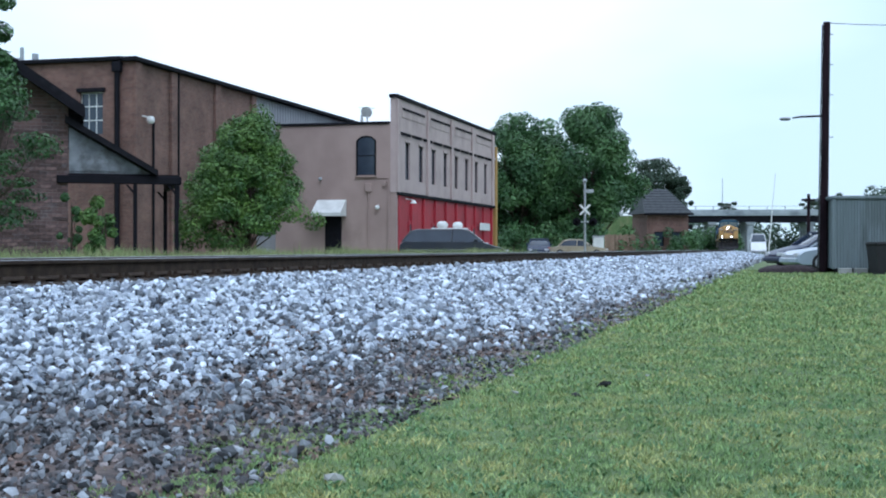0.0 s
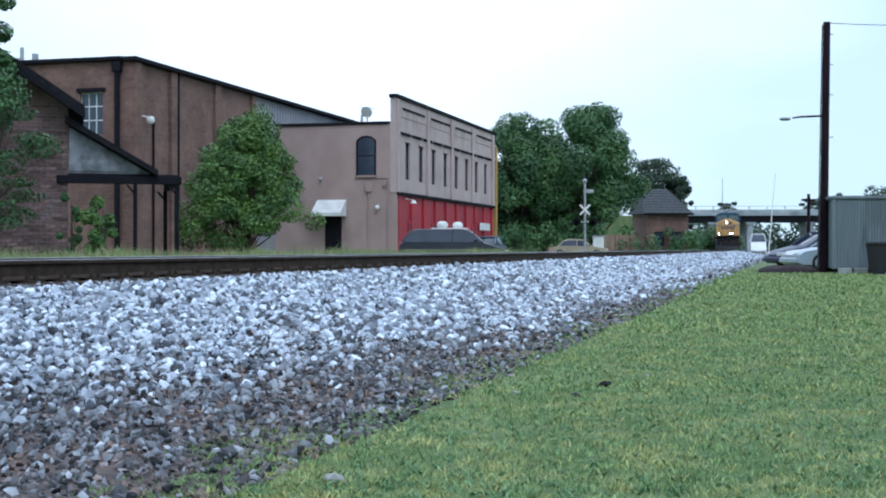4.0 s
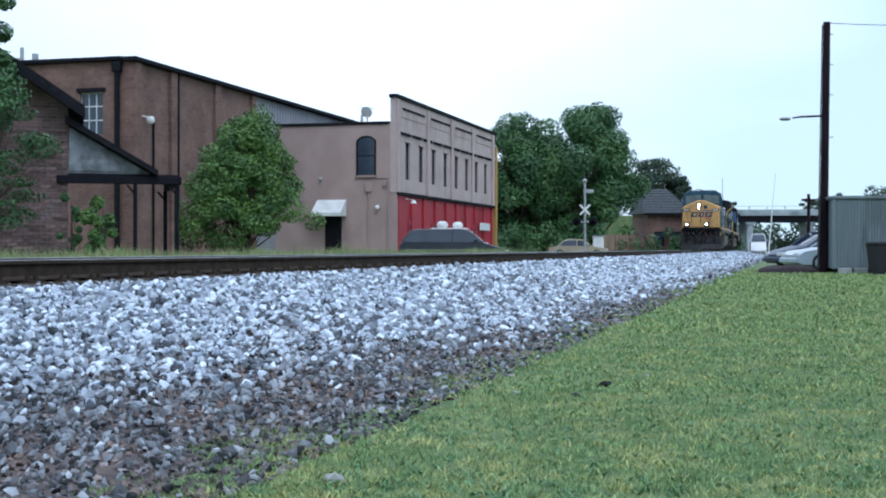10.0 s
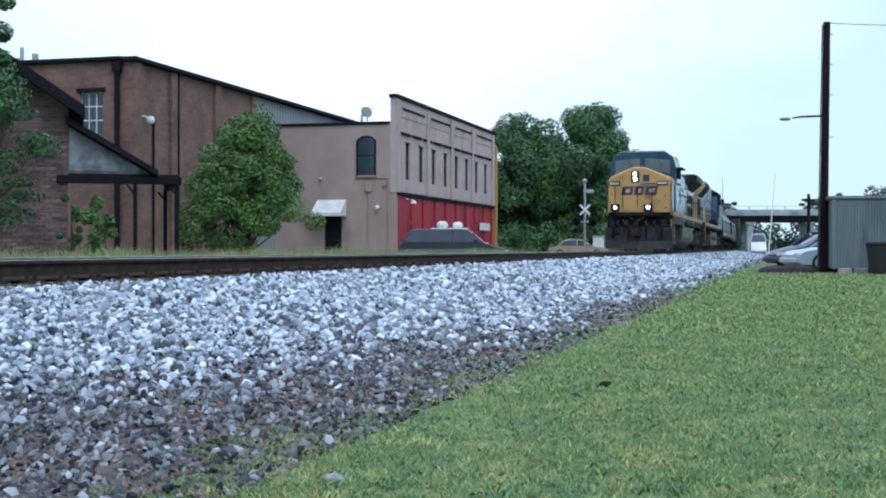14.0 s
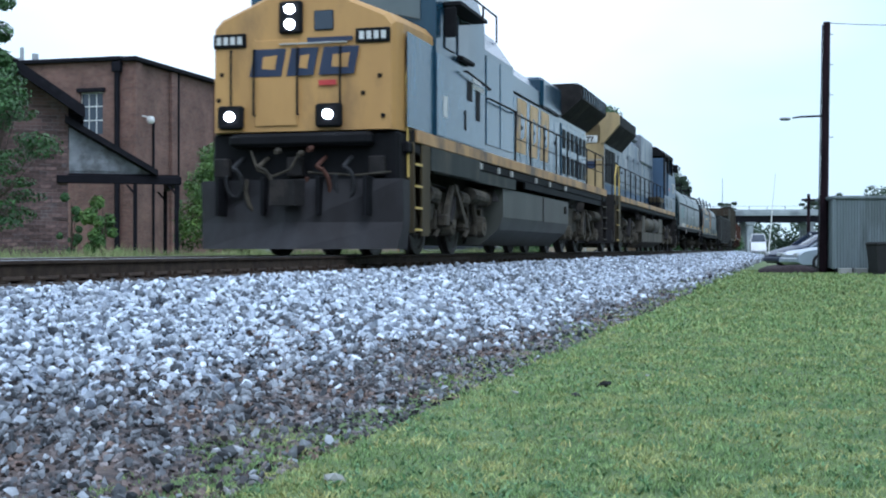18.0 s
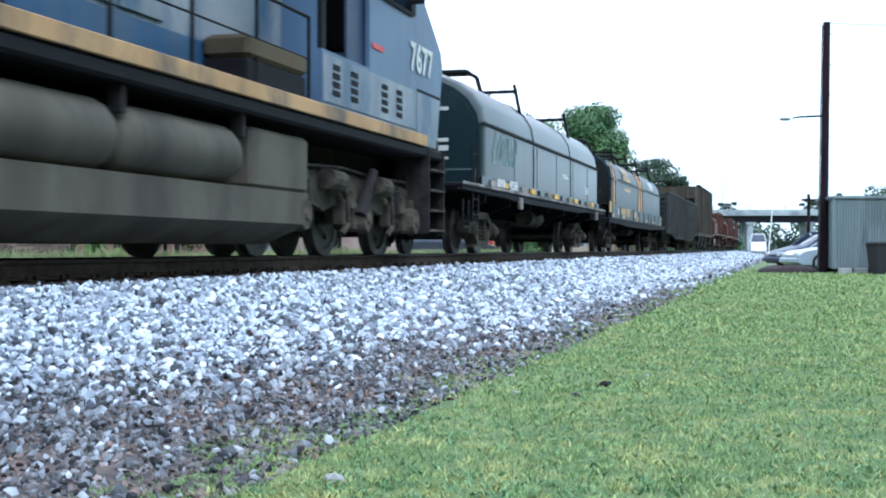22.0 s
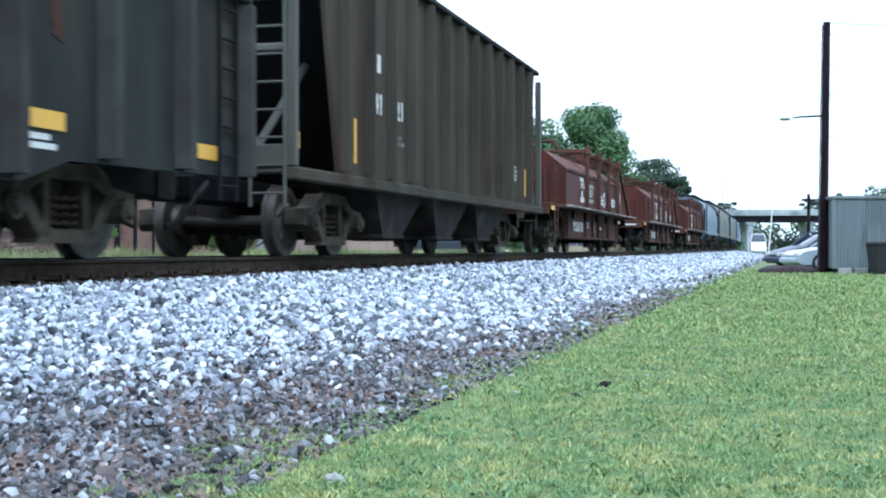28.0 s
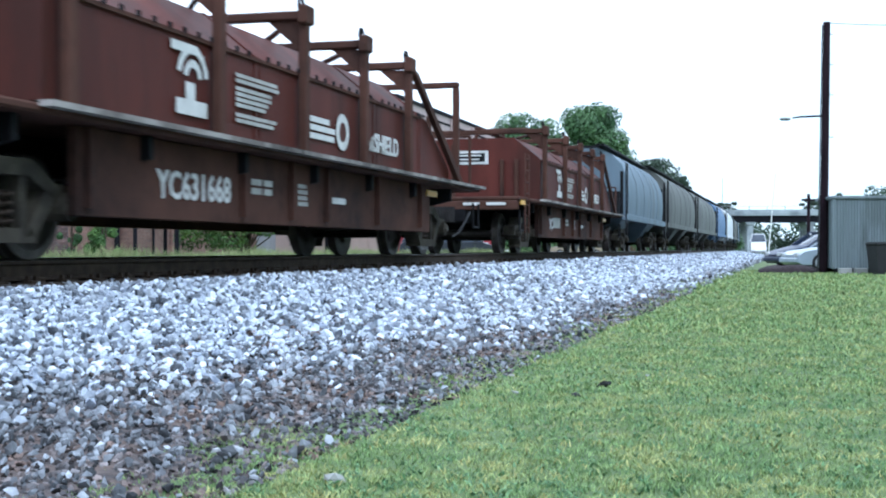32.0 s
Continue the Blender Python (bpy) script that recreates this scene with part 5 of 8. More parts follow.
mat("cab_blue", (0.095, 0.15, 0.235), (0.065, 0.105, 0.17), 1.2, 0.4, bump=0.05, third=(0.05, 0.065, 0.09), third_scale=0.7, third_at=0.6, streak=0.4, spec=0.3)
mat("grab_yellow", (0.62, 0.46, 0.12), (0.5, 0.36, 0.1), 3.0, 0.6, bump=0)
mat("olive_grime", (0.105, 0.084, 0.048), (0.055, 0.045, 0.028), 1.5, 0.7, bump=0.1, third=(0.12, 0.062, 0.03), third_scale=1.6, third_at=0.68, streak=0.5, spec=0.15)
mat("skirt_grime", (0.055, 0.06, 0.055), (0.03, 0.034, 0.033), 2.0, 0.7, bump=0.1, third=(0.09, 0.08, 0.06), third_scale=1.0, third_at=0.62, streak=0.4, spec=0.2)
mat("dust_grey", (0.135, 0.120, 0.092), (0.074, 0.065, 0.049), 1.2, 0.7, bump=0.1, third=(0.055, 0.049, 0.041), third_scale=0.8, third_at=0.56, streak=0.4, spec=0.2)
mat("sign_red", (0.62, 0.06, 0.06), None, 3.0, 0.5, bump=0)

SPEED, FRONT_AT, FRONT_S = 11.08, 18.0, 18.3


PACE = ((0.0, 0.0), (16.0, 0.0), (17.0, -1.0), (18.0, 0.0), (32.0, 0.0))      # metres by which the train runs ahead (-) of its even pace


def front_place(t):
    lag = 0.0
    for (a, p), (b, q) in zip(PACE, PACE[1:]):
        if a <= t <= b:
            k = (t - a) / (b - a)
            lag = p + (q - p) * k * k * (3 - 2 * k)
    return FRONT_S + (FRONT_AT - t) * SPEED + lag


CONSIST = []        # (thing, metres behind the train's front, distance between truck centres)
AXLES = []          # (wheelset, metres behind the train's front, wheel radius, its rest pose)


def car_pose(t, u, b):
    s = front_place(t) + u
    p, q = track_point(s - b / 2), track_point(s + b / 2)
    m, d = (p + q) / 2, q - p
    return pose(m.x, m.y, m.z, 0, 0, math.degrees(math.atan2(d.y, d.x)))


FACE = Matrix.Rotation(radians(90), 4, "X")                       # lettering on the side towards the lawn
NOSE = Matrix.Rotation(radians(-90), 4, "Z") @ FACE               # lettering on a front end


def wheelset_shape(r):
    sh = Shape()
    for y in (-1, 1):
        prof = [(0.60, 0.20), (0.66, 0.24), (0.665, r * 0.72), (0.655, r * 0.80), (0.655, r + 0.028), (0.69, r + 0.026), (0.70, r + 0.002), (0.80, r - 0.002), (0.805, r * 0.82), (0.775, r * 0.76), (0.755, 0.26), (0.80, 0.20), (0.80, 0.10)]
        n = 28
        rings = [[(q * math.cos(2 * math.pi * i / n), y * d, q * math.sin(2 * math.pi * i / n)) for i in range(n)][::y] for d, q in prof]
        sh.rings(rings)
        # web holes and dirt ribs make the turning visible
        for k in range(4):
            a = k * math.pi / 2 + 0.3
            sh.cyl((r * 0.5 * math.cos(a), y * 0.77, r * 0.5 * math.sin(a)), (r * 0.5 * math.cos(a), y * 0.80, r * 0.5 * math.sin(a)), 0.05, 0.035, 8)
    sh.cyl((0, -1.02, 0), (0, 1.02, 0), 0.085, n=12)
    return sh


def side_frame_shape():
    """Cast three-piece truck frame seen from the side, with its window and pedestal jaws."""
    sh = Shape()
    t = 0.12
    sh.prism([(-1.12, 0.42), (-1.12, 0.62), (-0.72, 0.66), (-0.42, 0.84), (0.42, 0.84), (0.72, 0.66), (1.12, 0.62), (1.12, 0.42), (0.98, 0.40), (0.78, 0.50), (0.36, 0.70), (-0.36, 0.70), (-0.78, 0.50), (-0.98, 0.40)], "y", -t, t)
    for s in (-1, 1):
        sh.prism([(s * 0.62, 0.60), (s * 0.78, 0.56), (s * 0.46, 0.20), (s * 0.30, 0.20)], "y", -t, t)
        sh.prism([(s * 0.36, 0.72), (s * 0.26, 0.72), (s * 0.26, 0.25), (s * 0.36, 0.25)], "y", -t * 0.8, t * 0.8)
        sh.cyl((s * 0.89, -t - 0.07, 0.46), (s * 0.89, t, 0.46), 0.125, n=12)
        sh.cyl((s * 0.89, -t - 0.11, 0.46), (s * 0.89, -t - 0.07, 0.46), 0.06, 0.1, n=8)
    sh.prism([(-0.48, 0.15), (0.48, 0.15), (0.42, 0.27), (-0.42, 0.27)], "y", -t, t)
    return sh


def spring_shape():
    """One coil spring as a helix."""
    rings = []
    for i in range(30):
        t, z = i * 0.9, 0.27 + i * 0.0105
        rings.append([((0.07 + 0.018 * math.cos(k * 1.2566)) * math.cos(t), (0.07 + 0.018 * math.cos(k * 1.2566)) * math.sin(t), z + 0.018 * math.sin(k * 1.2566)) for k in range(5)])
    return Shape().rings(rings)


def freight_truck(car, x, u):
    """Two-axle truck under a freight car; u is its place in the train."""
    tr = shared("bolster", "truck", lambda: Shape().block(-0.2, -0.95, 0.5, 0.2, 0.95, 0.78, 0.03).cyl((0, 0, 0.78), (0, 0, 0.95), 0.3, n=14).block(-0.75, -0.7, 0.3, -0.62, 0.7, 0.42, 0.02).block(0.62, -0.7, 0.3, 0.75, 0.7, 0.42, 0.02), "grime", car, at(x))
    for y in (-1, 1):
        m = at(0, y * 1.0) @ (Matrix.Rotation(math.pi, 4, "Z") if y > 0 else Matrix())
        shared("side_frame", "side_frame", side_frame_shape, "truck_dust", tr, m)
        for k in (-0.17, 0, 0.17):
            shared("springs", "spring", spring_shape, "rail_rust", tr, at(k, y * 1.0))
    for k in (-0.89, 0.89):
        m = at(k, 0, 0.457)
        ws = shared("wheelset", "wheelset", lambda: wheelset_shape(0.457), "wheel_steel", tr, m, smooth=35)
        AXLES.append((ws, u + k, 0.457, m))
    return tr


def loco_truck_shape(kind):
    sh = Shape()
    if kind == "new":
        half = [(0.45, 1.12), (0.95, 1.2), (2.2, 1.16), (3.15, 1.0), (3.2, 0.74), (2.85, 0.7), (2.7, 0.46), (1.95, 0.46), (1.78, 0.66), (1.25, 0.5), (0.7, 0.56), (0.48, 0.88)]
        out = [(-x, z) for x, z in half[::-1]] + half
        out = out[len(half):] + out[:len(half)]
    else:
        out = [(-3.0, 0.72), (-3.0, 1.0), (-1.5, 1.14), (1.5, 1.14), (3.0, 1.0), (3.0, 0.72), (2.7, 0.46), (2.05, 0.46), (1.8, 0.72), (1.2, 0.6), (0.55, 0.74), (0.36, 0.46), (-0.36, 0.46), (-0.55, 0.74), (-1.2, 0.6), (-1.8, 0.72), (-2.05, 0.46), (-2.7, 0.46)]
    return sh.prism(out, "y", -0.13, 0.13)


def loco_truck(car, x, u, kind="new"):
    """Three-axle locomotive truck with frame, bearings, dampers, brake gear and piping."""
    tr = shared("loco_bolster", "truck", lambda: Shape().block(-2.3, -0.8, 0.7, 2.3, 0.8, 1.0, 0.05).block(-0.6, -0.9, 0.9, 0.6, 0.9, 1.3, 0.04), "grime", car, at(x))
    for y in (-1, 1):
        turn = Matrix.Rotation(math.pi, 4, "Z") if y > 0 else Matrix()
        fr = shared("loco_frame_" + kind, "side_frame", lambda: loco_truck_shape(kind), "truck_dust", tr, at(0, y * 1.08) @ turn)
        for k in (-2.35, 0, 2.35):
            shared("axle_box", "axle_box", lambda: Shape().block(-0.26, -0.2, 0.34, 0.26, 0.1, 0.74, 0.04).cyl((0, -0.3, 0.53), (0, -0.19, 0.53), 0.19, 0.22, 14).cyl((0, -0.33, 0.53), (0, -0.3, 0.53), 0.07, 0.09, 8).prism([(-0.36, 0.66), (-0.2, 0.66), (-0.2, 0.86), (-0.30, 0.9)], "y", -0.18, 0.0).prism([(0.36, 0.66), (0.2, 0.66), (0.2, 0.86), (0.30, 0.9)], "y", -0.18, 0.0), "truck_dust", tr, at(k, y * 1.12) @ turn)
        for k in (-1.0, 1.0):
            shared("brake_rig", "brake_cylinder", lambda: Shape().cyl((-0.42, -0.22, 1.02), (0.1, -0.22, 1.0), 0.14, 0.14, 12).cyl((0.1, -0.22, 1.0), (0.4, -0.2, 0.86), 0.05).path([(0.4, -0.2, 0.9), (0.52, -0.2, 0.45), (0.3, -0.18, 0.3)], 0.045).block(0.3, -0.2, 0.42, 0.42, -0.05, 0.78, 0.02), "truck_dust", tr, at(k, y * 1.1) @ turn)
        if kind == "new":
            # steering links make a flat A over the middle axle
            shared("link_arm", "link_arm", lambda: Shape().prism([(-0.12, 1.2), (0.08, 1.24), (-0.42, 0.56), (-0.58, 0.6)], "y", -0.34, -0.27).prism([(-0.05, 1.24), (0.14, 1.2), (0.86, 0.62), (0.74, 0.52)], "y", -0.36, -0.28).block(-0.62, -0.36, 0.48, -0.34, -0.2, 0.7, 0.03).block(0.68, -0.36, 0.46, 0.94, -0.2, 0.68, 0.03), "truck_dust", tr, at(0, y * 1.1) @ turn)
            shared("link_plate", "link_plate", lambda: Shape().prism([(-2.75, 0.72), (-2.6, 1.16), (-1.2, 1.24), (-0.75, 1.12), (-0.95, 0.6), (-1.9, 0.52)], "y", -0.22, -0.14), "truck_dust", tr, at(0, y * 1.1) @ turn)
            shared("link_strut", "strut", lambda: Shape().cyl((1.35, -0.28, 1.16), (1.75, -0.28, 0.6), 0.06, n=8).cyl((1.15, -0.3, 1.1), (2.3, -0.3, 1.06), 0.14, n=12).cyl((2.3, -0.3, 1.06), (2.42, -0.3, 1.06), 0.17, 0.13, n=12), "truck_dust", tr, at(0, y * 1.1) @ turn)
        for k in (-2.78, -1.9, 1.9, 2.78):
            shared("box_spring", "spring", lambda: Shape().cyl((0, -0.12, 0.62), (0, -0.12, 0.98), 0.075, n=8), "grime", tr, at(k, y * 1.1) @ turn)
        shared("damper", "damper", lambda: Shape().cyl((-0.5, -0.26, 0.55), (0.1, -0.26, 1.2), 0.07, n=10).cyl((-0.5, -0.26, 0.55), (-0.2, -0.26, 0.87), 0.095, n=10), "grime", tr, at(0.3, y * 1.1) @ turn)
        shared("sand_pipe", "pipe", lambda: Shape().path([(-2.6, -0.1, 1.25), (-2.62, -0.12, 0.7), (-2.5, 0.1, 0.2)], 0.03).path([(-2.2, -0.17, 1.15), (-0.6, -0.17, 1.2), (0.8, -0.17, 1.14), (2.3, -0.17, 1.15)], 0.025).path([(2.6, -0.1, 1.25), (2.62, -0.12, 0.7), (2.5, 0.1, 0.2)], 0.03), "grime", tr, at(0, y * 1.08) @ turn)
    for k in (-2.35, 0, 2.35):
        m = at(k, 0, 0.533)
        ws = shared("loco_wheelset", "wheelset", lambda: wheelset_shape(0.533), "wheel_steel", tr, m, smooth=35)
        AXLES.append((ws, u + k, 0.533, m))
    return tr


def coupler(car, x, sgn):
    """Knuckle coupler and air hose at a car's end."""
    shared("coupler", "coupler", lambda: Shape().block(-0.1, -0.12, 0.72, 0.55, 0.12, 0.96, 0.03).prism([(0.5, -0.2), (0.78, -0.2), (0.82, 0.02), (0.7, 0.08), (0.72, 0.2), (0.5, 0.24)], "z", 0.68, 1.0), "grime", car, at(x) @ (Matrix.Rotation(math.pi, 4, "Z") if sgn < 0 else Matrix()))
    shared("air_hose", "air_hose", lambda: Shape().path([(0.0, 0.45, 0.9), (0.2, 0.42, 0.75), (0.38, 0.3, 0.45), (0.55, 0.2, 0.36)], 0.028), "rubber", car, at(x) @ (Matrix.Rotation(math.pi, 4, "Z") if sgn < 0 else Matrix()))


def bars(name, car, x0, x1, z, h, rows, key, y, label="", gap=0.45, seed=1):
    """Illegible stencilled lines as plain bars on the near side."""
    rs = random.Random(seed)
    for i in range(rows):
        w = (x1 - x0) * rs.uniform(0.7, 1.0)
        part(name, Shape().box(x0, y - 0.006, z - i * h * (1 + gap), x0 + w, y - 0.001, z - i * h * (1 + gap) + h), key, car, label)


def handrails(car, xs, y, z0, z1, key="black_steel"):
    for x in xs:
        part("stanchion", Shape().cyl((x, y, z0), (x, y, z1), 0.022, n=6), key, car)
    part("handrail", Shape().cyl((xs[0], y, z1), (xs[-1], y, z1), 0.02, n=6), key, car)
    if z1 - z0 > 0.8:
        part("handrail", Shape().cyl((xs[0], y, (z0 + z1) / 2), (xs[-1], y, (z0 + z1) / 2), 0.012, n=6), key, car)


def ladder(car, x, y, z0, z1, w, axis, key, rungs=6):
    """Ladder with its stiles across x or y."""
    a = Vector((w / 2, 0, 0)) if axis == "x" else Vector((0, w / 2, 0))
    p = Vector((x, y, 0))
    sh = Shape()
    for q in (p - a, p + a):
        sh.cyl(q + Vector((0, 0, z0)), q + Vector((0, 0, z1)), 0.022, n=6)
    for i in range(rungs):
        z = z0 + (z1 - z0) * (i + 0.5) / rungs
        sh.cyl(p - a + Vector((0, 0, z)), p + a + Vector((0, 0, z)), 0.016, n=6)
    part("ladder", sh, key, car)


def corner_steps(car, x0, x1, y, z_top, key="grime", edge="truck_dust", n=4, plate=0.0):
    """Boarding steps cut into a platform corner; plate is the width of the sheet that closes their rear half."""
    st = part("step_well", Shape().box(x0 + 0.05, y + 0.5, 0.35, x1 - 0.05, y + 0.55, z_top), key, car)
    for x in (x0, x1 - 0.05):
        part("step_side", Shape().box(x, y, 0.35, x + 0.05, y + 0.55, z_top), key, st)
    if plate:
        part("step_plate", Shape().block(x1 - plate, y - 0.004 if y < 0 else y + 0.51, 0.3, x1 - 0.052, y + 0.04 if y < 0 else y + 0.554, z_top - 0.002, 0.01), key, st)
    for i in range(n):
        z = 0.38 + (z_top - 0.4) * i / n
        tread = part("tread", Shape().block(x0 + 0.05, y + 0.0, z, x1 - 0.055 - plate, y + 0.45, z + 0.035, 0.008), "grime", st)
        part("tread_edge", Shape().box(x0 + 0.05, y - 0.022 if y < 0 else y + 0.552, z, x1 - 0.055 - plate, y - 0.002 if y < 0 else y + 0.572, z + 0.035), edge, tread)


def build_lead_loco():
    """Wide-nosed diesel: platform, nose, cab, hood, radiator wings, tank, trucks."""
    L = 21.6
    o = L / 2                                   # x = u - o
    root = thing("lead_locomotive", "blue grey diesel locomotive with a dirty yellow nose, headlights lit", "locomotive")
    CONSIST.append((root, o, 13.6))
    X = lambda u: u - o
    W = 1.55
    part("platform", Shape().block(X(0.1), -W + 0.02, 1.56, X(21.5), W - 0.02, 1.74, 0.03), "black_steel", root)
    for y in (-1, 1):
        part("side_stripe", Shape().block(X(0.5), min(y * (W - 0.03), y * (W + 0.01)), 1.742, X(21.4), max(y * (W - 0.03), y * (W + 0.01)), 1.94, 0.01), "stripe_gold", root, "dirty gold side stripe")
        part("valance", Shape().box(X(1.6), min(y * (W - 0.08), y * (W - 0.04)), 1.34, X(8.0), max(y * (W - 0.08), y * (W - 0.04)), 1.558), "skirt_grime", root)
        part("valance", Shape().box(X(1.3), min(y * (W - 0.018), y * (W + 0.004)), 1.36, X(4.6), max(y * (W - 0.018), y * (W + 0.004)), 1.738), "skirt_grime", root, "grimy grey green skirt plate")
        part("valance", Shape().box(X(9.0), min(y * (W - 0.08), y * (W - 0.04)), 1.42, X(20.8), max(y * (W - 0.08), y * (W - 0.04)), 1.558), "black_steel", root)
    part("walkway", Shape().box(X(0.4), -W + 0.04, 1.742, X(21.4), W - 0.04, 1.93), "grime", root)
    for u in (4.6, 6.1, 7.3, 9.9, 11.6, 13.8):
        part("jacking_tab", Shape().block(X(u), -W - 0.03, 1.58, X(u) + 0.13, -W + 0.018, 1.70, 0.01), "edge_white", root)
    part("underframe", Shape().box(X(0.6), -0.7, 1.1, X(21.0), 0.7, 1.556), "grime", root)
    # nose
    def nose_ring(x, k, e):
        return [(x, -1.5 * k, 1.9), (x, 1.5 * k, 1.9), (x, 1.5 * k, 3.52 - e), (x, 1.38 * k, 3.66 - e), (x, 0.25, 4.12 - e), (x, -0.25, 4.12 - e), (x, -1.38 * k, 3.66 - e), (x, -1.5 * k, 3.52 - e)]
    FW = 0.94                                   # the nose is a little narrower in front
    nose = part("nose", Shape().rings([nose_ring(X(-0.2), FW * 0.97, 0.06), nose_ring(X(-0.1), FW, 0.0), nose_ring(X(0.13), 0.97, 0.0), nose_ring(X(1.6), 1.0, -0.02)]), "loco_yellow", root, "dirty yellow nose")
    for y in (-1.512, 1.502):
        part("nose_side", Shape().box(X(0.14), y, 1.96, X(1.58), y + 0.01, 3.4), "loco_grey", nose, "grey nose flank")
    nx = X(-0.2)
    part("nose_door", Shape().block(nx - 0.03, 0.05, 1.98, nx + 0.0, 0.72, 3.3, 0.01), "loco_yellow", nose)
    for y in (-0.62, 0.04, 0.72, 1.08):
        part("grab_iron", Shape().path([(nx - 0.02, y, 2.15), (nx - 0.07, y, 2.15), (nx - 0.07, y, 3.15), (nx - 0.02, y, 3.15)], 0.016), "black_steel", nose)
    part("grab_iron", Shape().path([(nx - 0.02, -0.7, 3.22), (nx - 0.06, -0.7, 3.22), (nx - 0.06, 0.3, 3.22), (nx - 0.02, 0.3, 3.22)], 0.016), "edge_white", nose)
    hb = part("headlight_housing", Shape().block(nx - 0.08, -0.03, 3.38, nx + 0.02, 0.33, 3.88, 0.03), "black_steel", nose)
    for z in (3.52, 3.75):
        part("headlight", Shape().cyl((nx - 0.1, 0.15, z), (nx - 0.081, 0.15, z), 0.075, n=16), "headlight_glow", hb, "lit white headlight")
    part("nose_window", Shape().block(nx - 0.03, -0.5, 3.42, nx + 0.01, -0.2, 3.72, 0.04), "window_glass", nose)
    for y0 in (0.86, -1.36):
        nb = part("number_board", Shape().block(nx - 0.04, y0, 3.2, nx + 0.01, y0 + 0.52, 3.42, 0.015), "black_steel", nose)
        for k in range(4):
            part("numeral_bar", Shape().box(nx - 0.046, y0 + 0.06 + k * 0.11, 3.25, nx - 0.041, y0 + 0.13 + k * 0.11, 3.37), "stencil_white", nb)
    # emblem as plain shapes
    for y0, y1 in ((0.3, 0.8), (-0.2, 0.22), (-0.82, -0.28)):
        part("emblem", Shape().prism([(y0, 2.74), (y1, 2.74), (y1 - 0.08, 3.16), (y0 - 0.08, 3.16)], "x", nx - 0.04, nx - 0.032), "logo_blue", nose, "dark blue emblem block on the yellow nose")
        part("emblem_gap", Shape().prism([(y0 + 0.1, 2.84), (y1 - 0.2, 2.86), (y1 - 0.22, 3.04), (y0 + 0.06, 3.06)], "x", nx - 0.046, nx - 0.041), "loco_yellow", nose)
    part("emblem_bar", Shape().box(nx - 0.04, -0.8, 3.24, nx - 0.032, -0.1, 3.31), "logo_blue", nose)
    part("warning_plate", Shape().block(nx - 0.045, -0.55, 2.58, nx - 0.032, -0.28, 2.66, 0.004), "sign_red", nose, "small red plate")
    for y in (-0.45, 1.08):
        db = part("ditch_light_box", Shape().block(nx - 0.12, y - 0.2, 1.94, nx - 0.02, y + 0.2, 2.3, 0.03), "black_steel", nose)
        part("ditch_light", Shape().cyl((nx - 0.14, y, 2.13), (nx - 0.121, y, 2.13), 0.075, n=16), "headlight_glow", db, "lit ditch light")
    for y, z in ((-1.2, 2.7), (-0.95, 2.45), (1.25, 2.8), (0.3, 2.3), (-1.25, 2.1), (1.3, 2.4)):
        part("rivet", Shape().block(nx - 0.025, y - 0.03, z - 0.03, nx - 0.002, y + 0.03, z + 0.03, 0.008), "black_steel", nose)
    # pilot and plow
    part("pilot", Shape().block(X(-0.1), -1.45, 0.95, X(0.45), 1.45, 1.9, 0.05), "black_steel", root)
    pl = Shape()
    pl.rings([[(X(-0.85), -0.1, 0.1), (X(-0.35), -1.5, 0.1), (X(0.1), -1.52, 0.1), (X(0.1), 1.52, 0.1), (X(-0.35), 1.5, 0.1), (X(-0.85), 0.1, 0.1)],
              [(X(-0.6), -0.1, 0.5), (X(-0.22), -1.56, 0.5), (X(0.1), -1.56, 0.5), (X(0.1), 1.56, 0.5), (X(-0.22), 1.56, 0.5), (X(-0.6), 0.1, 0.5)],
              [(X(-0.5), -0.1, 1.15), (X(-0.25), -1.56, 1.15), (X(0.1), -1.56, 1.15), (X(0.1), 1.56, 1.15), (X(-0.25), 1.56, 1.15), (X(-0.5), 0.1, 1.15)]])
    for y in (-1.1, -0.4, 0.45, 1.15):
        part("plow_gusset", Shape().block(X(-0.62), y - 0.03, 0.6, X(-0.2), y + 0.03, 1.18, 0.01), "black_steel", root)
    part("snow_plow", pl, "plow_steel", root, "scuffed dark snow plow")
    part("anticlimber", Shape().block(X(-0.35), -1.1, 1.66, X(0.1), 1.1, 1.86, 0.05), "black_steel", root)
    part("coupler", Shape().block(X(-0.75), -0.16, 0.78, X(-0.1), 0.16, 1.08, 0.04).prism([(X(-1.0), -0.2), (X(-0.7), -0.24), (X(-0.7), 0.24), (X(-0.95), 0.2), (X(-0.9), 0.0)], "z", 0.74, 1.12), "grime", root)
    for y, r, key in ((-0.35, 0.3, "oxide_dull"), (-0.75, 0.24, "rubber"), (0.55, 0.36, "truck_dust"), (0.95, 0.22, "rubber")):
        loop = [(X(-0.45) - 0.06 * math.sin(a), y + r * math.cos(a) * 0.6, 1.3 - r * 0.9 + r * math.sin(a)) for a in [math.pi * (0.5 + k / 6) for k in range(11)]]
        part("mu_hose", Shape().path([(X(-0.12), y, 1.5)] + loop, 0.032), key, root)
    for y, z1 in ((-0.2, 1.62), (-0.05, 1.55), (0.3, 1.6)):
        part("air_cock", Shape().cyl((X(-0.32), y, z1), (X(-0.46), y, z1 - 0.04), 0.05, 0.035, 8), "oxide_dull" if y < -0.1 else "truck_dust", root)
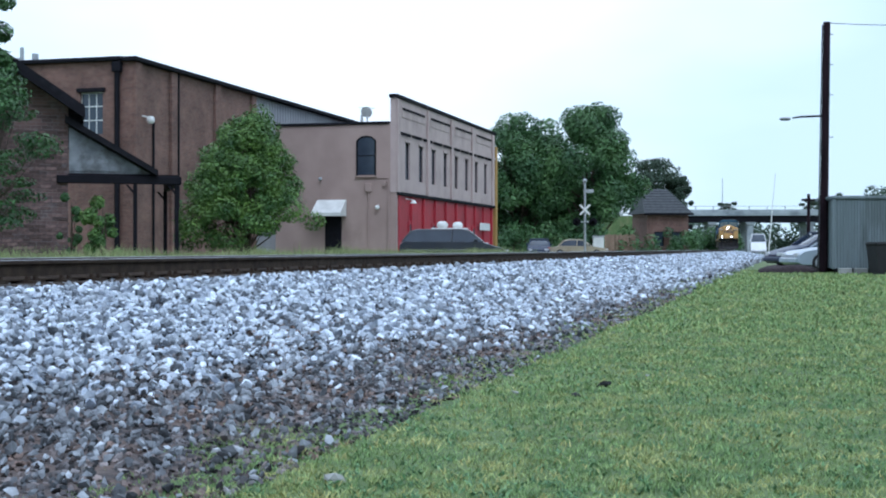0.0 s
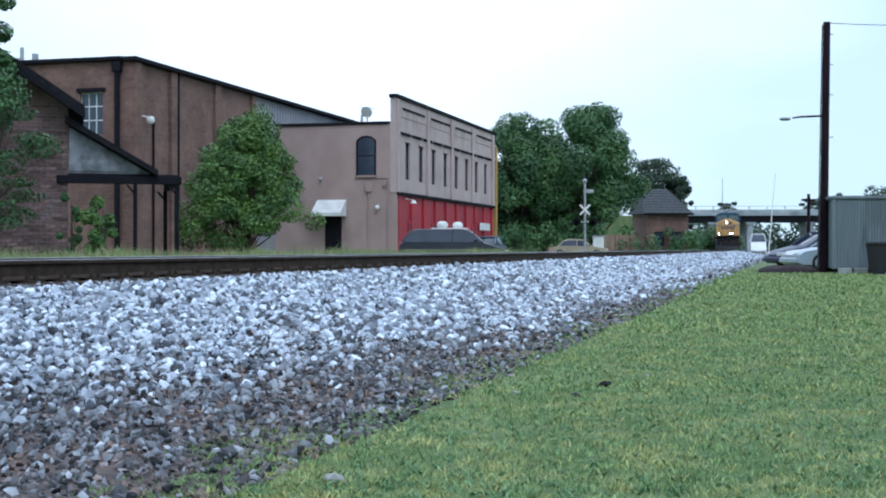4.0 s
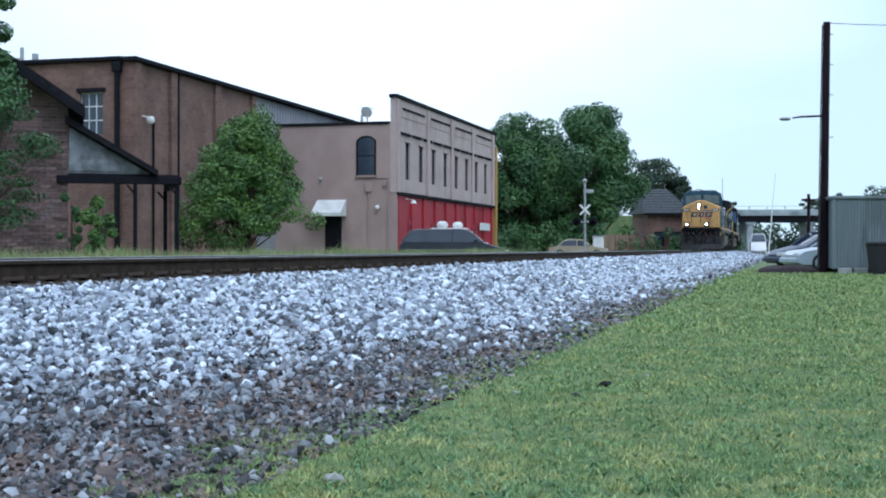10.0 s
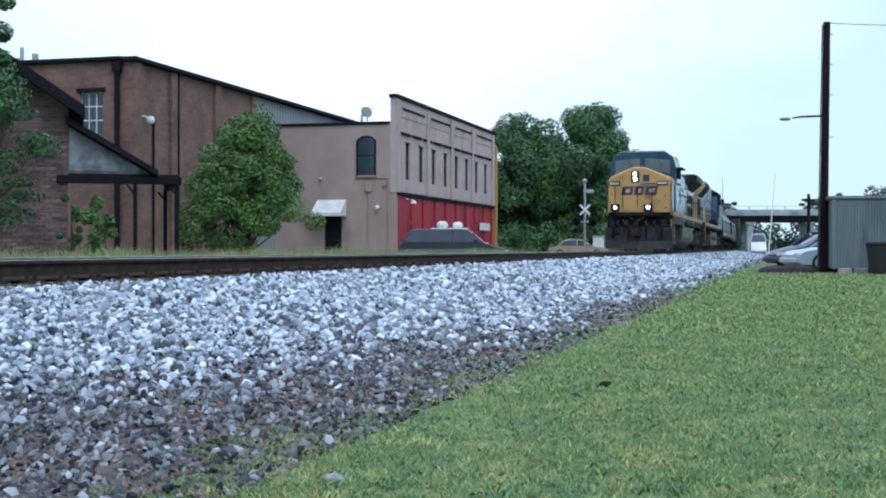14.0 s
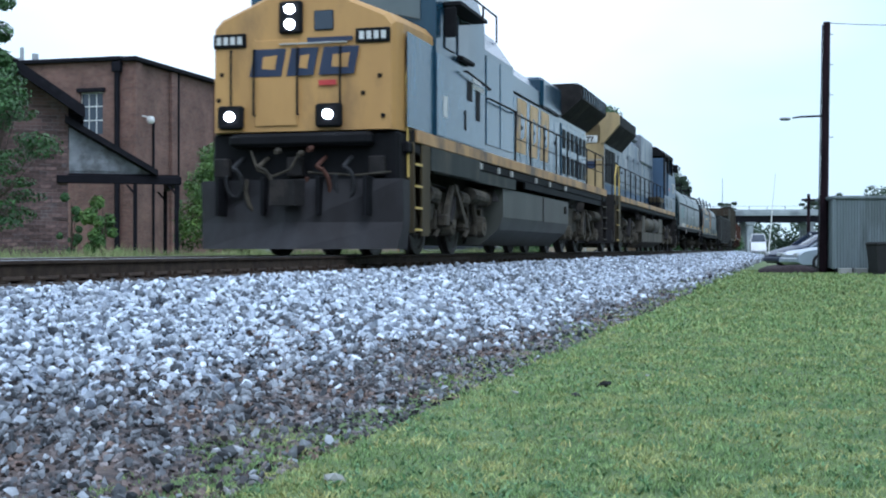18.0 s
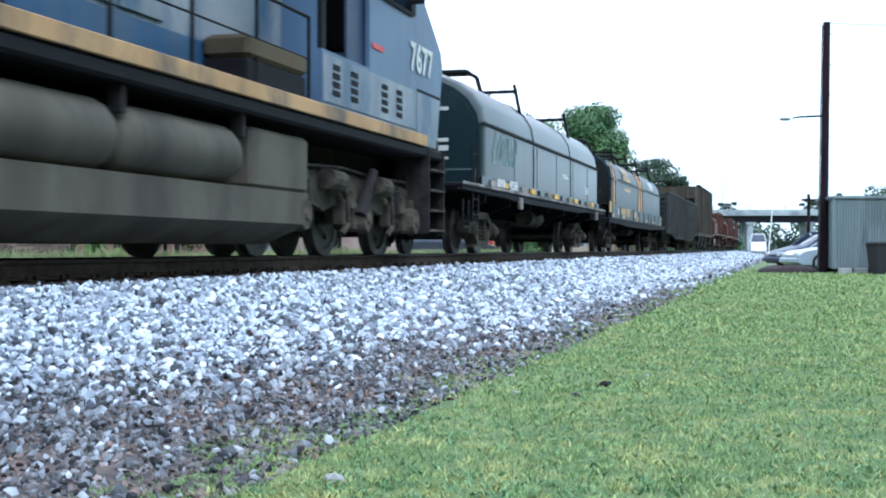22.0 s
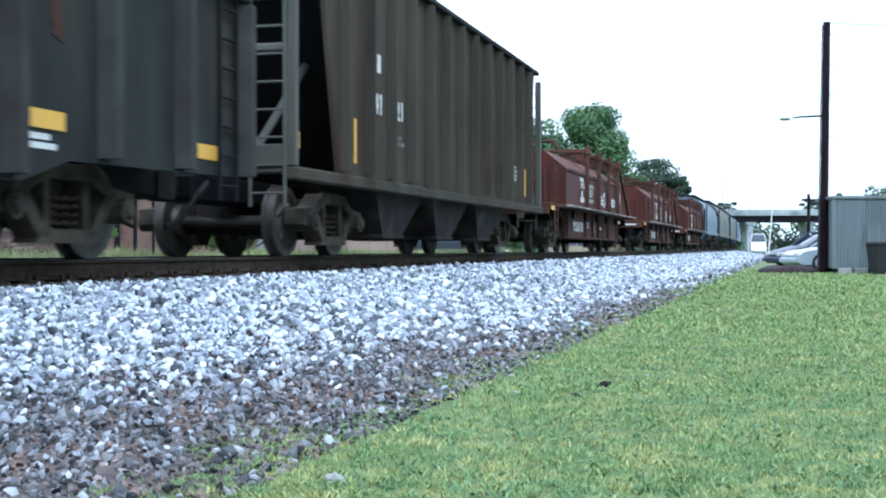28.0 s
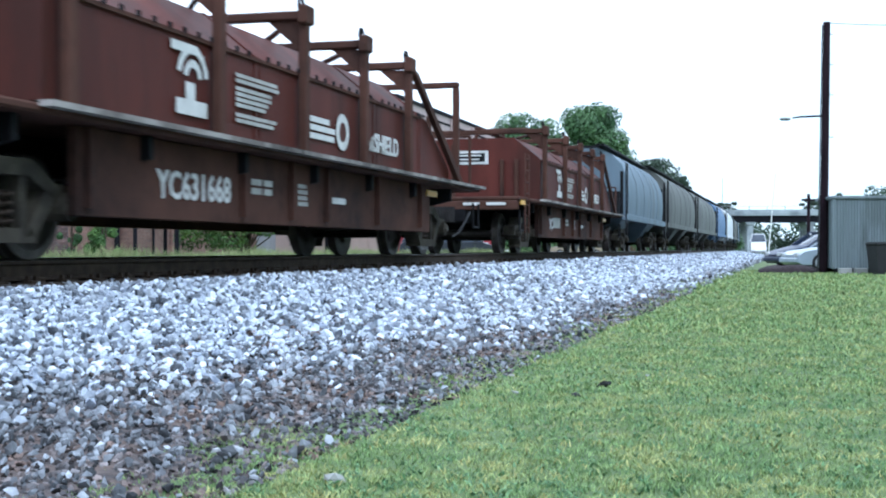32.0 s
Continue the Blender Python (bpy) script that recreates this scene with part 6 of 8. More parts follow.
    part("chain", Shape().path([(X(-0.3), 0.75, 1.6), (X(-0.4), 0.6, 1.3), (X(-0.42), 0.35, 1.2), (X(-0.4), 0.1, 1.3), (X(-0.3), 0.0, 1.55)], 0.02), "truck_dust", root)
    for y in (-1.15, 0.1, 1.25):
        part("pilot_box", Shape().block(X(-0.24), y - 0.12, 1.2, X(-0.1), y + 0.12, 1.5, 0.02), "grime", root)
    part("cut_lever", Shape().path([(X(-0.3), -1.4, 1.25), (X(-0.4), -0.9, 1.2), (X(-0.45), -0.2, 1.25)], 0.018), "truck_dust", root)
    for y in (-W, W - 0.55):
        corner_steps(root, X(0.35), X(1.25), y, 1.74, "olive_grime", "grab_yellow", 4, 0.45)
    for y in (-1.42, 1.42):
        part("corner_handrail", Shape().path([(X(0.3), y * 1.04, 1.2), (X(0.2), y * 1.04, 2.7), (X(0.35), y * 1.02, 3.0)], 0.022), "grab_yellow", root)
    # cab
    def cab_ring(x, k=1.0, top=5.04):
        return [(x, -1.55, 1.95), (x, 1.55, 1.95), (x, 1.55, 4.3), (x, 1.42 * k, 4.74), (x, 1.0 * k, top), (x, -1.0 * k, top), (x, -1.42 * k, 4.74), (x, -1.55, 4.3)]
    cab = part("cab", Shape().rings([cab_ring(X(1.602), 1, 4.97), cab_ring(X(1.75)), cab_ring(X(5.0))]), "loco_blue", root)
    for y0, y1 in ((0.12, 1.3), (-1.3, -0.12)):
        part("windshield", Shape().prism([(y0, 4.13 if abs(y0) < 1 else 3.85), (y1, 4.13 if abs(y1) < 1 else 3.85), (y1, 4.66 if abs(y1) < 1 else 4.56), (y0, 4.66 if abs(y0) < 1 else 4.56)], "x", X(1.56), X(1.6)), "windshield", cab)
        part("wiper", Shape().path([(X(1.55), (y0 + y1) / 2, 4.64), (X(1.55), (y0 + y1) / 2 - 0.2, 4.2)], 0.012), "black_steel", cab)
    part("cab_flank", Shape().box(X(1.62), -1.562, 1.97, X(4.98), -1.552, 3.3), "loco_grey", cab, "grey cab flank")
    for u0, u1 in ((2.1, 2.75), (2.95, 3.7)):
        part("side_window", Shape().block(X(u0), -1.575, 3.45, X(u1), -1.551, 4.12, 0.03), "window_glass", cab)
    part("side_mirror", Shape().block(X(1.95), -1.78, 3.6, X(2.03), -1.58, 4.1, 0.02), "black_steel", cab)
    part("window_shade", Shape().prism([(X(2.0), 4.14), (X(3.9), 4.14), (X(3.9), 4.2), (X(2.0), 4.2)], "y", -1.85, -1.56), "black_steel", cab)
    part("armrest", Shape().block(X(2.9), -1.66, 3.36, X(3.8), -1.56, 3.44, 0.02), "black_steel", cab)
    part("roof_antenna", Shape().cyl((X(3.0), 0.2, 5.04), (X(3.0), 0.2, 5.14), 0.16, 0.1).path([(X(2.2), 0.5, 5.04), (X(2.2), 0.5, 5.14), (X(2.2), 0.2, 5.14)], 0.02), "black_steel", cab)
    # equipment cabinet, full width
    eq = part("equipment_cabinet", Shape().rings([[(x, -1.5, 1.95), (x, 1.5, 1.95), (x, 1.5, 3.9), (x, 1.1, 4.5), (x, -1.1, 4.5), (x, -1.5, 3.9)] for x in (X(5.003), X(7.8))]), "loco_blue", root)
    part("flank_panel", Shape().block(X(5.3), -1.52, 2.1, X(6.4), -1.502, 3.8, 0.006), "loco_grey", eq, "grey cabinet panel")
    part("flank_panel", Shape().block(X(6.5), -1.52, 2.1, X(7.7), -1.502, 3.8, 0.006), "loco_grey", eq)
    for u, z, w, h in ((3.6, 2.75, 0.35, 0.35), (4.25, 2.45, 0.3, 0.55), (3.4, 2.2, 0.12, 0.35)):
        part("louvre", Shape().block(X(u), -1.572, z, X(u) + w, -1.564, z + h, 0.01), "black_steel", cab)
    part("grab_rail", Shape().path([(X(3.2), -1.6, 3.2), (X(3.2), -1.66, 3.2), (X(5.0), -1.66, 3.1), (X(5.0), -1.6, 3.1)], 0.02), "black_steel", cab)
    part("grab_rail", Shape().path([(X(5.2), -1.53, 2.95), (X(5.2), -1.6, 2.95), (X(7.7), -1.6, 2.95), (X(7.7), -1.53, 2.95)], 0.02), "black_steel", eq)
    bars("stencil", root, X(4.0), X(4.9), 3.12, 0.08, 2, "stencil_white", -1.564)
    part("warning_plate", Shape().box(X(2.0), -1.57, 2.3, X(2.25), -1.563, 2.65), "stencil_white", cab)
    for k in range(3):
        part("roof_box", Shape().block(X(5.1 + k * 0.9), -0.9, 4.5, X(5.8 + k * 0.9), 0.9, 4.72, 0.04), "black_steel", eq)
    part("roof_rail", Shape().path([(X(5.2), -1.2, 4.4), (X(5.2), -1.2, 4.95), (X(7.6), -1.2, 4.95), (X(7.6), -1.2, 4.4)], 0.02).path([(X(6.4), -1.2, 4.4), (X(6.4), -1.2, 4.95)], 0.02), "black_steel", eq)
    part("horn", Shape().cyl((X(6.2), -0.5, 4.85), (X(5.7), -0.5, 4.85), 0.04, 0.1, 10), "galvanised", eq)
    # long hood
    hood = part("hood", Shape().rings([[(x, -0.98, 1.95), (x, 0.98, 1.95), (x, 0.98, 4.1), (x, 0.75, 4.4), (x, -0.75, 4.4), (x, -0.98, 4.1)] for x in (X(7.803), X(21.0))]), "loco_blue", root)
    u = 8.0
    for k in range(11):
        w = 0.74
        part("hood_door", Shape().block(X(u), -1.01, 2.1, X(u + w - 0.05), -0.984, 3.6, 0.01), "loco_grey" if 2 < k < 8 else "loco_blue", hood)
        if k % 2 == 0:
            part("latch", Shape().block(X(u) + 0.05, -1.04, 2.9, X(u) + 0.13, -1.012, 3.0, 0.008), "black_steel", hood)
        u += w
    # big emblem on the hood
    for a, b in ((10.5, 11.7), (12.0, 13.1), (13.4, 14.6)):
        part("emblem", Shape().prism([(X(a), 2.35), (X(b) - 0.15, 2.35), (X(b), 3.62), (X(a) + 0.15, 3.62)], "y", -1.022, -1.013), "logo_cream", hood, "faded cream emblem block on the blue hood")
        part("emblem_gap", Shape().prism([(X(a) + 0.4, 2.65), (X(b) - 0.3, 2.75), (X(b) - 0.25, 3.2), (X(a) + 0.45, 3.3)], "y", -1.027, -1.0225), "loco_blue", hood)
    for k in range(6):
        panel = part("hood_door", Shape().block(X(16.55 + k * 0.72), -1.01, 2.05, X(17.24 + k * 0.72), -0.984, 3.6, 0.01), "loco_blue", hood)
        for z in (2.2, 2.92):
            part("grille", Shape().block(X(16.67 + k * 0.72), -1.022, z, X(17.1 + k * 0.72), -1.012, z + 0.52, 0.004), "black_steel", panel)
    rad = part("radiator_wing", Shape().rings([[(x, -1.55, 4.25), (x, -1.0, 3.75), (x, 1.0, 3.75), (x, 1.55, 4.25), (x, 1.55, 4.62), (x, 1.4, 4.68), (x, -1.4, 4.68), (x, -1.55, 4.62)] for x in (X(16.5), X(21.3))]), "grime", root, "sooty radiator housing")
    part("radiator_screen", Shape().box(X(16.7), -1.557, 4.3, X(21.1), -1.552, 4.58), "black_steel", rad)
    for k in range(9):
        part("radiator_slat", Shape().box(X(16.8 + k * 0.48), -1.57, 4.28, X(16.85 + k * 0.48), -1.558, 4.6), "loco_grey", rad)
    part("exhaust_stack", Shape().block(X(12.0), -0.4, 4.4, X(13.2), 0.4, 4.6, 0.04), "black_steel", hood)
    part("dynamic_brake_box", Shape().block(X(13.6), -1.05, 3.7, X(16.3), 1.05, 4.5, 0.08), "loco_blue", root)
    for u, w in ((8.1, 1.2), (9.7, 1.0), (11.0, 0.8)):
        part("roof_hatch", Shape().block(X(u), -0.6, 4.4, X(u + w), 0.6, 4.5, 0.03), "black_steel", hood)
    part("hood_rail", Shape().cyl((X(8.0), -1.0, 3.72), (X(16.0), -1.0, 3.72), 0.018, n=6), "black_steel", hood)
    # railing along the walkway
    handrails(root, [X(8.0 + k * 1.62) for k in range(9)], -1.5, 1.93, 2.95)
    handrails(root, [X(8.0 + k * 1.62) for k in range(9)], 1.5, 1.93, 2.95)
    for y in (-W, W - 0.55):
        corner_steps(root, X(20.5), X(21.4), y, 1.74)
    part("end_handrail", Shape().path([(X(21.4), -1.45, 1.9), (X(21.4), -1.45, 2.9), (X(21.4), -0.5, 2.9), (X(21.4), -0.5, 1.9)], 0.02), "edge_white", root)
    # fuel tank
    tank = part("fuel_tank", Shape().rings([[(x, -1.0, 0.18), (x, 1.0, 0.18), (x, 1.36, 0.5), (x, 1.46, 0.75), (x, 1.46, 1.33), (x, -1.46, 1.33), (x, -1.46, 0.75), (x, -1.36, 0.5)] for x in (X(7.0), X(14.85))]), "tank_grime", root, "dusty grey fuel tank", smooth=20)
    part("tank_seam", Shape().box(X(11.3), -1.475, 0.75, X(11.36), -1.462, 1.32), "grime", tank)
    part("fuel_filler", Shape().cyl((X(14.3), -1.5, 1.1), (X(14.3), -1.46, 1.1), 0.1), "grime", tank)
    for u in (15.5, 15.9):
        part("air_reservoir", Shape().cyl((X(u), -1.2, 1.4), (X(u) + 0.9, -1.2, 1.4), 0.2, n=14), "grime", root)
    part("bell", Shape().cyl((X(6.6), -1.3, 1.05), (X(6.6), -1.3, 1.3), 0.17, 0.08, 12), "grime", root)
    coupler(root, X(21.5), 1)
    loco_truck(root, X(3.2), 3.2)
    loco_truck(root, X(17.9), 17.9)
    return root


def build_second_loco():
    """Older road diesel running cab last."""
    u0, u1 = 23.6, 46.5
    L = u1 - u0
    o = (u0 + u1) / 2
    root = thing("second_locomotive", "worn grey and blue diesel locomotive with a tan hood end", "locomotive")
    CONSIST.append((root, o, 14.4))
    X = lambda u: u - o
    W = 1.55
    part("platform", Shape().block(X(u0), -W + 0.02, 1.56, X(u1), W - 0.02, 1.72, 0.03), "black_steel", root)
    for y in (-1, 1):
        part("side_stripe", Shape().block(X(u0 + 1.3), min(y * (W - 0.03), y * (W + 0.01)), 1.722, X(u1 - 1.1), max(y * (W - 0.03), y * (W + 0.01)), 1.9, 0.01), "stripe_gold", root, "worn gold side stripe")
        corner_steps(root, X(u0 + 0.1), X(u0 + 1.2), y * W if y < 0 else W - 0.55, 1.9, "olive_grime", "grab_yellow", 3, 0.5)
        corner_steps(root, X(u1 - 1.0), X(u1 - 0.05), y * W if y < 0 else W - 0.55, 1.7, "grime", "truck_dust")
        part("corner_handrail", Shape().path([(X(u0 + 0.15), y * 1.5, 0.9), (X(u0 + 0.15), y * 1.5, 2.5), (X(u0 + 0.5), y * 1.5, 2.9)], 0.025), "grab_yellow", root)
        part("corner_handrail", Shape().path([(X(u0 + 1.15), y * 1.5, 0.9), (X(u0 + 1.15), y * 1.5, 2.5), (X(u0 + 0.9), y * 1.5, 2.9)], 0.025), "grab_yellow", root)
    part("walkway", Shape().box(X(u0 + 0.3), -W + 0.04, 1.722, X(u1 - 0.3), W - 0.04, 1.89), "grime", root)
    part("underframe", Shape().box(X(u0 + 0.5), -0.7, 1.1, X(u1 - 0.5), 0.7, 1.556), "grime", root)
    part("pilot", Shape().block(X(u0 - 0.1), -1.5, 0.3, X(u0 + 0.08), 1.5, 1.9, 0.03), "grime", root, "grimy olive-brown end plate")
    part("end_plow", Shape().prism([(-1.45, 0.3), (1.45, 0.3), (1.45, 0.72), (-1.45, 0.72)], "x", X(u0 - 0.22), X(u0 - 0.102)), "plow_steel", root)
    part("pilot", Shape().block(X(u1 - 0.04), -1.45, 0.3, X(u1 + 0.08), 1.45, 1.7, 0.03), "grime", root)
    hood = part("hood", Shape().rings([[(x, -0.98, 1.9), (x, 0.98, 1.9), (x, 0.98, 4.3), (x, 0.75, 4.62), (x, -0.75, 4.62), (x, -0.98, 4.3)] for x in (X(u0 + 1.5), X(40.84))]), "hood_grey", root)
    end = part("hood_end", Shape().rings([[(x, -0.98 * k, 1.9), (x, 0.98 * k, 1.9), (x, 0.98 * k, 4.3), (x, 0.75 * k, 4.62), (x, -0.75 * k, 4.62), (x, -0.98 * k, 4.3)] for x, k in ((X(u0 + 1.2), 0.9), (X(u0 + 1.3), 1.0), (X(u0 + 1.497), 1.0))]), "loco_tan", root, "grimy tan hood end")
    ex = X(u0 + 1.2)
    nb = part("number_board", Shape().block(ex - 0.04, -0.8, 3.72, ex - 0.002, -0.15, 3.97, 0.015), "stencil_white", end)
    writing("numeral", "7677", 0.24, "black_steel", nb, at(ex - 0.045, -0.2, 3.76) @ NOSE)
    part("emblem", Shape().box(ex - 0.012, -0.7, 2.85, ex - 0.004, -0.1, 3.1), "logo_blue", end, "dark blue emblem block")
    part("end_door", Shape().block(ex - 0.03, 0.1, 1.95, ex - 0.002, 0.7, 3.4, 0.01), "loco_tan", end)
    part("headlight", Shape().cyl((ex - 0.08, 0.0, 4.0), (ex - 0.0, 0.0, 4.0), 0.1, n=14), "window_glass", end)
    part("end_railing", Shape().path([(X(u0 + 0.2), -1.4, 1.9), (X(u0 + 0.2), -1.4, 2.9), (X(u0 + 0.2), -0.5, 2.9), (X(u0 + 0.2), -0.5, 1.9)], 0.022).path([(X(u0 + 0.2), 1.4, 1.9), (X(u0 + 0.2), 1.4, 2.9), (X(u0 + 0.2), 0.5, 2.9), (X(u0 + 0.2), 0.5, 1.9)], 0.022), "black_steel", root)
    for y in (-0.99, 0.982):
        part("blue_band", Shape().box(X(u0 + 1.6), y, 1.92, X(40.1), y + 0.008, 2.35), "band_blue", hood, "blue band along the hood's foot")
    u = u0 + 1.7
    for k in range(14):
        w = 0.94 if k > 4 else 0.8
        key = "black_steel" if k < 4 else "hood_grey"
        part("hood_door", Shape().block(X(u), -1.015, 2.4, X(u + w - 0.06), -0.984, 3.55 - 0.3 * (k % 4 == 3), 0.01), key, hood)
        if k > 3:
            part("door_latch", Shape().block(X(u) + 0.05, -1.045, 2.9, X(u) + 0.13, -1.017, 3.0, 0.01), "black_steel", hood)
        u += w
    for a, b in ((31.2, 32.6), (33.0, 34.3), (34.7, 36.0)):
        part("emblem", Shape().prism([(X(a) + 0.2, 2.5), (X(b) - 0.3, 2.5), (X(b), 2.8), (X(b), 3.5), (X(b) - 0.2, 3.75), (X(a) + 0.25, 3.75), (X(a), 3.45), (X(a), 2.75)], "y", -1.025, -1.016), "emblem_faded", hood, "faded blue emblem block on the grey hood")
        part("emblem_gap", Shape().prism([(X(a) + 0.4, 2.75), (X(b) - 0.3, 2.8), (X(b) - 0.25, 3.15), (X(a) + 0.45, 3.25)], "y", -1.03, -1.0255), "hood_grey", hood)
    rad = part("radiator_wing", Shape().rings([[(x, -1.5, 4.32), (x, -1.0, 3.72), (x, 1.0, 3.72), (x, 1.5, 4.32), (x, 1.5, 4.66), (x, 1.35, 4.74), (x, -1.35, 4.74), (x, -1.5, 4.66)] for x in (X(u0 + 1.45), X(u0 + 6.0))]), "grime", root, "dark radiator housing")
    part("radiator_cap", Shape().rings([[(x, -1.5, 4.32), (x, -1.0, 3.72), (x, 1.0, 3.72), (x, 1.5, 4.32), (x, 1.5, 4.66), (x, 1.35, 4.74), (x, -1.35, 4.74), (x, -1.5, 4.66)] for x in (X(u0 + 1.2), X(u0 + 1.447))]), "loco_tan", rad, "tan radiator front")
    part("radiator_screen", Shape().box(X(u0 + 1.5), -1.507, 4.36, X(u0 + 5.8), -1.502, 4.62), "black_steel", rad)
    part("roof_duct", Shape().block(X(31.0), -0.95, 4.55, X(35.2), 0.95, 4.72, 0.06), "hood_grey", hood)
    part("dynamic_brake_box", Shape().block(X(35.4), -1.06, 3.75, X(40.0), 1.06, 4.92, 0.06), "hood_grey", root, "grey dynamic brake housing")
    handrails(root, [X(u0 + 1.3 + k * 1.55) for k in range(11)], -1.5, 1.89, 2.9)
    handrails(root, [X(u0 + 1.3 + k * 1.55) for k in range(11)], 1.5, 1.89, 2.9)
    # cab and short nose at the trailing end
    c0, c1 = 40.85, 44.95
    cab = part("cab", Shape().box(X(c0), -1.5, 1.9, X(c1), -1.44, 2.6).box(X(42.7), -1.5, 2.6, X(c1), -1.44, 3.7).box(X(c0), 1.44, 1.9, X(c1), 1.5, 3.7).box(X(c0), -1.438, 1.9, X(c0) + 0.06, 1.438, 4.3).box(X(c1) - 0.06, -1.438, 1.9, X(c1), 1.438, 3.7), "cab_blue", root, "faded blue cab")
    for u, w in ((c0, 0.14), (42.58, 0.24), (44.72, 0.23)):
        for y in (-1.5, 1.44):
            part("cab_post", Shape().box(X(u), y, 2.602 if u < 42 and y < 0 else 3.702, X(u) + w, y + 0.06, 4.5), "black_steel", cab)
    part("cab_roof", Shape().rings([[(x, -1.52, 4.4), (x, 1.52, 4.4), (x, 1.52, 4.55), (x, 1.1, 4.82), (x, -1.1, 4.82), (x, -1.52, 4.55)] for x in (X(c0 - 0.05), X(c1 + 0.02))]), "black_steel", cab, "dark cab roof")
    part("cab_flank", Shape().box(X(c0) + 0.01, -1.512, 1.95, X(c1) - 0.02, -1.503, 2.55), "hood_grey", cab, "pale grey cab sill")
    part("cab_door", Shape().block(X(42.0), -1.42, 1.95, X(42.68), -1.38, 4.2, 0.01), "logo_blue", cab, "dark cab door standing open")
    part("cab_bulkhead", Shape().box(X(41.3), -1.3, 1.95, X(41.36), 1.3, 4.35), "black_steel", cab)
    part("warning_plate", Shape().box(X(42.8), -1.512, 2.9, X(43.3), -1.503, 2.98), "sign_red", cab, "small red plate")
    part("seat_back", Shape().block(X(43.6), -1.0, 3.0, X(43.75), -0.5, 4.0, 0.05), "black_steel", cab)
    part("window_rail", Shape().box(X(42.82), -1.53, 3.66, X(44.72), -1.501, 3.72), "black_steel", cab)
    part("side_mirror", Shape().block(X(44.4), -1.78, 3.8, X(44.46), -1.55, 4.2, 0.02), "black_steel", cab)
    out = [(X(c1 + 0.004), 1.72), (X(46.1), 1.72), (X(46.5), 3.2), (X(46.42), 3.47), (X(c1 + 0.004), 4.46)]
    nose = part("nose", Shape().rings([[(x, y, z - e) for x, z in out] for y, e in ((1.5, 0.12), (1.38, 0.0), (-1.38, 0.0), (-1.5, 0.12))]), "cab_blue", root, "faded blue wide nose with a grey foot")
    part("nose_foot", Shape().prism([(X(c1 + 0.02), 1.74), (X(46.05), 1.74), (X(46.28), 2.55), (X(c1 + 0.02), 2.55)], "y", -1.511, -1.502), "hood_grey", nose, "grey lower nose flank")
    part("end_windshield", Shape().prism([(X(46.3), 3.56), (X(45.1), 4.38), (X(45.12), 4.42), (X(46.32), 3.6)], "y", -1.2, 1.2), "window_glass", nose)
    part("nose_seam", Shape().box(X(45.0), -1.512, 2.56, X(46.3), -1.502, 2.6), "black_steel", nose)
    writing("numeral", "7677", 0.62, "stencil_white", nose, at(X(44.6), -1.515, 2.85) @ FACE)
    for u in (41.2, 41.9, 43.2, 43.9):
        for i in range(4):
            part("louvre", Shape().box(X(u), -1.522, 2.05 + i * 0.11, X(u) + 0.26, -1.513, 2.12 + i * 0.11), "black_steel", cab)
    battery = part("battery_box", Shape().block(X(38.6), -1.5, 1.9, X(40.3), -1.0, 2.16, 0.02), "black_steel", root)
    part("lid", Shape().block(X(38.58), -1.52, 2.162, X(40.32), -0.99, 2.42, 0.05), "olive_grime", battery, "olive lid")
    # air reservoirs and fuel tank
    for a, b in ((33.95, 35.75), (36.35, 38.35)):
        part("air_reservoir", Shape().cyl((X(a), -1.2, 1.1), (X(b), -1.2, 1.1), 0.33, n=18).ball((X(a), -1.2, 1.1), 0.33, 18, 8).ball((X(b), -1.2, 1.1), 0.33, 18, 8), "dust_grey", root, "dusty air reservoir", smooth=40)
    tank = part("fuel_tank", Shape().rings([[(x - k, -1.0, 0.16), (x - k, 1.0, 0.16), (x, 1.42, 0.4), (x, 1.42, 0.78), (x, -1.42, 0.78), (x, -1.42, 0.4)] for x, k in ((X(32.3), -0.3), (X(40.6), 0.3))]), "dust_grey", root, "dusty grey fuel tank")
    part("tank_end", Shape().prism([(X(32.2), 0.782), (X(33.5), 0.782), (X(33.5), 1.42), (X(32.75), 1.42)], "y", -1.42, 1.42), "dust_grey", tank)
    part("tank_end", Shape().block(X(38.9), -1.42, 0.782, X(40.6), 1.42, 1.45, 0.04), "dust_grey", tank)
    for k in range(4):
        x = X(30.2 + k * 0.5)
        part("pipe_loop", Shape().path([(x, -1.4, 1.55), (x + 0.1, -1.42, 1.3), (x + 0.28, -1.42, 1.22), (x + 0.42, -1.42, 1.32), (x + 0.5, -1.4, 1.55)], 0.025), "grime", root)
    for u in (33.6, 36.05, 38.6):
        part("tank_hanger", Shape().block(X(u), -1.45, 1.3, X(u) + 0.08, -1.3, 1.556, 0.01), "grime", root)
    loco_truck(root, X(28.45), 28.45, "old")
    loco_truck(root, X(42.9), 42.9, "old")
    coupler(root, X(u1), 1)
    coupler(root, X(u0) - 0.3, -1)
    return root


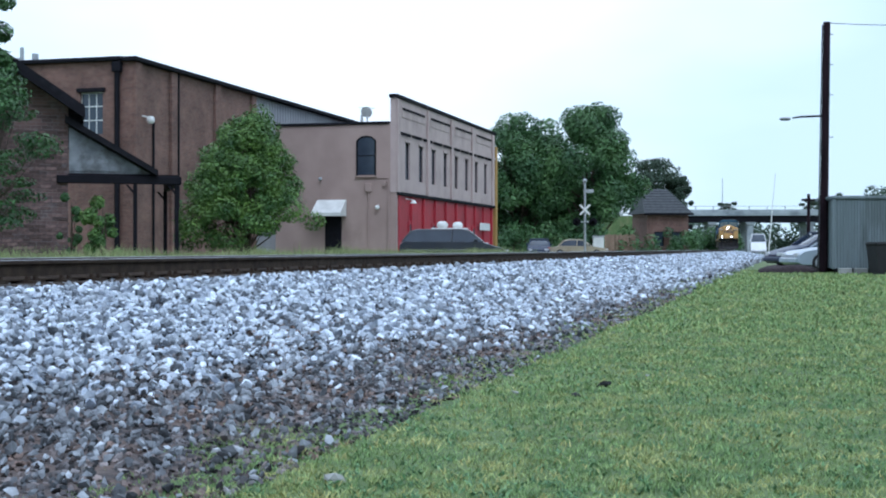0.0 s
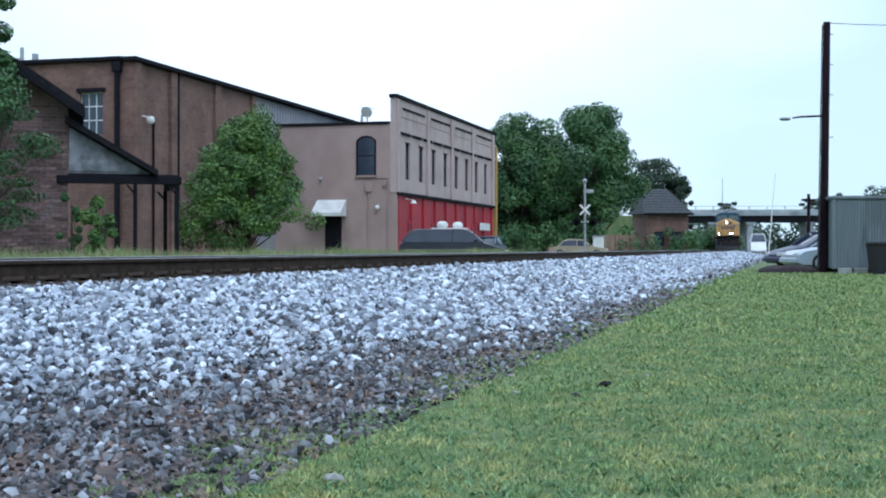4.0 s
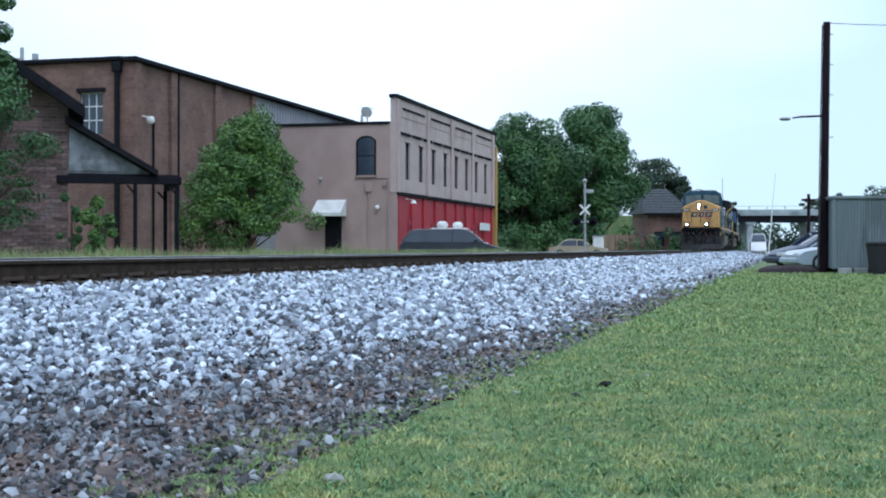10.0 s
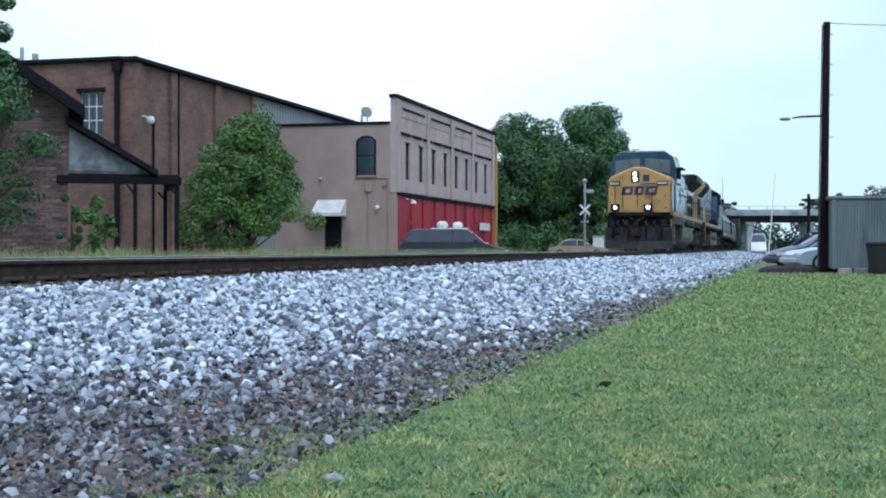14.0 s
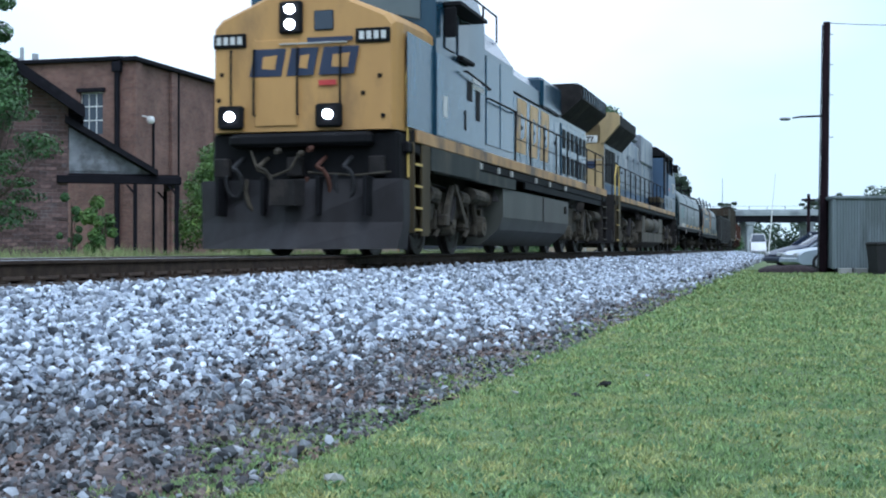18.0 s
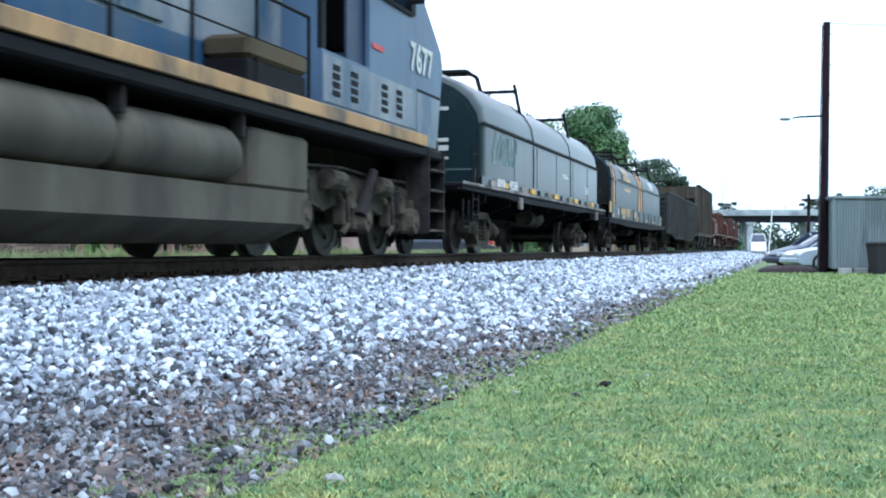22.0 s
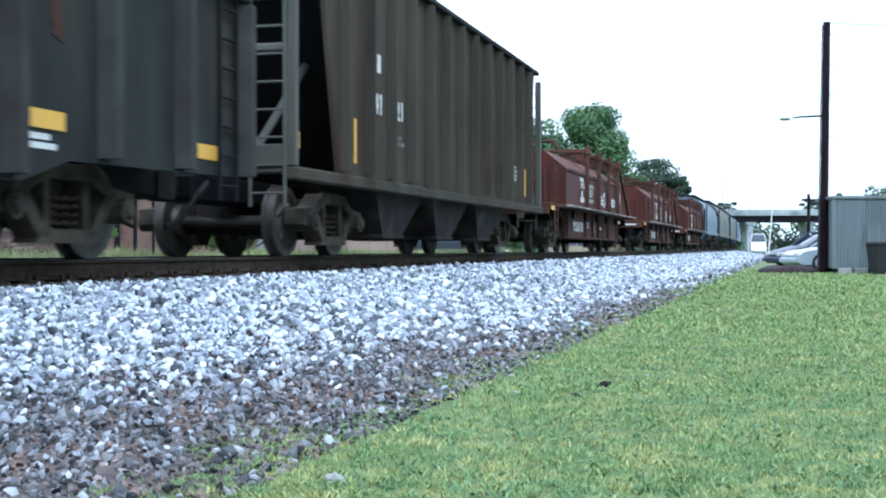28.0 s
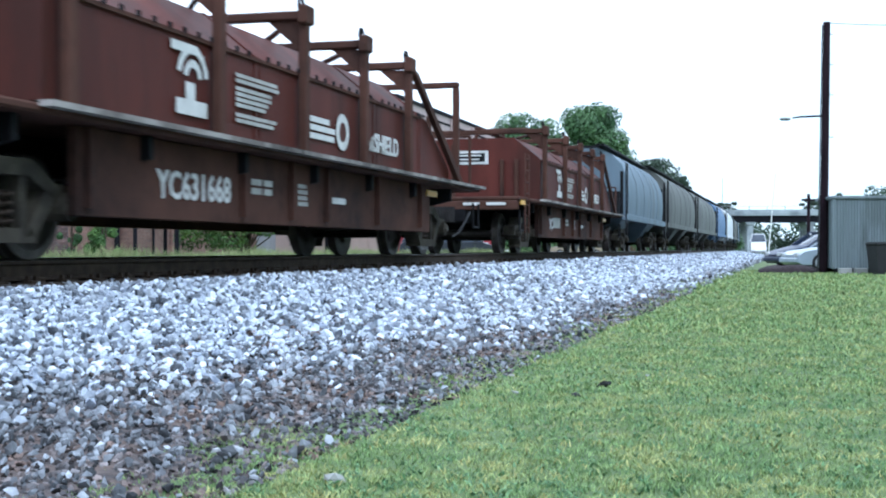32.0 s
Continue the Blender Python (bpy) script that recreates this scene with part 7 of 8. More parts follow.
def coil_hood_rings(x0, x1, half=1.46, foot=1.5, shoulder=2.5, crown=3.6, n=11, round0=0.0, round1=0.0):
    """Cross-sections of a rounded hood; round0 and round1 draw its ends in."""
    def ring(x, k, d):
        r = [(-half * k, foot), (-half * k, shoulder - d)]
        for i in range(1, n):
            a = math.pi * i / n
            r.append((-half * k * math.cos(a), shoulder - d + (crown - shoulder) * math.sin(a) ** 0.9))
        return [(x, y, z) for y, z in r + [(half * k, shoulder - d), (half * k, foot)]]
    out = [ring(x0, 0.97, round0)] if round0 else [ring(x0, 1, 0)]
    if round0:
        out += [ring(x0 + 0.12, 0.99, round0 * 0.4), ring(x0 + 0.4, 1, 0)]
    if round1:
        out += [ring(x1 - 0.4, 1, 0), ring(x1 - 0.12, 0.99, round1 * 0.4), ring(x1, 0.97, round1)]
    else:
        out.append(ring(x1, 1, 0))
    return out


def lift_frame(car, x, z, key="black_steel", hoop=False):
    """Lifting bracket on a coil hood."""
    sh = Shape()
    if hoop:
        sh.path([(x, -0.6, z - 0.25), (x, -0.45, z + 0.35), (x, -0.2, z + 0.5), (x, 0.2, z + 0.5), (x, 0.45, z + 0.35), (x, 0.6, z - 0.25)], 0.05)
        sh.block(x - 0.25, -0.3, z + 0.42, x + 0.25, 0.3, z + 0.52, 0.03)
    else:
        sh.path([(x, -1.25, z - 0.75), (x, -1.05, z + 0.3)], 0.04).path([(x, 1.25, z - 0.75), (x, 1.05, z + 0.3)], 0.04)
        sh.path([(x, -1.12, z + 0.14), (x, 1.12, z + 0.14)], 0.045).path([(x, -0.4, z - 0.02), (x, -0.55, z + 0.14)], 0.03).path([(x, 0.4, z - 0.02), (x, 0.55, z + 0.14)], 0.03)
    part("lifting_bracket", sh, key, car, "black lifting bracket")


def deck_frame(car, L, key, edge=None, depth=0.5, sill=1.25, lip=0.32, ledge=0.012, inset=0.0, box=0.0, rear=0.0, bare=0.0):
    """Flat underframe: side sills, centre sill, cross bearers, end platforms and steps."""
    h = L / 2
    part("deck", Shape().block(-h, -1.5, sill - 0.08, h - rear, 1.5, sill, 0.02), key, car)
    for y in (-1, 1):
        if box:
            # deep box sill between the trucks
            part("side_sill", Shape().block(-box, y * (1.44 - inset) - 0.05, sill - depth, box, y * (1.44 - inset) + 0.05, sill - 0.09, 0.01), key, car)
        else:
            part("side_sill", Shape().prism([(-h, sill - 0.081), (-h, sill - lip), (-h * 0.62, sill - lip - 0.02), (-h * 0.45, sill - depth), (h * 0.45, sill - depth), (h * 0.62, sill - lip - 0.02), (h, sill - lip), (h, sill - 0.081)], "y", y * (1.44 - inset) - 0.05, y * (1.44 - inset) + 0.05), key, car)
        if edge:
            part("deck_edge", Shape().box(bare - h, min(y * 1.493, y * (1.505 + ledge)), sill - 0.03, h - rear, max(y * 1.493, y * (1.505 + ledge)), sill + 0.02), edge, car)
        for x in (-h + 0.25, h - rear - 0.25):
            part("sill_step", Shape().path([(x - 0.2, y * 1.48, sill - 0.3), (x - 0.2, y * 1.48, 0.5), (x + 0.2, y * 1.48, 0.5), (x + 0.2, y * 1.48, sill - 0.3)], 0.02), "black_steel", car)
    part("centre_sill", Shape().block(-h, -0.35, 0.68, h, 0.35, sill - 0.085, 0.03), "black_steel", car)
    n = 8
    for i in range(1, n):
        x = -h + L * i / n
        part("cross_bearer", Shape().prism([(-1.38, sill - 0.09), (1.38, sill - 0.09), (1.38, sill - 0.3), (0.4, 0.7), (-0.4, 0.7), (-1.38, sill - 0.3)], "x", x - 0.04, x + 0.04), "black_steel", car)
    part("brake_reservoir", Shape().cyl((-0.6, -0.9, 0.85), (0.9, -0.9, 0.85), 0.2, n=14), "truck_dust", car)
    part("brake_rod", Shape().path([(-h * 0.6, -0.6, 0.75), (h * 0.6, -0.55, 0.75)], 0.025), "grime", car)
    coupler(car, -h, -1)
    coupler(car, h, 1)


def graffiti(car, x, z, y, key, strokes, r=0.028):
    """Sprayed strokes as flat ribbons on the near side."""
    for st in strokes:
        sh = Shape()
        for (a, b), (c, d) in zip(st, st[1:]):
            v = Vector((c - a, 0, d - b))
            k = Vector((-v.z, 0, v.x)).normalized() * r
            p, q = Vector((x + a, y, z + b)), Vector((x + c, y, z + d))
            sh.add([p - k, q - k, q + k, p + k], [(0, 1, 2, 3)])
        part("spray_stroke", sh, key, car, "pale sprayed graffiti stroke")


def build_green_coil_car():
    u0, u1 = 47.9, 65.8
    o, L = (u0 + u1) / 2, u1 - u0
    X = lambda u: u - o
    root = thing("coil_car", "dark green coil car with a rounded steel hood and graffiti", "freight car", group="coil cars of the train")
    CONSIST.append((root, o, 12.2))
    deck_frame(root, L, "black_steel", "edge_worn_lit", 0.2, 1.3, 0.13)
    part("trough", Shape().block(X(49.6), -1.3, 1.302, X(64.4), 1.3, 1.5, 0.02), "black_steel", root)
    for y in (-1.46, 1.42):
        part("side_wall", Shape().box(X(49.5), y, 1.303, X(64.45), y + 0.04, 1.497), "coil_green", root)
    for k in range(3):
        a = X(49.5) + k * 5.0
        hd = part("hood", Shape().rings(coil_hood_rings(a, a + 4.99, round0=0.16 * (k == 0), round1=0.16 * (k == 2))), "coil_green", root, "dark green rounded hood", smooth=25)
        if k:
            part("hood_rib", Shape().rings(coil_hood_rings(a, a + 0.07, 1.475, 1.5, 2.51, 3.62)), "coil_green", hd)
        part("bolt_flange", Shape().box(a, -1.49, 2.47, a + 4.98, -1.462, 2.52), "black_steel", hd)
        for i in range(16):
            shared("flange_bolt", "bolt", lambda: Shape().box(-0.02, -0.015, -0.02, 0.02, 0.0, 0.02), "black_steel", hd, at(a + 0.2 + i * 0.31, -1.492, 2.52))
    part("hood_end_panel", Shape().rings(coil_hood_rings(X(49.42), X(49.497), 1.36, 1.5, 2.3, 3.35)), "coil_green", root)
    for k in range(15):
        x = X(50.2 + k * 0.98)
        if k % 3 == 1:
            part("reflector", Shape().box(x, -1.5, 1.34, x + 0.5, -1.47, 1.45), "reflector", root)
        else:
            part("stake_pocket", Shape().box(x, -1.5, 1.33, x + 0.45, -1.47, 1.45), ("edge_worn_lit", "rust_orange", "coil_green")[k % 3], root)
    writing("numeral", "495388", 0.27, "stencil_white", root, at(X(51.75), -1.502, 1.33) @ FACE)
    for k in range(3):
        part("reporting_mark", Shape().box(X(50.65 + k * 0.24), -1.506, 1.34, X(50.84 + k * 0.24), -1.5, 1.5), "stencil_white", root)
    bars("stencil", root, X(58.2), X(59.2), 1.98, 0.045, 2, "stencil_white", -1.463, "white stencilled lines")
    bars("stencil", root, X(62.0), X(62.5), 1.8, 0.05, 3, "stencil_white", -1.463)
    for u in (52.4, 54.9, 57.4, 59.9, 62.4):
        part("hood_strap", Shape().box(X(u), -1.468, 1.5, X(u) + 0.05, -1.461, 2.46), "coil_green", root)
    for n, (z, w, h) in enumerate(((2.15, 0.5, 0.07), (1.98, 0.62, 0.1), (1.82, 0.5, 0.04), (2.75, 0.5, 0.07))):
        part("end_stencil", Shape().box(X(49.402), -0.85, z, X(49.414), -0.85 + w, z + h), "edge_white", root)
    for k in range(5):
        st = [(k * 0.62 + 0.3 * math.sin(i * 0.9 + k) + 0.02 * i, 0.45 + 0.36 * math.sin(i * (0.7 + 0.13 * k) + 2 * k)) for i in range(11)]
        graffiti(root, X(50.5), 1.72, -1.466, "spray_pale", [[(a * 0.75, b * 0.85) for a, b in st]], 0.026)
    # end platform with ladders and hand brake
    for y in (-0.35, 0.15, 0.8):
        part("end_grab", Shape().path([(X(48.5), y, 1.3), (X(48.45), y, 2.5), (X(48.8), y, 3.1), (X(49.4), y, 3.1)], 0.03), "grab_yellow", root, "yellow bent grab rail")
    part("brake_wheel", Shape().cyl((X(48.2), 0.2, 2.1), (X(48.25), 0.2, 2.1), 0.28, n=18), "black_steel", root)
    part("end_bulkhead", Shape().block(X(49.2), -1.4, 1.3, X(49.3), 1.4, 1.62, 0.03), "coil_green", root)
    ladder(root, X(49.0), -1.45, 0.6, 2.0, 0.4, "x", "black_steel", 5)
    ladder(root, X(64.9), -1.45, 0.6, 2.0, 0.4, "x", "black_steel", 5)
    part("jack_pad", Shape().block(X(52.6), -1.55, 0.95, X(52.9), -1.49, 1.2, 0.01), "edge_worn_lit", root)
    part("jack_pad", Shape().block(X(63.6), -1.55, 0.95, X(63.9), -1.49, 1.2, 0.01), "edge_worn_lit", root)
    lift_frame(root, X(53.4), 3.55, hoop=True)
    lift_frame(root, X(54.4), 3.55)
    lift_frame(root, X(60.9), 3.55)
    for x, u in ((-5.8, o - 5.8), (6.0, o + 6.0)):
        freight_truck(root, x, u)


def build_blue_coil_car():
    u0, u1 = 66.8, 85.2
    o, L = (u0 + u1) / 2, u1 - u0
    X = lambda u: u - o
    root = thing("coil_car", "dark blue coil car with orange bands round its hood", "freight car", group="coil cars of the train")
    CONSIST.append((root, o, 13.2))
    deck_frame(root, L, "black_steel", None, 0.22, 1.12, 0.15)
    for y in (-1, 1):
        part("side_wall", Shape().block(X(67.5), y * 1.42 - 0.06, 1.122, X(84.0), y * 1.42 + 0.06, 1.55, 0.02), "coil_blue", root)
    part("floor_trough", Shape().block(X(67.6), -1.3, 1.122, X(84.0), 1.3, 1.5, 0.02), "black_steel", root)
    cuts = [67.6, 67.95, 68.55, 75.1, 75.85, 76.6, 83.6]
    keys = ["coil_blue", "coil_orange", "coil_blue", "coil_orange", "coil_orange", "coil_blue"]
    for a, b, k in zip(cuts, cuts[1:], keys):
        hd = part("hood", Shape().rings(coil_hood_rings(X(a), X(b) - 0.012, 1.45, 1.56, 2.45, 3.4, round1=0.16 * (b > 83))), k, root, "orange hood band" if k == "coil_orange" else "dark blue rounded hood", smooth=25)
        part("bolt_flange", Shape().box(X(a), -1.48, 2.4, X(b) - 0.02, -1.452, 2.45), k, hd)
        part("hood_seam", Shape().rings(coil_hood_rings(X(b) - 0.05, X(b) - 0.016, 1.465, 1.56, 2.46, 3.42)), "black_steel", hd) if b < 83 else None
        for i in range(int((b - a) / 0.33)):
            shared("flange_bolt", "bolt", lambda: Shape(), "black_steel", hd, at(X(a) + 0.15 + i * 0.33, -1.482, 2.45))
    part("hood_end_panel", Shape().rings(coil_hood_rings(X(67.5), X(67.597), 1.4, 1.56, 2.42, 3.34)), "black_steel", root, "black hood end")
    # plain cream emblem shapes and stencils
    def decal(name, a, b, z0, z1, key, off, label=""):
        """A flat shape that follows the hood's shoulder."""
        def lean(z):
            q = min(1.0, max(0.0, (z - 2.45) / 0.95)) ** (1 / 0.9)
            return -1.45 * math.sqrt(1 - q * q) - off
        zs = [z0 + (z1 - z0) * i / 4 for i in range(5)]
        v = [p for z in zs for p in ((X(a), lean(z), z), (X(b), lean(z), z))]
        part(name, Shape().add(v, [(i * 2, i * 2 + 1, i * 2 + 3, i * 2 + 2) for i in range(4)]), key, root, label)
    for a, b in ((70.5, 71.1), (71.2, 71.8), (71.9, 72.6)):
        decal("emblem", a, b, 2.5, 2.95, "logo_cream", 0.018, "faded cream emblem block")
        decal("emblem_gap", a + 0.2, b - 0.14, 2.62, 2.82, "coil_blue", 0.022)
    decal("slogan_bar", 70.8, 72.6, 2.14, 2.25, "logo_cream", 0.008)
    for a, b in ((79.0, 79.5), (79.7, 80.4)):
        decal("emblem", a, b, 2.56, 2.86, "stencil_white", 0.018)
    for k in range(4):
        part("reporting_mark", Shape().box(X(69.85 + k * 0.3), -1.488, 1.3, X(70.05 + k * 0.3), -1.482, 1.5), "logo_cream", root)
    writing("numeral", "198015", 0.40, "logo_cream", root, at(X(71.2), -1.487, 1.25) @ FACE)
    bars("stencil", root, X(73.6), X(74.4), 1.42, 0.05, 3, "logo_cream", -1.482)
    for u in (67.7, 70.35, 74.5, 77.6, 80.4, 82.9):
        part("reflector", Shape().box(X(u), -1.486, 1.16, X(u) + 0.36, -1.481, 1.27), "reflector", root)
    for u in (69.6, 73.25, 75.0, 76.7, 78.3, 79.3, 80.8, 82.3):
        part("side_post", Shape().block(X(u), -1.5, 1.13, X(u) + 0.08, -1.482, 1.53, 0.008), "coil_blue", root)
    bars("stencil", root, X(68.9), X(69.3), 1.42, 0.05, 3, "stencil_white", -1.482)
    part("placard", Shape().box(X(67.1), -1.47, 1.3, X(67.45), -1.45, 1.65), "reflector", root, "orange placard")
    ladder(root, X(67.2), -1.45, 0.5, 2.2, 0.4, "x", "black_steel", 6)
    ladder(root, X(84.6), -1.45, 0.5, 2.0, 0.4, "x", "black_steel", 6)
    part("brake_wheel", Shape().cyl((X(67.0), 0.4, 2.0), (X(67.05), 0.4, 2.0), 0.28, n=18), "black_steel", root)
    lift_frame(root, X(69.6), 3.36, hoop=True)
    lift_frame(root, X(70.4), 3.36)
    lift_frame(root, X(74.2), 3.36)
    lift_frame(root, X(76.9), 3.36, hoop=True)
    lift_frame(root, X(77.6), 3.36)
    lift_frame(root, X(81.9), 3.36)
    for x, u in ((-6.6, o - 6.6), (6.6, o + 6.6)):
        freight_truck(root, x, u)


def ribbed_side(car, L, y, z0, z1, n, key, belly=None, wide=0.09, deep=0.11):
    """Outside posts pressed on a car's side."""
    for i in range(n + 1):
        x = -L / 2 + 0.08 + (L - 0.16) * i / n
        s = -1 if y < 0 else 1
        low = z0 - (belly(x) if belly else 0)
        part("rib", Shape().prism([(x - wide, y), (x + wide, y), (x + wide * 0.55, y + s * deep), (x - wide * 0.55, y + s * deep)], "z", low + 0.04, z1 - 0.03), key, car)


def build_gondola():
    u0, u1 = 86.8, 105.1
    o, L = (u0 + u1) / 2, u1 - u0
    X = lambda u: u - o
    h = L / 2
    root = thing("gondola_car", "dark rusty high-sided gondola car", "freight car")
    CONSIST.append((root, o, 12.6))
    belly = lambda x: 0.22 if abs(x) > h - 3.6 else min(0.42, 0.22 + (h - 3.6 - abs(x)) * 0.4)
    top = 2.72
    for y in (-1, 1):
        out = [(-h, 0.86), (-h + 3.4, 0.82), (-h + 4.1, 0.62), (h - 4.1, 0.62), (h - 3.4, 0.82), (h, 0.86), (h, top), (-h, top)]
        part("side", Shape().prism(out, "y", y * 1.42 - 0.03, y * 1.42 + 0.03), "gondola_black", root)
        ribbed_side(root, L, y * 1.45, 1.05, top, 13, "gondola_rib_lit", belly, wide=0.11, deep=0.15)
        part("top_chord", Shape().block(-h, y * 1.46 - 0.1, top, h, y * 1.46 + 0.1, top + 0.1, 0.02), "gondola_black", root)
    for x in (-h, h - 0.06):
        e = part("end", Shape().block(x, -1.388, 1.0, x + 0.06, 1.388, top, 0.01), "gondola_black", root)
        for i in range(7):
            part("end_rib", Shape().block(x - 0.07 if x < 0 else x + 0.06, -1.36, 1.1 + i * 0.23, x if x < 0 else x + 0.13, 1.36, 1.2 + i * 0.23, 0.02), "gondola_black", e)
    part("floor", Shape().box(-h + 0.062, -1.386, 1.0, h - 0.062, 1.386, 1.06), "gondola_black", root)
    part("centre_sill", Shape().block(-h - 0.2, -0.35, 0.68, h + 0.2, 0.35, 0.996, 0.03), "black_steel", root)
    for u in (87.2, 92.5, 98.0, 103.9):
        part("reflector", Shape().box(X(u), -1.462, 1.0 + 0.08 * (u < 90), X(u) + 0.6, -1.452, 1.15 + 0.08 * (u < 90)), "reflector", root)
    part("reflector", Shape().box(X(101.05), -1.463, 1.05, X(101.6), -1.452, 1.2), "reflector", root)
    bars("stencil", root, X(101.1), X(101.5), 0.96, 0.05, 2, "stencil_white", -1.452)
    bars("stencil", root, X(89.6), X(90.6), 1.9, 0.09, 3, "edge_white", -1.452)
    bars("stencil", root, X(95.6), X(96.0), 1.5, 0.1, 3, "edge_white", -1.452)
    rs = random.Random(8)
    for n in range(26):
        u, z, r = rs.uniform(97.5, 102.6), rs.uniform(1.75, 2.6), rs.uniform(0.04, 0.12)
        edge = [(X(u) + r * rs.uniform(0.5, 1.1) * math.cos(a), z + 1.5 * r * rs.uniform(0.5, 1.1) * math.sin(a)) for a in [q * math.pi / 3.5 for q in range(7)]]
        part("rust_patch", Shape().prism(edge, "y", -1.456 - 0.0002 * n, -1.4515), ("rust_orange", "oxide_dull", "edge_worn_lit")[n % 3], root, "flaking rusty patch")
    ladder(root, -h + 0.5, -1.5, 0.6, top, 0.4, "x", "black_steel", 7)
    ladder(root, h - 0.5, -1.5, 0.6, top, 0.4, "x", "black_steel", 7)
    coupler(root, -h - 0.2, -1)
    coupler(root, h + 0.2, 1)
    for x in (-6.3, 6.3):
        freight_truck(root, x, o + x)


def build_hopper():
    u0, u1 = 106.5, 121.8
    o, L = (u0 + u1) / 2, u1 - u0
    X = lambda u: u - o
    h = L / 2
    root = thing("hopper_car", "tall dark brown ribbed open hopper car", "freight car")
    CONSIST.append((root, o, 10.6))
    top, z0 = 4.05, 1.08
    a = h - 1.55
    e = a + 0.75                                # the side sheets reach further at the top
    for y in (-1, 1):
        part("side", Shape().prism([(-a, z0), (a, z0), (e, top), (-e, top)], "y", y * 1.44 - 0.03, y * 1.44 + 0.03), "hopper_brown", root)
        ribbed_side(root, 2 * a, y * 1.47, z0, top, 12, "hopper_rib_lit", wide=0.055, deep=0.13)
        part("top_chord", Shape().block(-e - 0.1, y * 1.47 - 0.1, top, e + 0.1, y * 1.47 + 0.1, top + 0.1, 0.02), "black_steel", root)
        part("side_sill", Shape().block(-h, y * 1.44 - 0.08, z0 - 0.16, h, y * 1.44 + 0.08, z0 - 0.003, 0.02), "hopper_brown", root)
        for x in (-h + 0.06, h - 0.06):
            part("corner_post", Shape().block(x - 0.06, y * 1.42 - 0.06, z0, x + 0.06, y * 1.42 + 0.06, top - 0.05, 0.015), "tank_grime", root)
    for s in (-1, 1):
        part("slope_sheet", Shape().prism([(s * (e - 0.16), 3.4), (s * (a - 2.2), 1.1), (s * (a - 2.2), 1.02), (s * (e - 0.16), 3.3)], "y", -1.408, 1.408), "black_steel", root)
        part("end_wall", Shape().box(min(s * (e - 0.1), s * (e - 0.16)), -1.408, 3.3, max(s * (e - 0.1), s * (e - 0.16)), 1.408, top), "hopper_brown", root)
        part("end_beam", Shape().block(min(s * h, s * (h - 0.14)), -1.35, 2.45, max(s * h, s * (h - 0.14)), 1.35, 2.55, 0.02).block(min(s * h, s * (h - 0.14)), -1.35, 1.0, max(s * h, s * (h - 0.14)), 1.35, 1.35, 0.02), "tank_grime", root)
        for y in (-0.9, 0.9):
            part("end_brace", Shape().cyl((s * (h - 0.1), y, 1.2), (s * (a - 0.4), y, 2.6), 0.05), "tank_grime", root)
        ladder(root, s * (h + 0.02), -1.15, 0.6, 3.9, 0.42, "y", "tank_grime", 10)
        part("end_reflector", Shape().box(X(106.6) if s < 0 else X(120.6), -1.47, 1.3, (X(106.6) if s < 0 else X(120.6)) + 0.06, -1.451, 1.5), "reflector", root)
        part("side_reflector", Shape().box((-a + 0.55 if s < 0 else a - 0.35), -1.482, 1.25, (-a + 0.64 if s < 0 else a - 0.26), -1.472, 1.85), "reflector", root)
    for k in (-3.0, 0.0, 3.0):
        for y in (-1, 1):
            bay = part("hopper_bay", Shape().rings([[(k - 1.35, y * 0.75 - 0.62, 1.05), (k + 1.35, y * 0.75 - 0.62, 1.05), (k + 1.35, y * 0.75 + 0.62, 1.05), (k - 1.35, y * 0.75 + 0.62, 1.05)][::-1], [(k - 0.5, y * 0.72 - 0.5, 0.32), (k + 0.5, y * 0.72 - 0.5, 0.32), (k + 0.5, y * 0.72 + 0.5, 0.32), (k - 0.5, y * 0.72 + 0.5, 0.32)][::-1]]), "grime", root)
            part("gate", Shape().block(k - 0.55, y * 0.72 - 0.52, 0.26, k + 0.55, y * 0.72 + 0.52, 0.318, 0.01), "grime", bay)
    part("centre_sill", Shape().block(-h - 0.2, -0.3, 0.68, h + 0.2, 0.3, 1.0, 0.03), "black_steel", root)
    for k in range(4):
        part("coal_load", Shape().ball((-4.6 + k * 3.1, 0, 3.3), 1.38, 12, 6, 0.35), "grime", root)
    writing("numeral", "541", 0.40, "stencil_white", root, at(X(109.26), -1.476, 2.02) @ FACE)
    writing("numeral", "121", 0.40, "stencil_white", root, at(X(110.28), -1.476, 2.02) @ FACE)
    bars("reporting_mark", root, X(109.6), X(109.8), 2.6, 0.26, 1, "stencil_white", -1.472)
    bars("reporting_mark", root, X(110.4), X(110.58), 2.6, 0.22, 1, "edge_white", -1.472)
    bars("stencil", root, X(110.3), X(110.9), 1.72, 0.06, 2, "edge_worn_lit", -1.472)
    bars("stencil", root, X(118.8), X(119.1), 1.8, 0.06, 4, "edge_white", -1.472)
    part("jack_pad", Shape().block(X(119.0), -1.6, 0.75, X(119.2), -1.5, 0.9, 0.01), "truck_dust", root)
    coupler(root, -h - 0.1, -1)
    coupler(root, h + 0.1, 1)
    for x in (-5.3, 5.3):
        freight_truck(root, x, o + x)


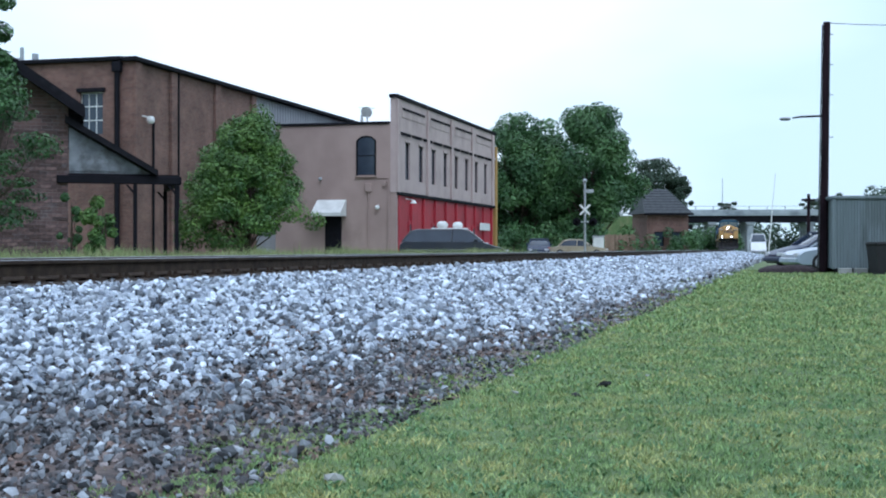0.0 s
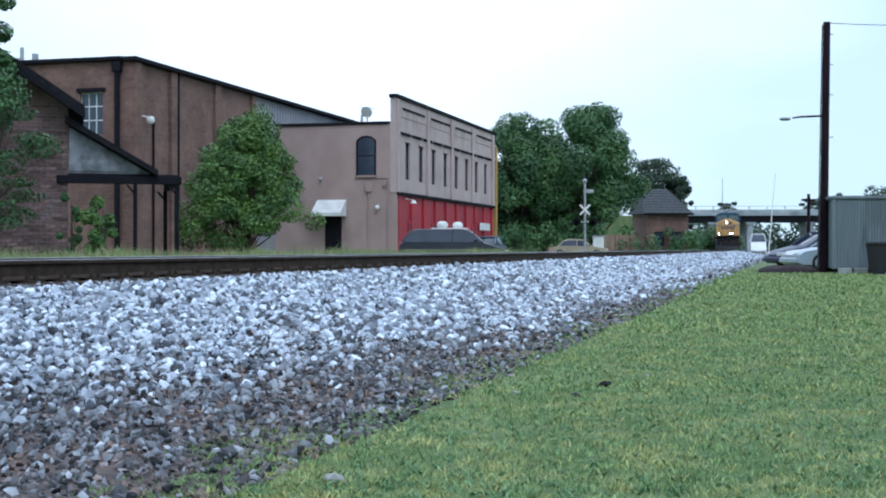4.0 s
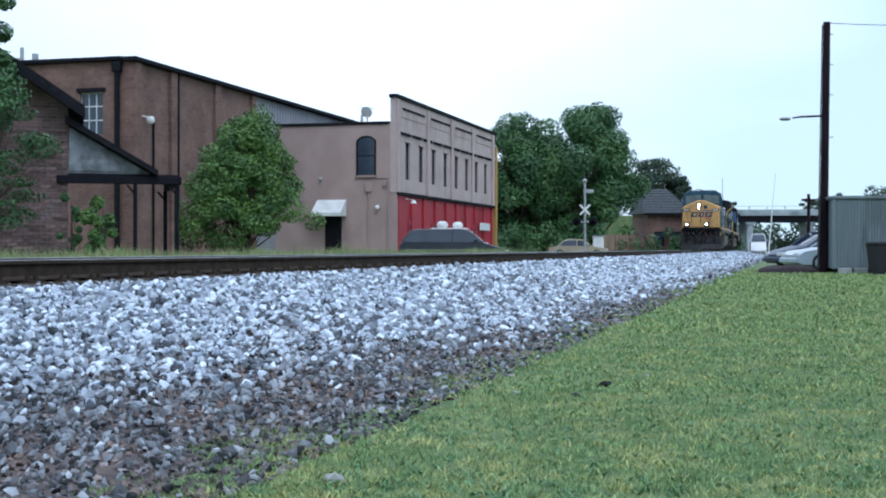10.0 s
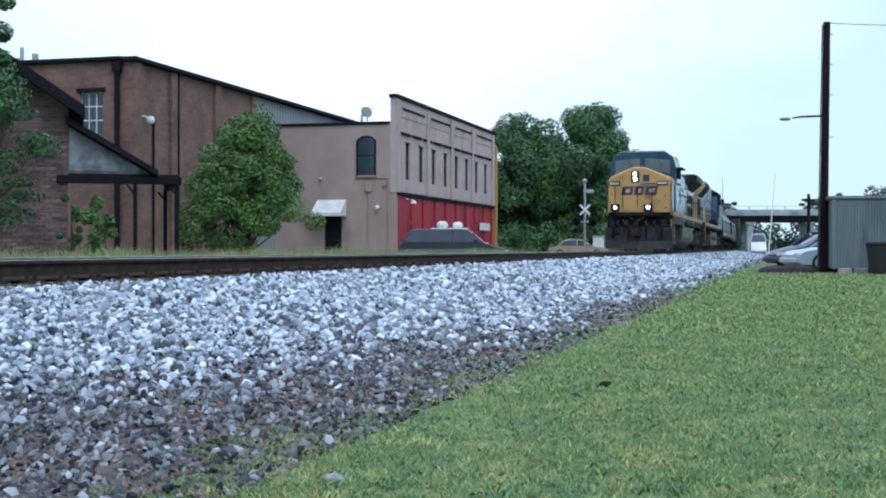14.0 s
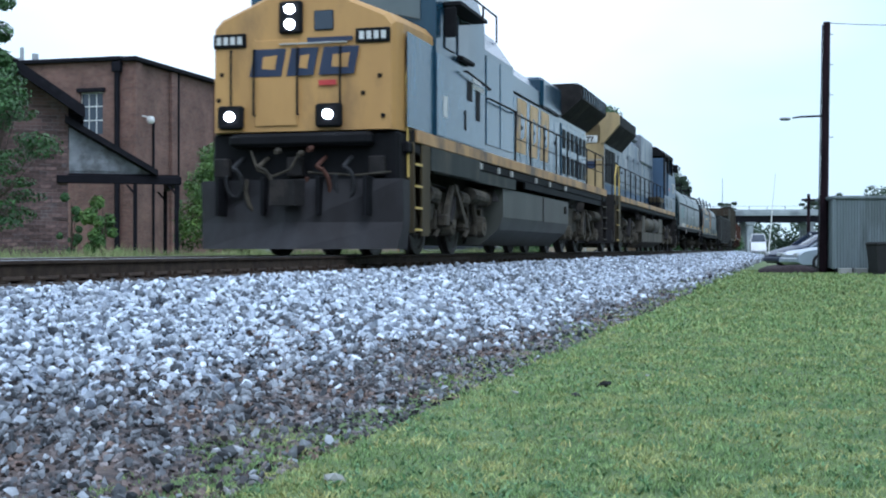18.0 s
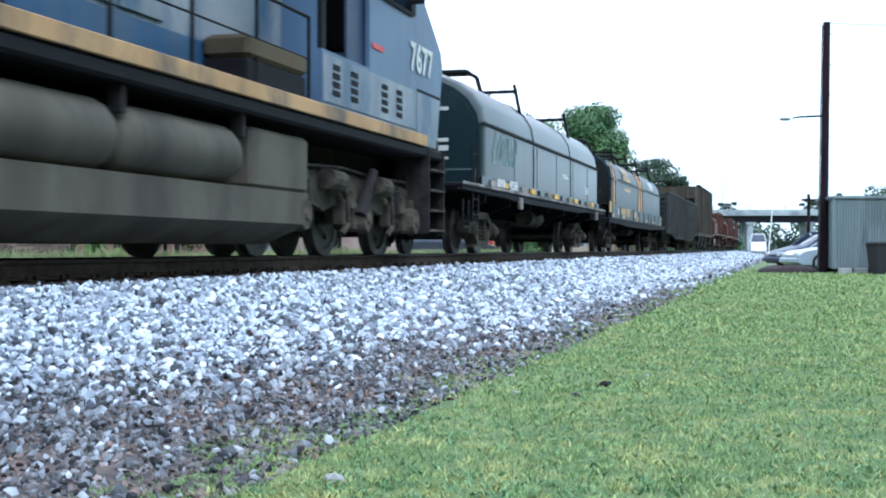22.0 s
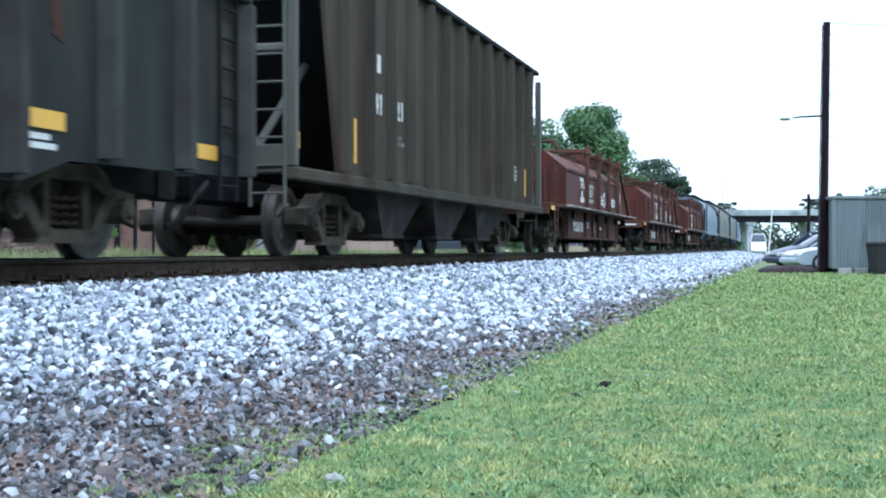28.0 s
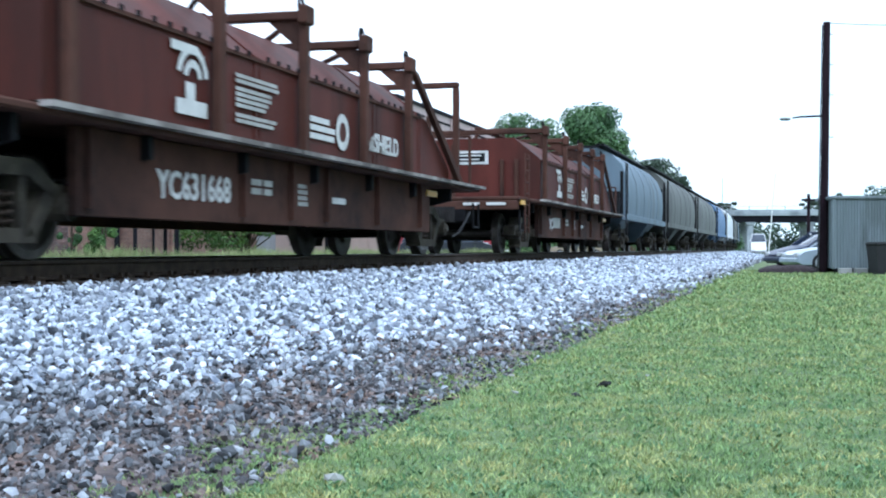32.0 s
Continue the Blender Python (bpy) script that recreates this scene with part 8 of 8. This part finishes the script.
def build_red_coil_car(u0, number, tagged_side, label):
    """Oxide red coil car: flat hood with sloping shoulders inside a row of lifting frames."""
    L = 17.3
    o = u0 + L / 2
    X = lambda d: d - L / 2
    root = thing("coil_car", label, "freight car", group="coil cars of the train")
    CONSIST.append((root, o, 11.9))
    deck_frame(root, L, "oxide_dull", "edge_worn_lit", 0.86, 1.24, 0.3, 0.11, inset=0.2, box=5.45, rear=0.55, bare=2.3)
    def ring(x, k=1.0, e=0.0):
        return [(x, -1.46 * k, 1.27), (x, 1.46 * k, 1.27), (x, 1.46 * k, 2.2 - e), (x, 0.88 * k, 2.7 - e), (x, -0.88 * k, 2.7 - e), (x, -1.46 * k, 2.2 - e)]
    part("trough", Shape().block(X(2.0), -1.25, 1.242, X(15.8), 1.25, 1.268, 0.01), "oxide_dull", root)
    for k, (a, b) in enumerate(((2.5, 6.6), (6.62, 10.7), (10.72, 12.9))):
        hd = part("hood", Shape().rings([ring(X(a), 0.995, 0.01), ring(X(a + 0.05)), ring(X(b - 0.05)), ring(X(b), 0.995, 0.01)]), "oxide_red", root, "oxide red sheet-steel hood")
        part("hood_seam", Shape().rings([ring(X(b - 0.14), 1.008, -0.012), ring(X(b - 0.08), 1.008, -0.012)]), "oxide_red", hd)
        part("shoulder_seam", Shape().box(X(a), -1.49, 2.15, X(b) - 0.02, -1.461, 2.19), "oxide_dull", hd)
        for i in range(int((b - a) / 0.3)):
            shared("seam_bolt", "bolt", lambda: Shape().box(-0.025, -0.02, -0.025, 0.025, 0.0, 0.025), "black_steel", hd, at(X(a) + 0.15 + i * 0.3, -1.49, 2.21))
    # sloped tail of the hood
    part("hood_tail", Shape().rings([ring(X(12.92)), ring(X(13.3), 0.995, 0.04), ring(X(14.75), 0.98, 0.72)]), "oxide_red", root)
    # portal frames that guide the lifted hoods
    posts = [5.42, 7.75, 9.95, 12.02]
    if not tagged_side:
        posts.insert(0, 2.65)
    for y in (-1, 1):
        for p in posts:
            part("frame_post", Shape().block(X(p) - 0.07, y * 1.54 - 0.05, 1.25, X(p) + 0.07, y * 1.54 + 0.05, 2.82, 0.015), "oxide_dull", root)
        part("slanted_post", Shape().prism([(X(14.95), 1.25), (X(15.23), 1.25), (X(12.4), 2.82), (X(12.18), 2.82)], "y", y * 1.54 - 0.04, y * 1.54 + 0.04), "oxide_dull", root)
    if number == "631668":
        part("end_portal", Shape().block(X(15.0) - 0.06, -1.55, 1.25, X(15.0) + 0.06, -1.45, 2.9, 0.015).block(X(15.0) - 0.06, 1.45, 1.25, X(15.0) + 0.06, 1.55, 2.9, 0.015).block(X(15.0) - 0.06, -1.55, 2.902, X(15.0) + 0.06, 1.55, 3.0, 0.015), "oxide_dull", root)
    for p in posts:
        part("cross_bar", Shape().block(X(p) - 0.07, -1.57, 2.822, X(p) + 0.07, 1.57, 2.93, 0.015), "oxide_dull", root)
        part("gusset", Shape().prism([(-1.56, 2.8), (-1.1, 2.82), (-1.56, 2.4)], "x", X(p) - 0.02, X(p) + 0.02), "oxide_dull", root)
        part("bar_cleat", Shape().block(X(p) - 0.14, -1.62, 2.76, X(p) + 0.14, -1.5, 2.99, 0.02), "oxide_dull", root)
        part("lifting_eye", Shape().path([(X(p) - 0.08, -1.5, 2.98), (X(p) - 0.05, -1.5, 3.08), (X(p) + 0.05, -1.5, 3.08), (X(p) + 0.08, -1.5, 2.98)], 0.02), "black_steel", root)
    part("long_bar", Shape().block(X(posts[0] - 0.05), -0.08, 2.932, X(12.2), 0.08, 3.0, 0.02), "oxide_dull", root)
    part("end_post", Shape().block(X(0.3), -0.04, 1.24, X(0.38), 0.04, 2.4, 0.015), "oxide_dull", root)
    part("end_post", Shape().block(X(0.3), 0.49, 1.24, X(0.4), 0.59, 3.05, 0.015), "oxide_dull", root)
    part("post_marker", Shape().box(X(0.288), 0.505, 2.15, X(0.298), 0.575, 2.45), "reflector", root)
    part("lifting_hoop", Shape().path([(X(5.42), -0.75, 2.93), (X(5.42), -0.6, 3.18), (X(5.42), 0.6, 3.18), (X(5.42), 0.75, 2.93)], 0.055).path([(X(5.42), 0, 2.93), (X(5.42), 0, 3.18)], 0.04), "oxide_dull", root)
    for p, q in zip(posts, posts[1:]):
        part("diagonal_brace", Shape().cyl((X(p), -1.45, 2.86), (X(q), 0, 2.86), 0.04, n=6), "oxide_dull", root)
    # front bulkhead, corner posts, hand brake
    bh = part("bulkhead", Shape().rings([ring(X(2.38), 1.005, -0.01), ring(X(2.49), 1.005, -0.01)]), "oxide_red", root, "flat red bulkhead with chamfered shoulders")
    for y in (-0.95, -0.62):
        part("bulkhead_rib", Shape().block(X(2.3), y - 0.04, 1.27, X(2.378), y + 0.04, 2.2, 0.01), "oxide_dull", bh)
    if not tagged_side:
        sign = part("end_sign", Shape().box(X(2.364), -0.3, 2.1, X(2.378), 0.55, 2.42), "stencil_white", bh, "white stencil panel")
        part("end_sign_bar", Shape().box(X(2.356), -0.22, 2.16, X(2.363), 0.47, 2.36), "black_steel", sign)
        for k in range(2):
            part("end_sign_bar", Shape().box(X(2.348), -0.1 - 0.05 * k, 2.2 + 0.09 * k, X(2.355), 0.36 + 0.05 * k, 2.235 + 0.09 * k), "stencil_white", sign)
    ladder(root, X(0.75), -1.5, 0.45, 2.2, 0.4, "x", "oxide_dull", 7)
    ladder(root, X(0.75), 1.5, 0.45, 2.2, 0.4, "x", "oxide_dull", 7)
    part("end_mark", Shape().box(X(-0.03), -1.2, 1.05, X(-0.005), -0.8, 1.11).box(X(-0.03), -0.65, 1.05, X(-0.005), -0.3, 1.11), "stencil_white", root, "white stencilled end marks")
    part("end_beam", Shape().block(X(-0.004), -1.45, 0.95, X(0.14), 1.45, 1.155, 0.02), "oxide_dull", root)
    part("brake_stand", Shape().cyl((X(16.3), 0.5, 1.24), (X(16.3), 0.5, 2.5), 0.05).cyl((X(16.3), 0.5, 2.3), (X(16.36), 0.5, 2.3), 0.28, n=16), "black_steel", root)
    part("end_rail", Shape().path([(X(16.6), -1.35, 1.24), (X(16.6), -1.35, 2.2), (X(16.6), -0.6, 2.2), (X(16.6), -0.6, 1.24)], 0.03), "oxide_dull", root)
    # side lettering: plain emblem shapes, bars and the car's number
    ex = X(4.7)
    part("emblem", Shape().box(ex - 0.1, -1.492, 1.4, ex + 0.55, -1.4815, 1.55), "stencil_white", root, "white emblem bar")
    part("emblem_stem", Shape().box(ex + 0.1, -1.493, 1.55, ex + 0.28, -1.482, 1.72), "stencil_white", root)
    arch = Shape()
    for r0, r1 in ((0.12, 0.2), (0.26, 0.34)):
        for i in range(8):
            a, b = math.pi * (0.05 + i / 9), math.pi * (0.05 + (i + 1) / 9)
            arch.add([(ex + 0.25 + r * math.cos(t), -1.487, 1.75 + r * math.sin(t)) for r, t in ((r0, a), (r1, a), (r1, b), (r0, b))], [(0, 1, 2, 3)])
    part("emblem_arch", arch, "stencil_white", root)
    bars("stencil", root, X(4.5), X(5.25), 2.0, 0.09, 1, "stencil_white", -1.482)
    bars("stencil", root, X(5.95), X(7.2), 1.92, 0.04, 2, "edge_white", -1.482, seed=5)
    bars("stencil", root, X(5.95), X(6.95), 1.78, 0.04, 4, "edge_white", -1.482, seed=6)
    bars("stencil", root, X(5.95), X(7.3), 1.5, 0.04, 2, "edge_white", -1.482, seed=7)
    bars("slogan_bar", root, X(8.05), X(9.0), 1.66, 0.07, 3, "stencil_white", -1.482)
    part("slogan_disc", Shape().cyl((X(9.25), -1.486, 1.62), (X(9.25), -1.481, 1.62), 0.24, n=18), "stencil_white", root)
    part("slogan_disc_core", Shape().cyl((X(9.25), -1.490, 1.62), (X(9.25), -1.4865, 1.62), 0.13, n=14), "oxide_red", root)
    writing("lettering", "Coil", 0.29, "edge_white", root, at(X(10.04), -1.485, 1.47) @ FACE)
    writing("lettering", "SHIELD", 0.36, "stencil_white", root, at(X(10.55), -1.485, 1.47) @ FACE)
    writing("lettering", "YC", 0.38, "stencil_white", root, at(X(4.6), -1.295, 0.6) @ FACE)
    if number:
        writing("numeral", number, 0.38, "stencil_white", root, at(X(5.11), -1.295, 0.6) @ FACE)
    else:
        bars("numeral_bar", root, X(5.1), X(6.45), 0.64, 0.26, 1, "edge_white", -1.292)
    bars("stencil", root, X(6.8), X(7.08), 0.82, 0.07, 2, "edge_white", -1.292, seed=2)
    bars("stencil", root, X(7.15), X(7.45), 0.82, 0.07, 2, "edge_white", -1.292, seed=4)
    bars("stencil", root, X(8.2), X(8.55), 0.85, 0.05, 4, "edge_white", -1.292, seed=3)
    bars("stencil", root, X(9.4), X(10.1), 0.7, 0.08, 1, "stencil_white", -1.292)
    for d in (3.3, 6.5, 7.9, 9.1, 11.2, 13.4):
        part("sill_rib", Shape().prism([(X(d), 0.45), (X(d) + 0.08, 0.45), (X(d) + 0.08, 1.15), (X(d), 1.15)], "y", -1.36, -1.291), "oxide_dull", root)
    part("reflector", Shape().box(X(0.05), -1.515, 1.06, X(0.5), -1.5, 1.16), "reflector", root)
    part("reflector", Shape().box(X(13.9), -1.31, 0.98, X(14.5), -1.292, 1.08), "reflector", root)
    if tagged_side:
        graffiti(root, X(12.24), 1.42, -1.49, "stencil_white", [[(0.0, 0.42), (0.22, 1.0), (0.42, 0.3), (0.36, 0.08), (0.18, 0.0), (0.05, 0.1)], [(0.06, 0.58), (0.34, 0.6)], [(0.5, 0.62), (0.56, 0.2), (0.66, 0.55), (0.74, 0.2), (0.84, 0.98)]], 0.035)
    for x in (-6.25, 5.95):
        freight_truck(root, x, o + x)


def build_covered_hopper(u0, u1, key, label, bays=3, height=4.4):
    """Rounded covered hopper with outlet bays, roof walk and hatches."""
    o, L = (u0 + u1) / 2, u1 - u0
    h = L / 2
    root = thing("covered_hopper", label, "freight car", group="covered hoppers of the train")
    CONSIST.append((root, o, L * 0.7))
    sh = height - 1.15
    ring = [(-1.45, 1.35), (-1.5, 2.0), (-1.46, sh), (-1.25, sh + 0.55), (-0.9, height - 0.22), (-0.45, height), (0.45, height), (0.9, height - 0.22), (1.25, sh + 0.55), (1.46, sh), (1.5, 2.0), (1.45, 1.35)]
    part("body", Shape().rings([[(x, y, z) for y, z in ring] for x in (-h + 0.8, h - 0.8)]), key, root, smooth=25)
    for i in range(1, 5):
        x = -h + 0.8 + (L - 1.6) * i / 5
        part("body_seam", Shape().rings([[(x + d, y * 1.008, z + 0.01) for y, z in ring] for d in (-0.03, 0.03)]), key, root)
    for y in (-1, 1):
        part("side_sill", Shape().block(-h, y * 1.45 - 0.08, 1.12, h, y * 1.45 + 0.08, 1.348, 0.02), key, root)
    for s in (-1, 1):
        for y in (-1.4, 1.3):
            part("end_frame", Shape().box(min(s * h, s * (h - 0.1)), y, 1.35, max(s * h, s * (h - 0.1)), y + 0.1, height - 0.9), "black_steel", root)
        ladder(root, s * (h - 0.2), -1.5, 0.6, height - 0.6, 0.42, "x", "black_steel", 9)
        part("slope_sheet", Shape().prism([(s * (h - 0.81), 2.2), (s * (h - 0.3), 1.36), (s * (h - 0.81), 1.36)], "y", -1.2, 1.2), "black_steel", root)
    for k in range(bays):
        x = -h * 0.6 + 1.2 * h * k / max(1, bays - 1)
        part("outlet_bay", Shape().rings([[(x - 1.5, -1.3, 1.34), (x - 1.5, 1.3, 1.34), (x + 1.5, 1.3, 1.34), (x + 1.5, -1.3, 1.34)], [(x - 0.45, -0.6, 0.4), (x - 0.45, 0.6, 0.4), (x + 0.45, 0.6, 0.4), (x + 0.45, -0.6, 0.4)]]), key, root)
    for y in (-0.75, 0.45):
        part("roof_walk", Shape().box(-h, y, height + 0.03, h, y + 0.3, height + 0.1), "black_steel", root)
    for k in range(5):
        x = -h * 0.7 + 1.4 * h * k / 4
        part("hatch", Shape().cyl((x, 0, height), (x, 0, height + 0.18), 0.4, 0.36, 14), "black_steel", root)
    part("centre_sill", Shape().block(-h - 0.2, -0.3, 0.68, h + 0.2, 0.3, 1.1, 0.03), "black_steel", root)
    coupler(root, -h - 0.1, -1)
    coupler(root, h + 0.1, 1)
    for x in (-L * 0.35, L * 0.35):
        freight_truck(root, x, o + x)


build_lead_loco()
build_second_loco()
build_green_coil_car()
build_blue_coil_car()
build_gondola()
build_hopper()
build_red_coil_car(122.9, "631178", True, "oxide red coil car with white stencils and a sprayed tag")
build_red_coil_car(143.2, "631668", False, "oxide red coil car with white stencils and lifting frames")
build_red_coil_car(163.6, "", False, "faded oxide red coil car behind the other two")
build_covered_hopper(181.8, 196.0, "hopper_grey", "pale blue grey covered hopper car", 2, 3.75)
build_covered_hopper(197.4, 216.0, "hopper_tan", "dusty tan grey covered hopper car", 3, 3.95)
build_covered_hopper(217.4, 238.0, "hopper_tan", "dusty tan grey covered hopper car", 3, 3.95)
build_covered_hopper(239.4, 253.0, "hopper_blue", "blue covered hopper car", 3, 4.0)
build_covered_hopper(254.4, 271.0, "hopper_white", "chalky white covered hopper car", 3, 4.1)
build_covered_hopper(272.4, 289.0, "hopper_tan", "dusty tan grey covered hopper car", 3, 3.95)
build_covered_hopper(290.4, 307.0, "hopper_grey", "pale blue grey covered hopper car", 3, 4.0)
build_covered_hopper(308.4, 325.0, "hopper_tan", "dusty tan grey covered hopper car", 3, 3.95)
build_covered_hopper(326.4, 343.0, "hopper_white", "chalky white covered hopper car", 3, 4.0)

build_grass()
build_ballast()


def motions():
    """The train rolls past and a car drives off; near the eye the train's wheels are keyed turn by turn."""
    for ob, u, b in CONSIST:
        ob.scale = (1, 1.05, 1)
        walk(ob, [(t, car_pose(t, u, b)) for t in range(0, 33)])
    drive = ((0.0, 7.7, 101.5, 84), (1.0, 7.7, 101.2, 84), (1.5, 7.7, 100.4, 82), (2.0, 7.1, 98.5, 76), (2.5, 6.3, 95.6, 73), (3.1, 5.0, 91.0, 72), (3.5, 4.1, 87.8, 72), (5.0, 0.3, 77.5, 72), (6.0, -0.8, 75.0, 72), (32.0, -0.8, 75.0, 72))
    for ob in MOVING:
        walk(ob, [(t, pose(x, y, 0.15, 0, 0, turn)) for t, x, y, turn in drive])
    for ob, u, r, m in AXLES:
        # turning is keyed while the axle is within sight as a wheel
        t0, t1 = max(0.0, FRONT_AT + (FRONT_S + u - 42) / SPEED), min(32.0, FRONT_AT + (FRONT_S + u + 1) / SPEED)
        if t1 <= t0 + 0.2:
            continue
        rows, step, k = [], 1 / FPS, 0
        if t0 > 0:
            rows.append((0.0, m))
        t = math.ceil(t0 * FPS) / FPS
        while t < t1:
            rows.append((t, m @ Matrix.Rotation(-SPEED * step / r * k, 4, "Y")))
            t += step
            k += 1
        if rows[-1][0] < 31.9:
            rows.append((32.0, rows[-1][1]))
        walk(ob, rows)


motions()
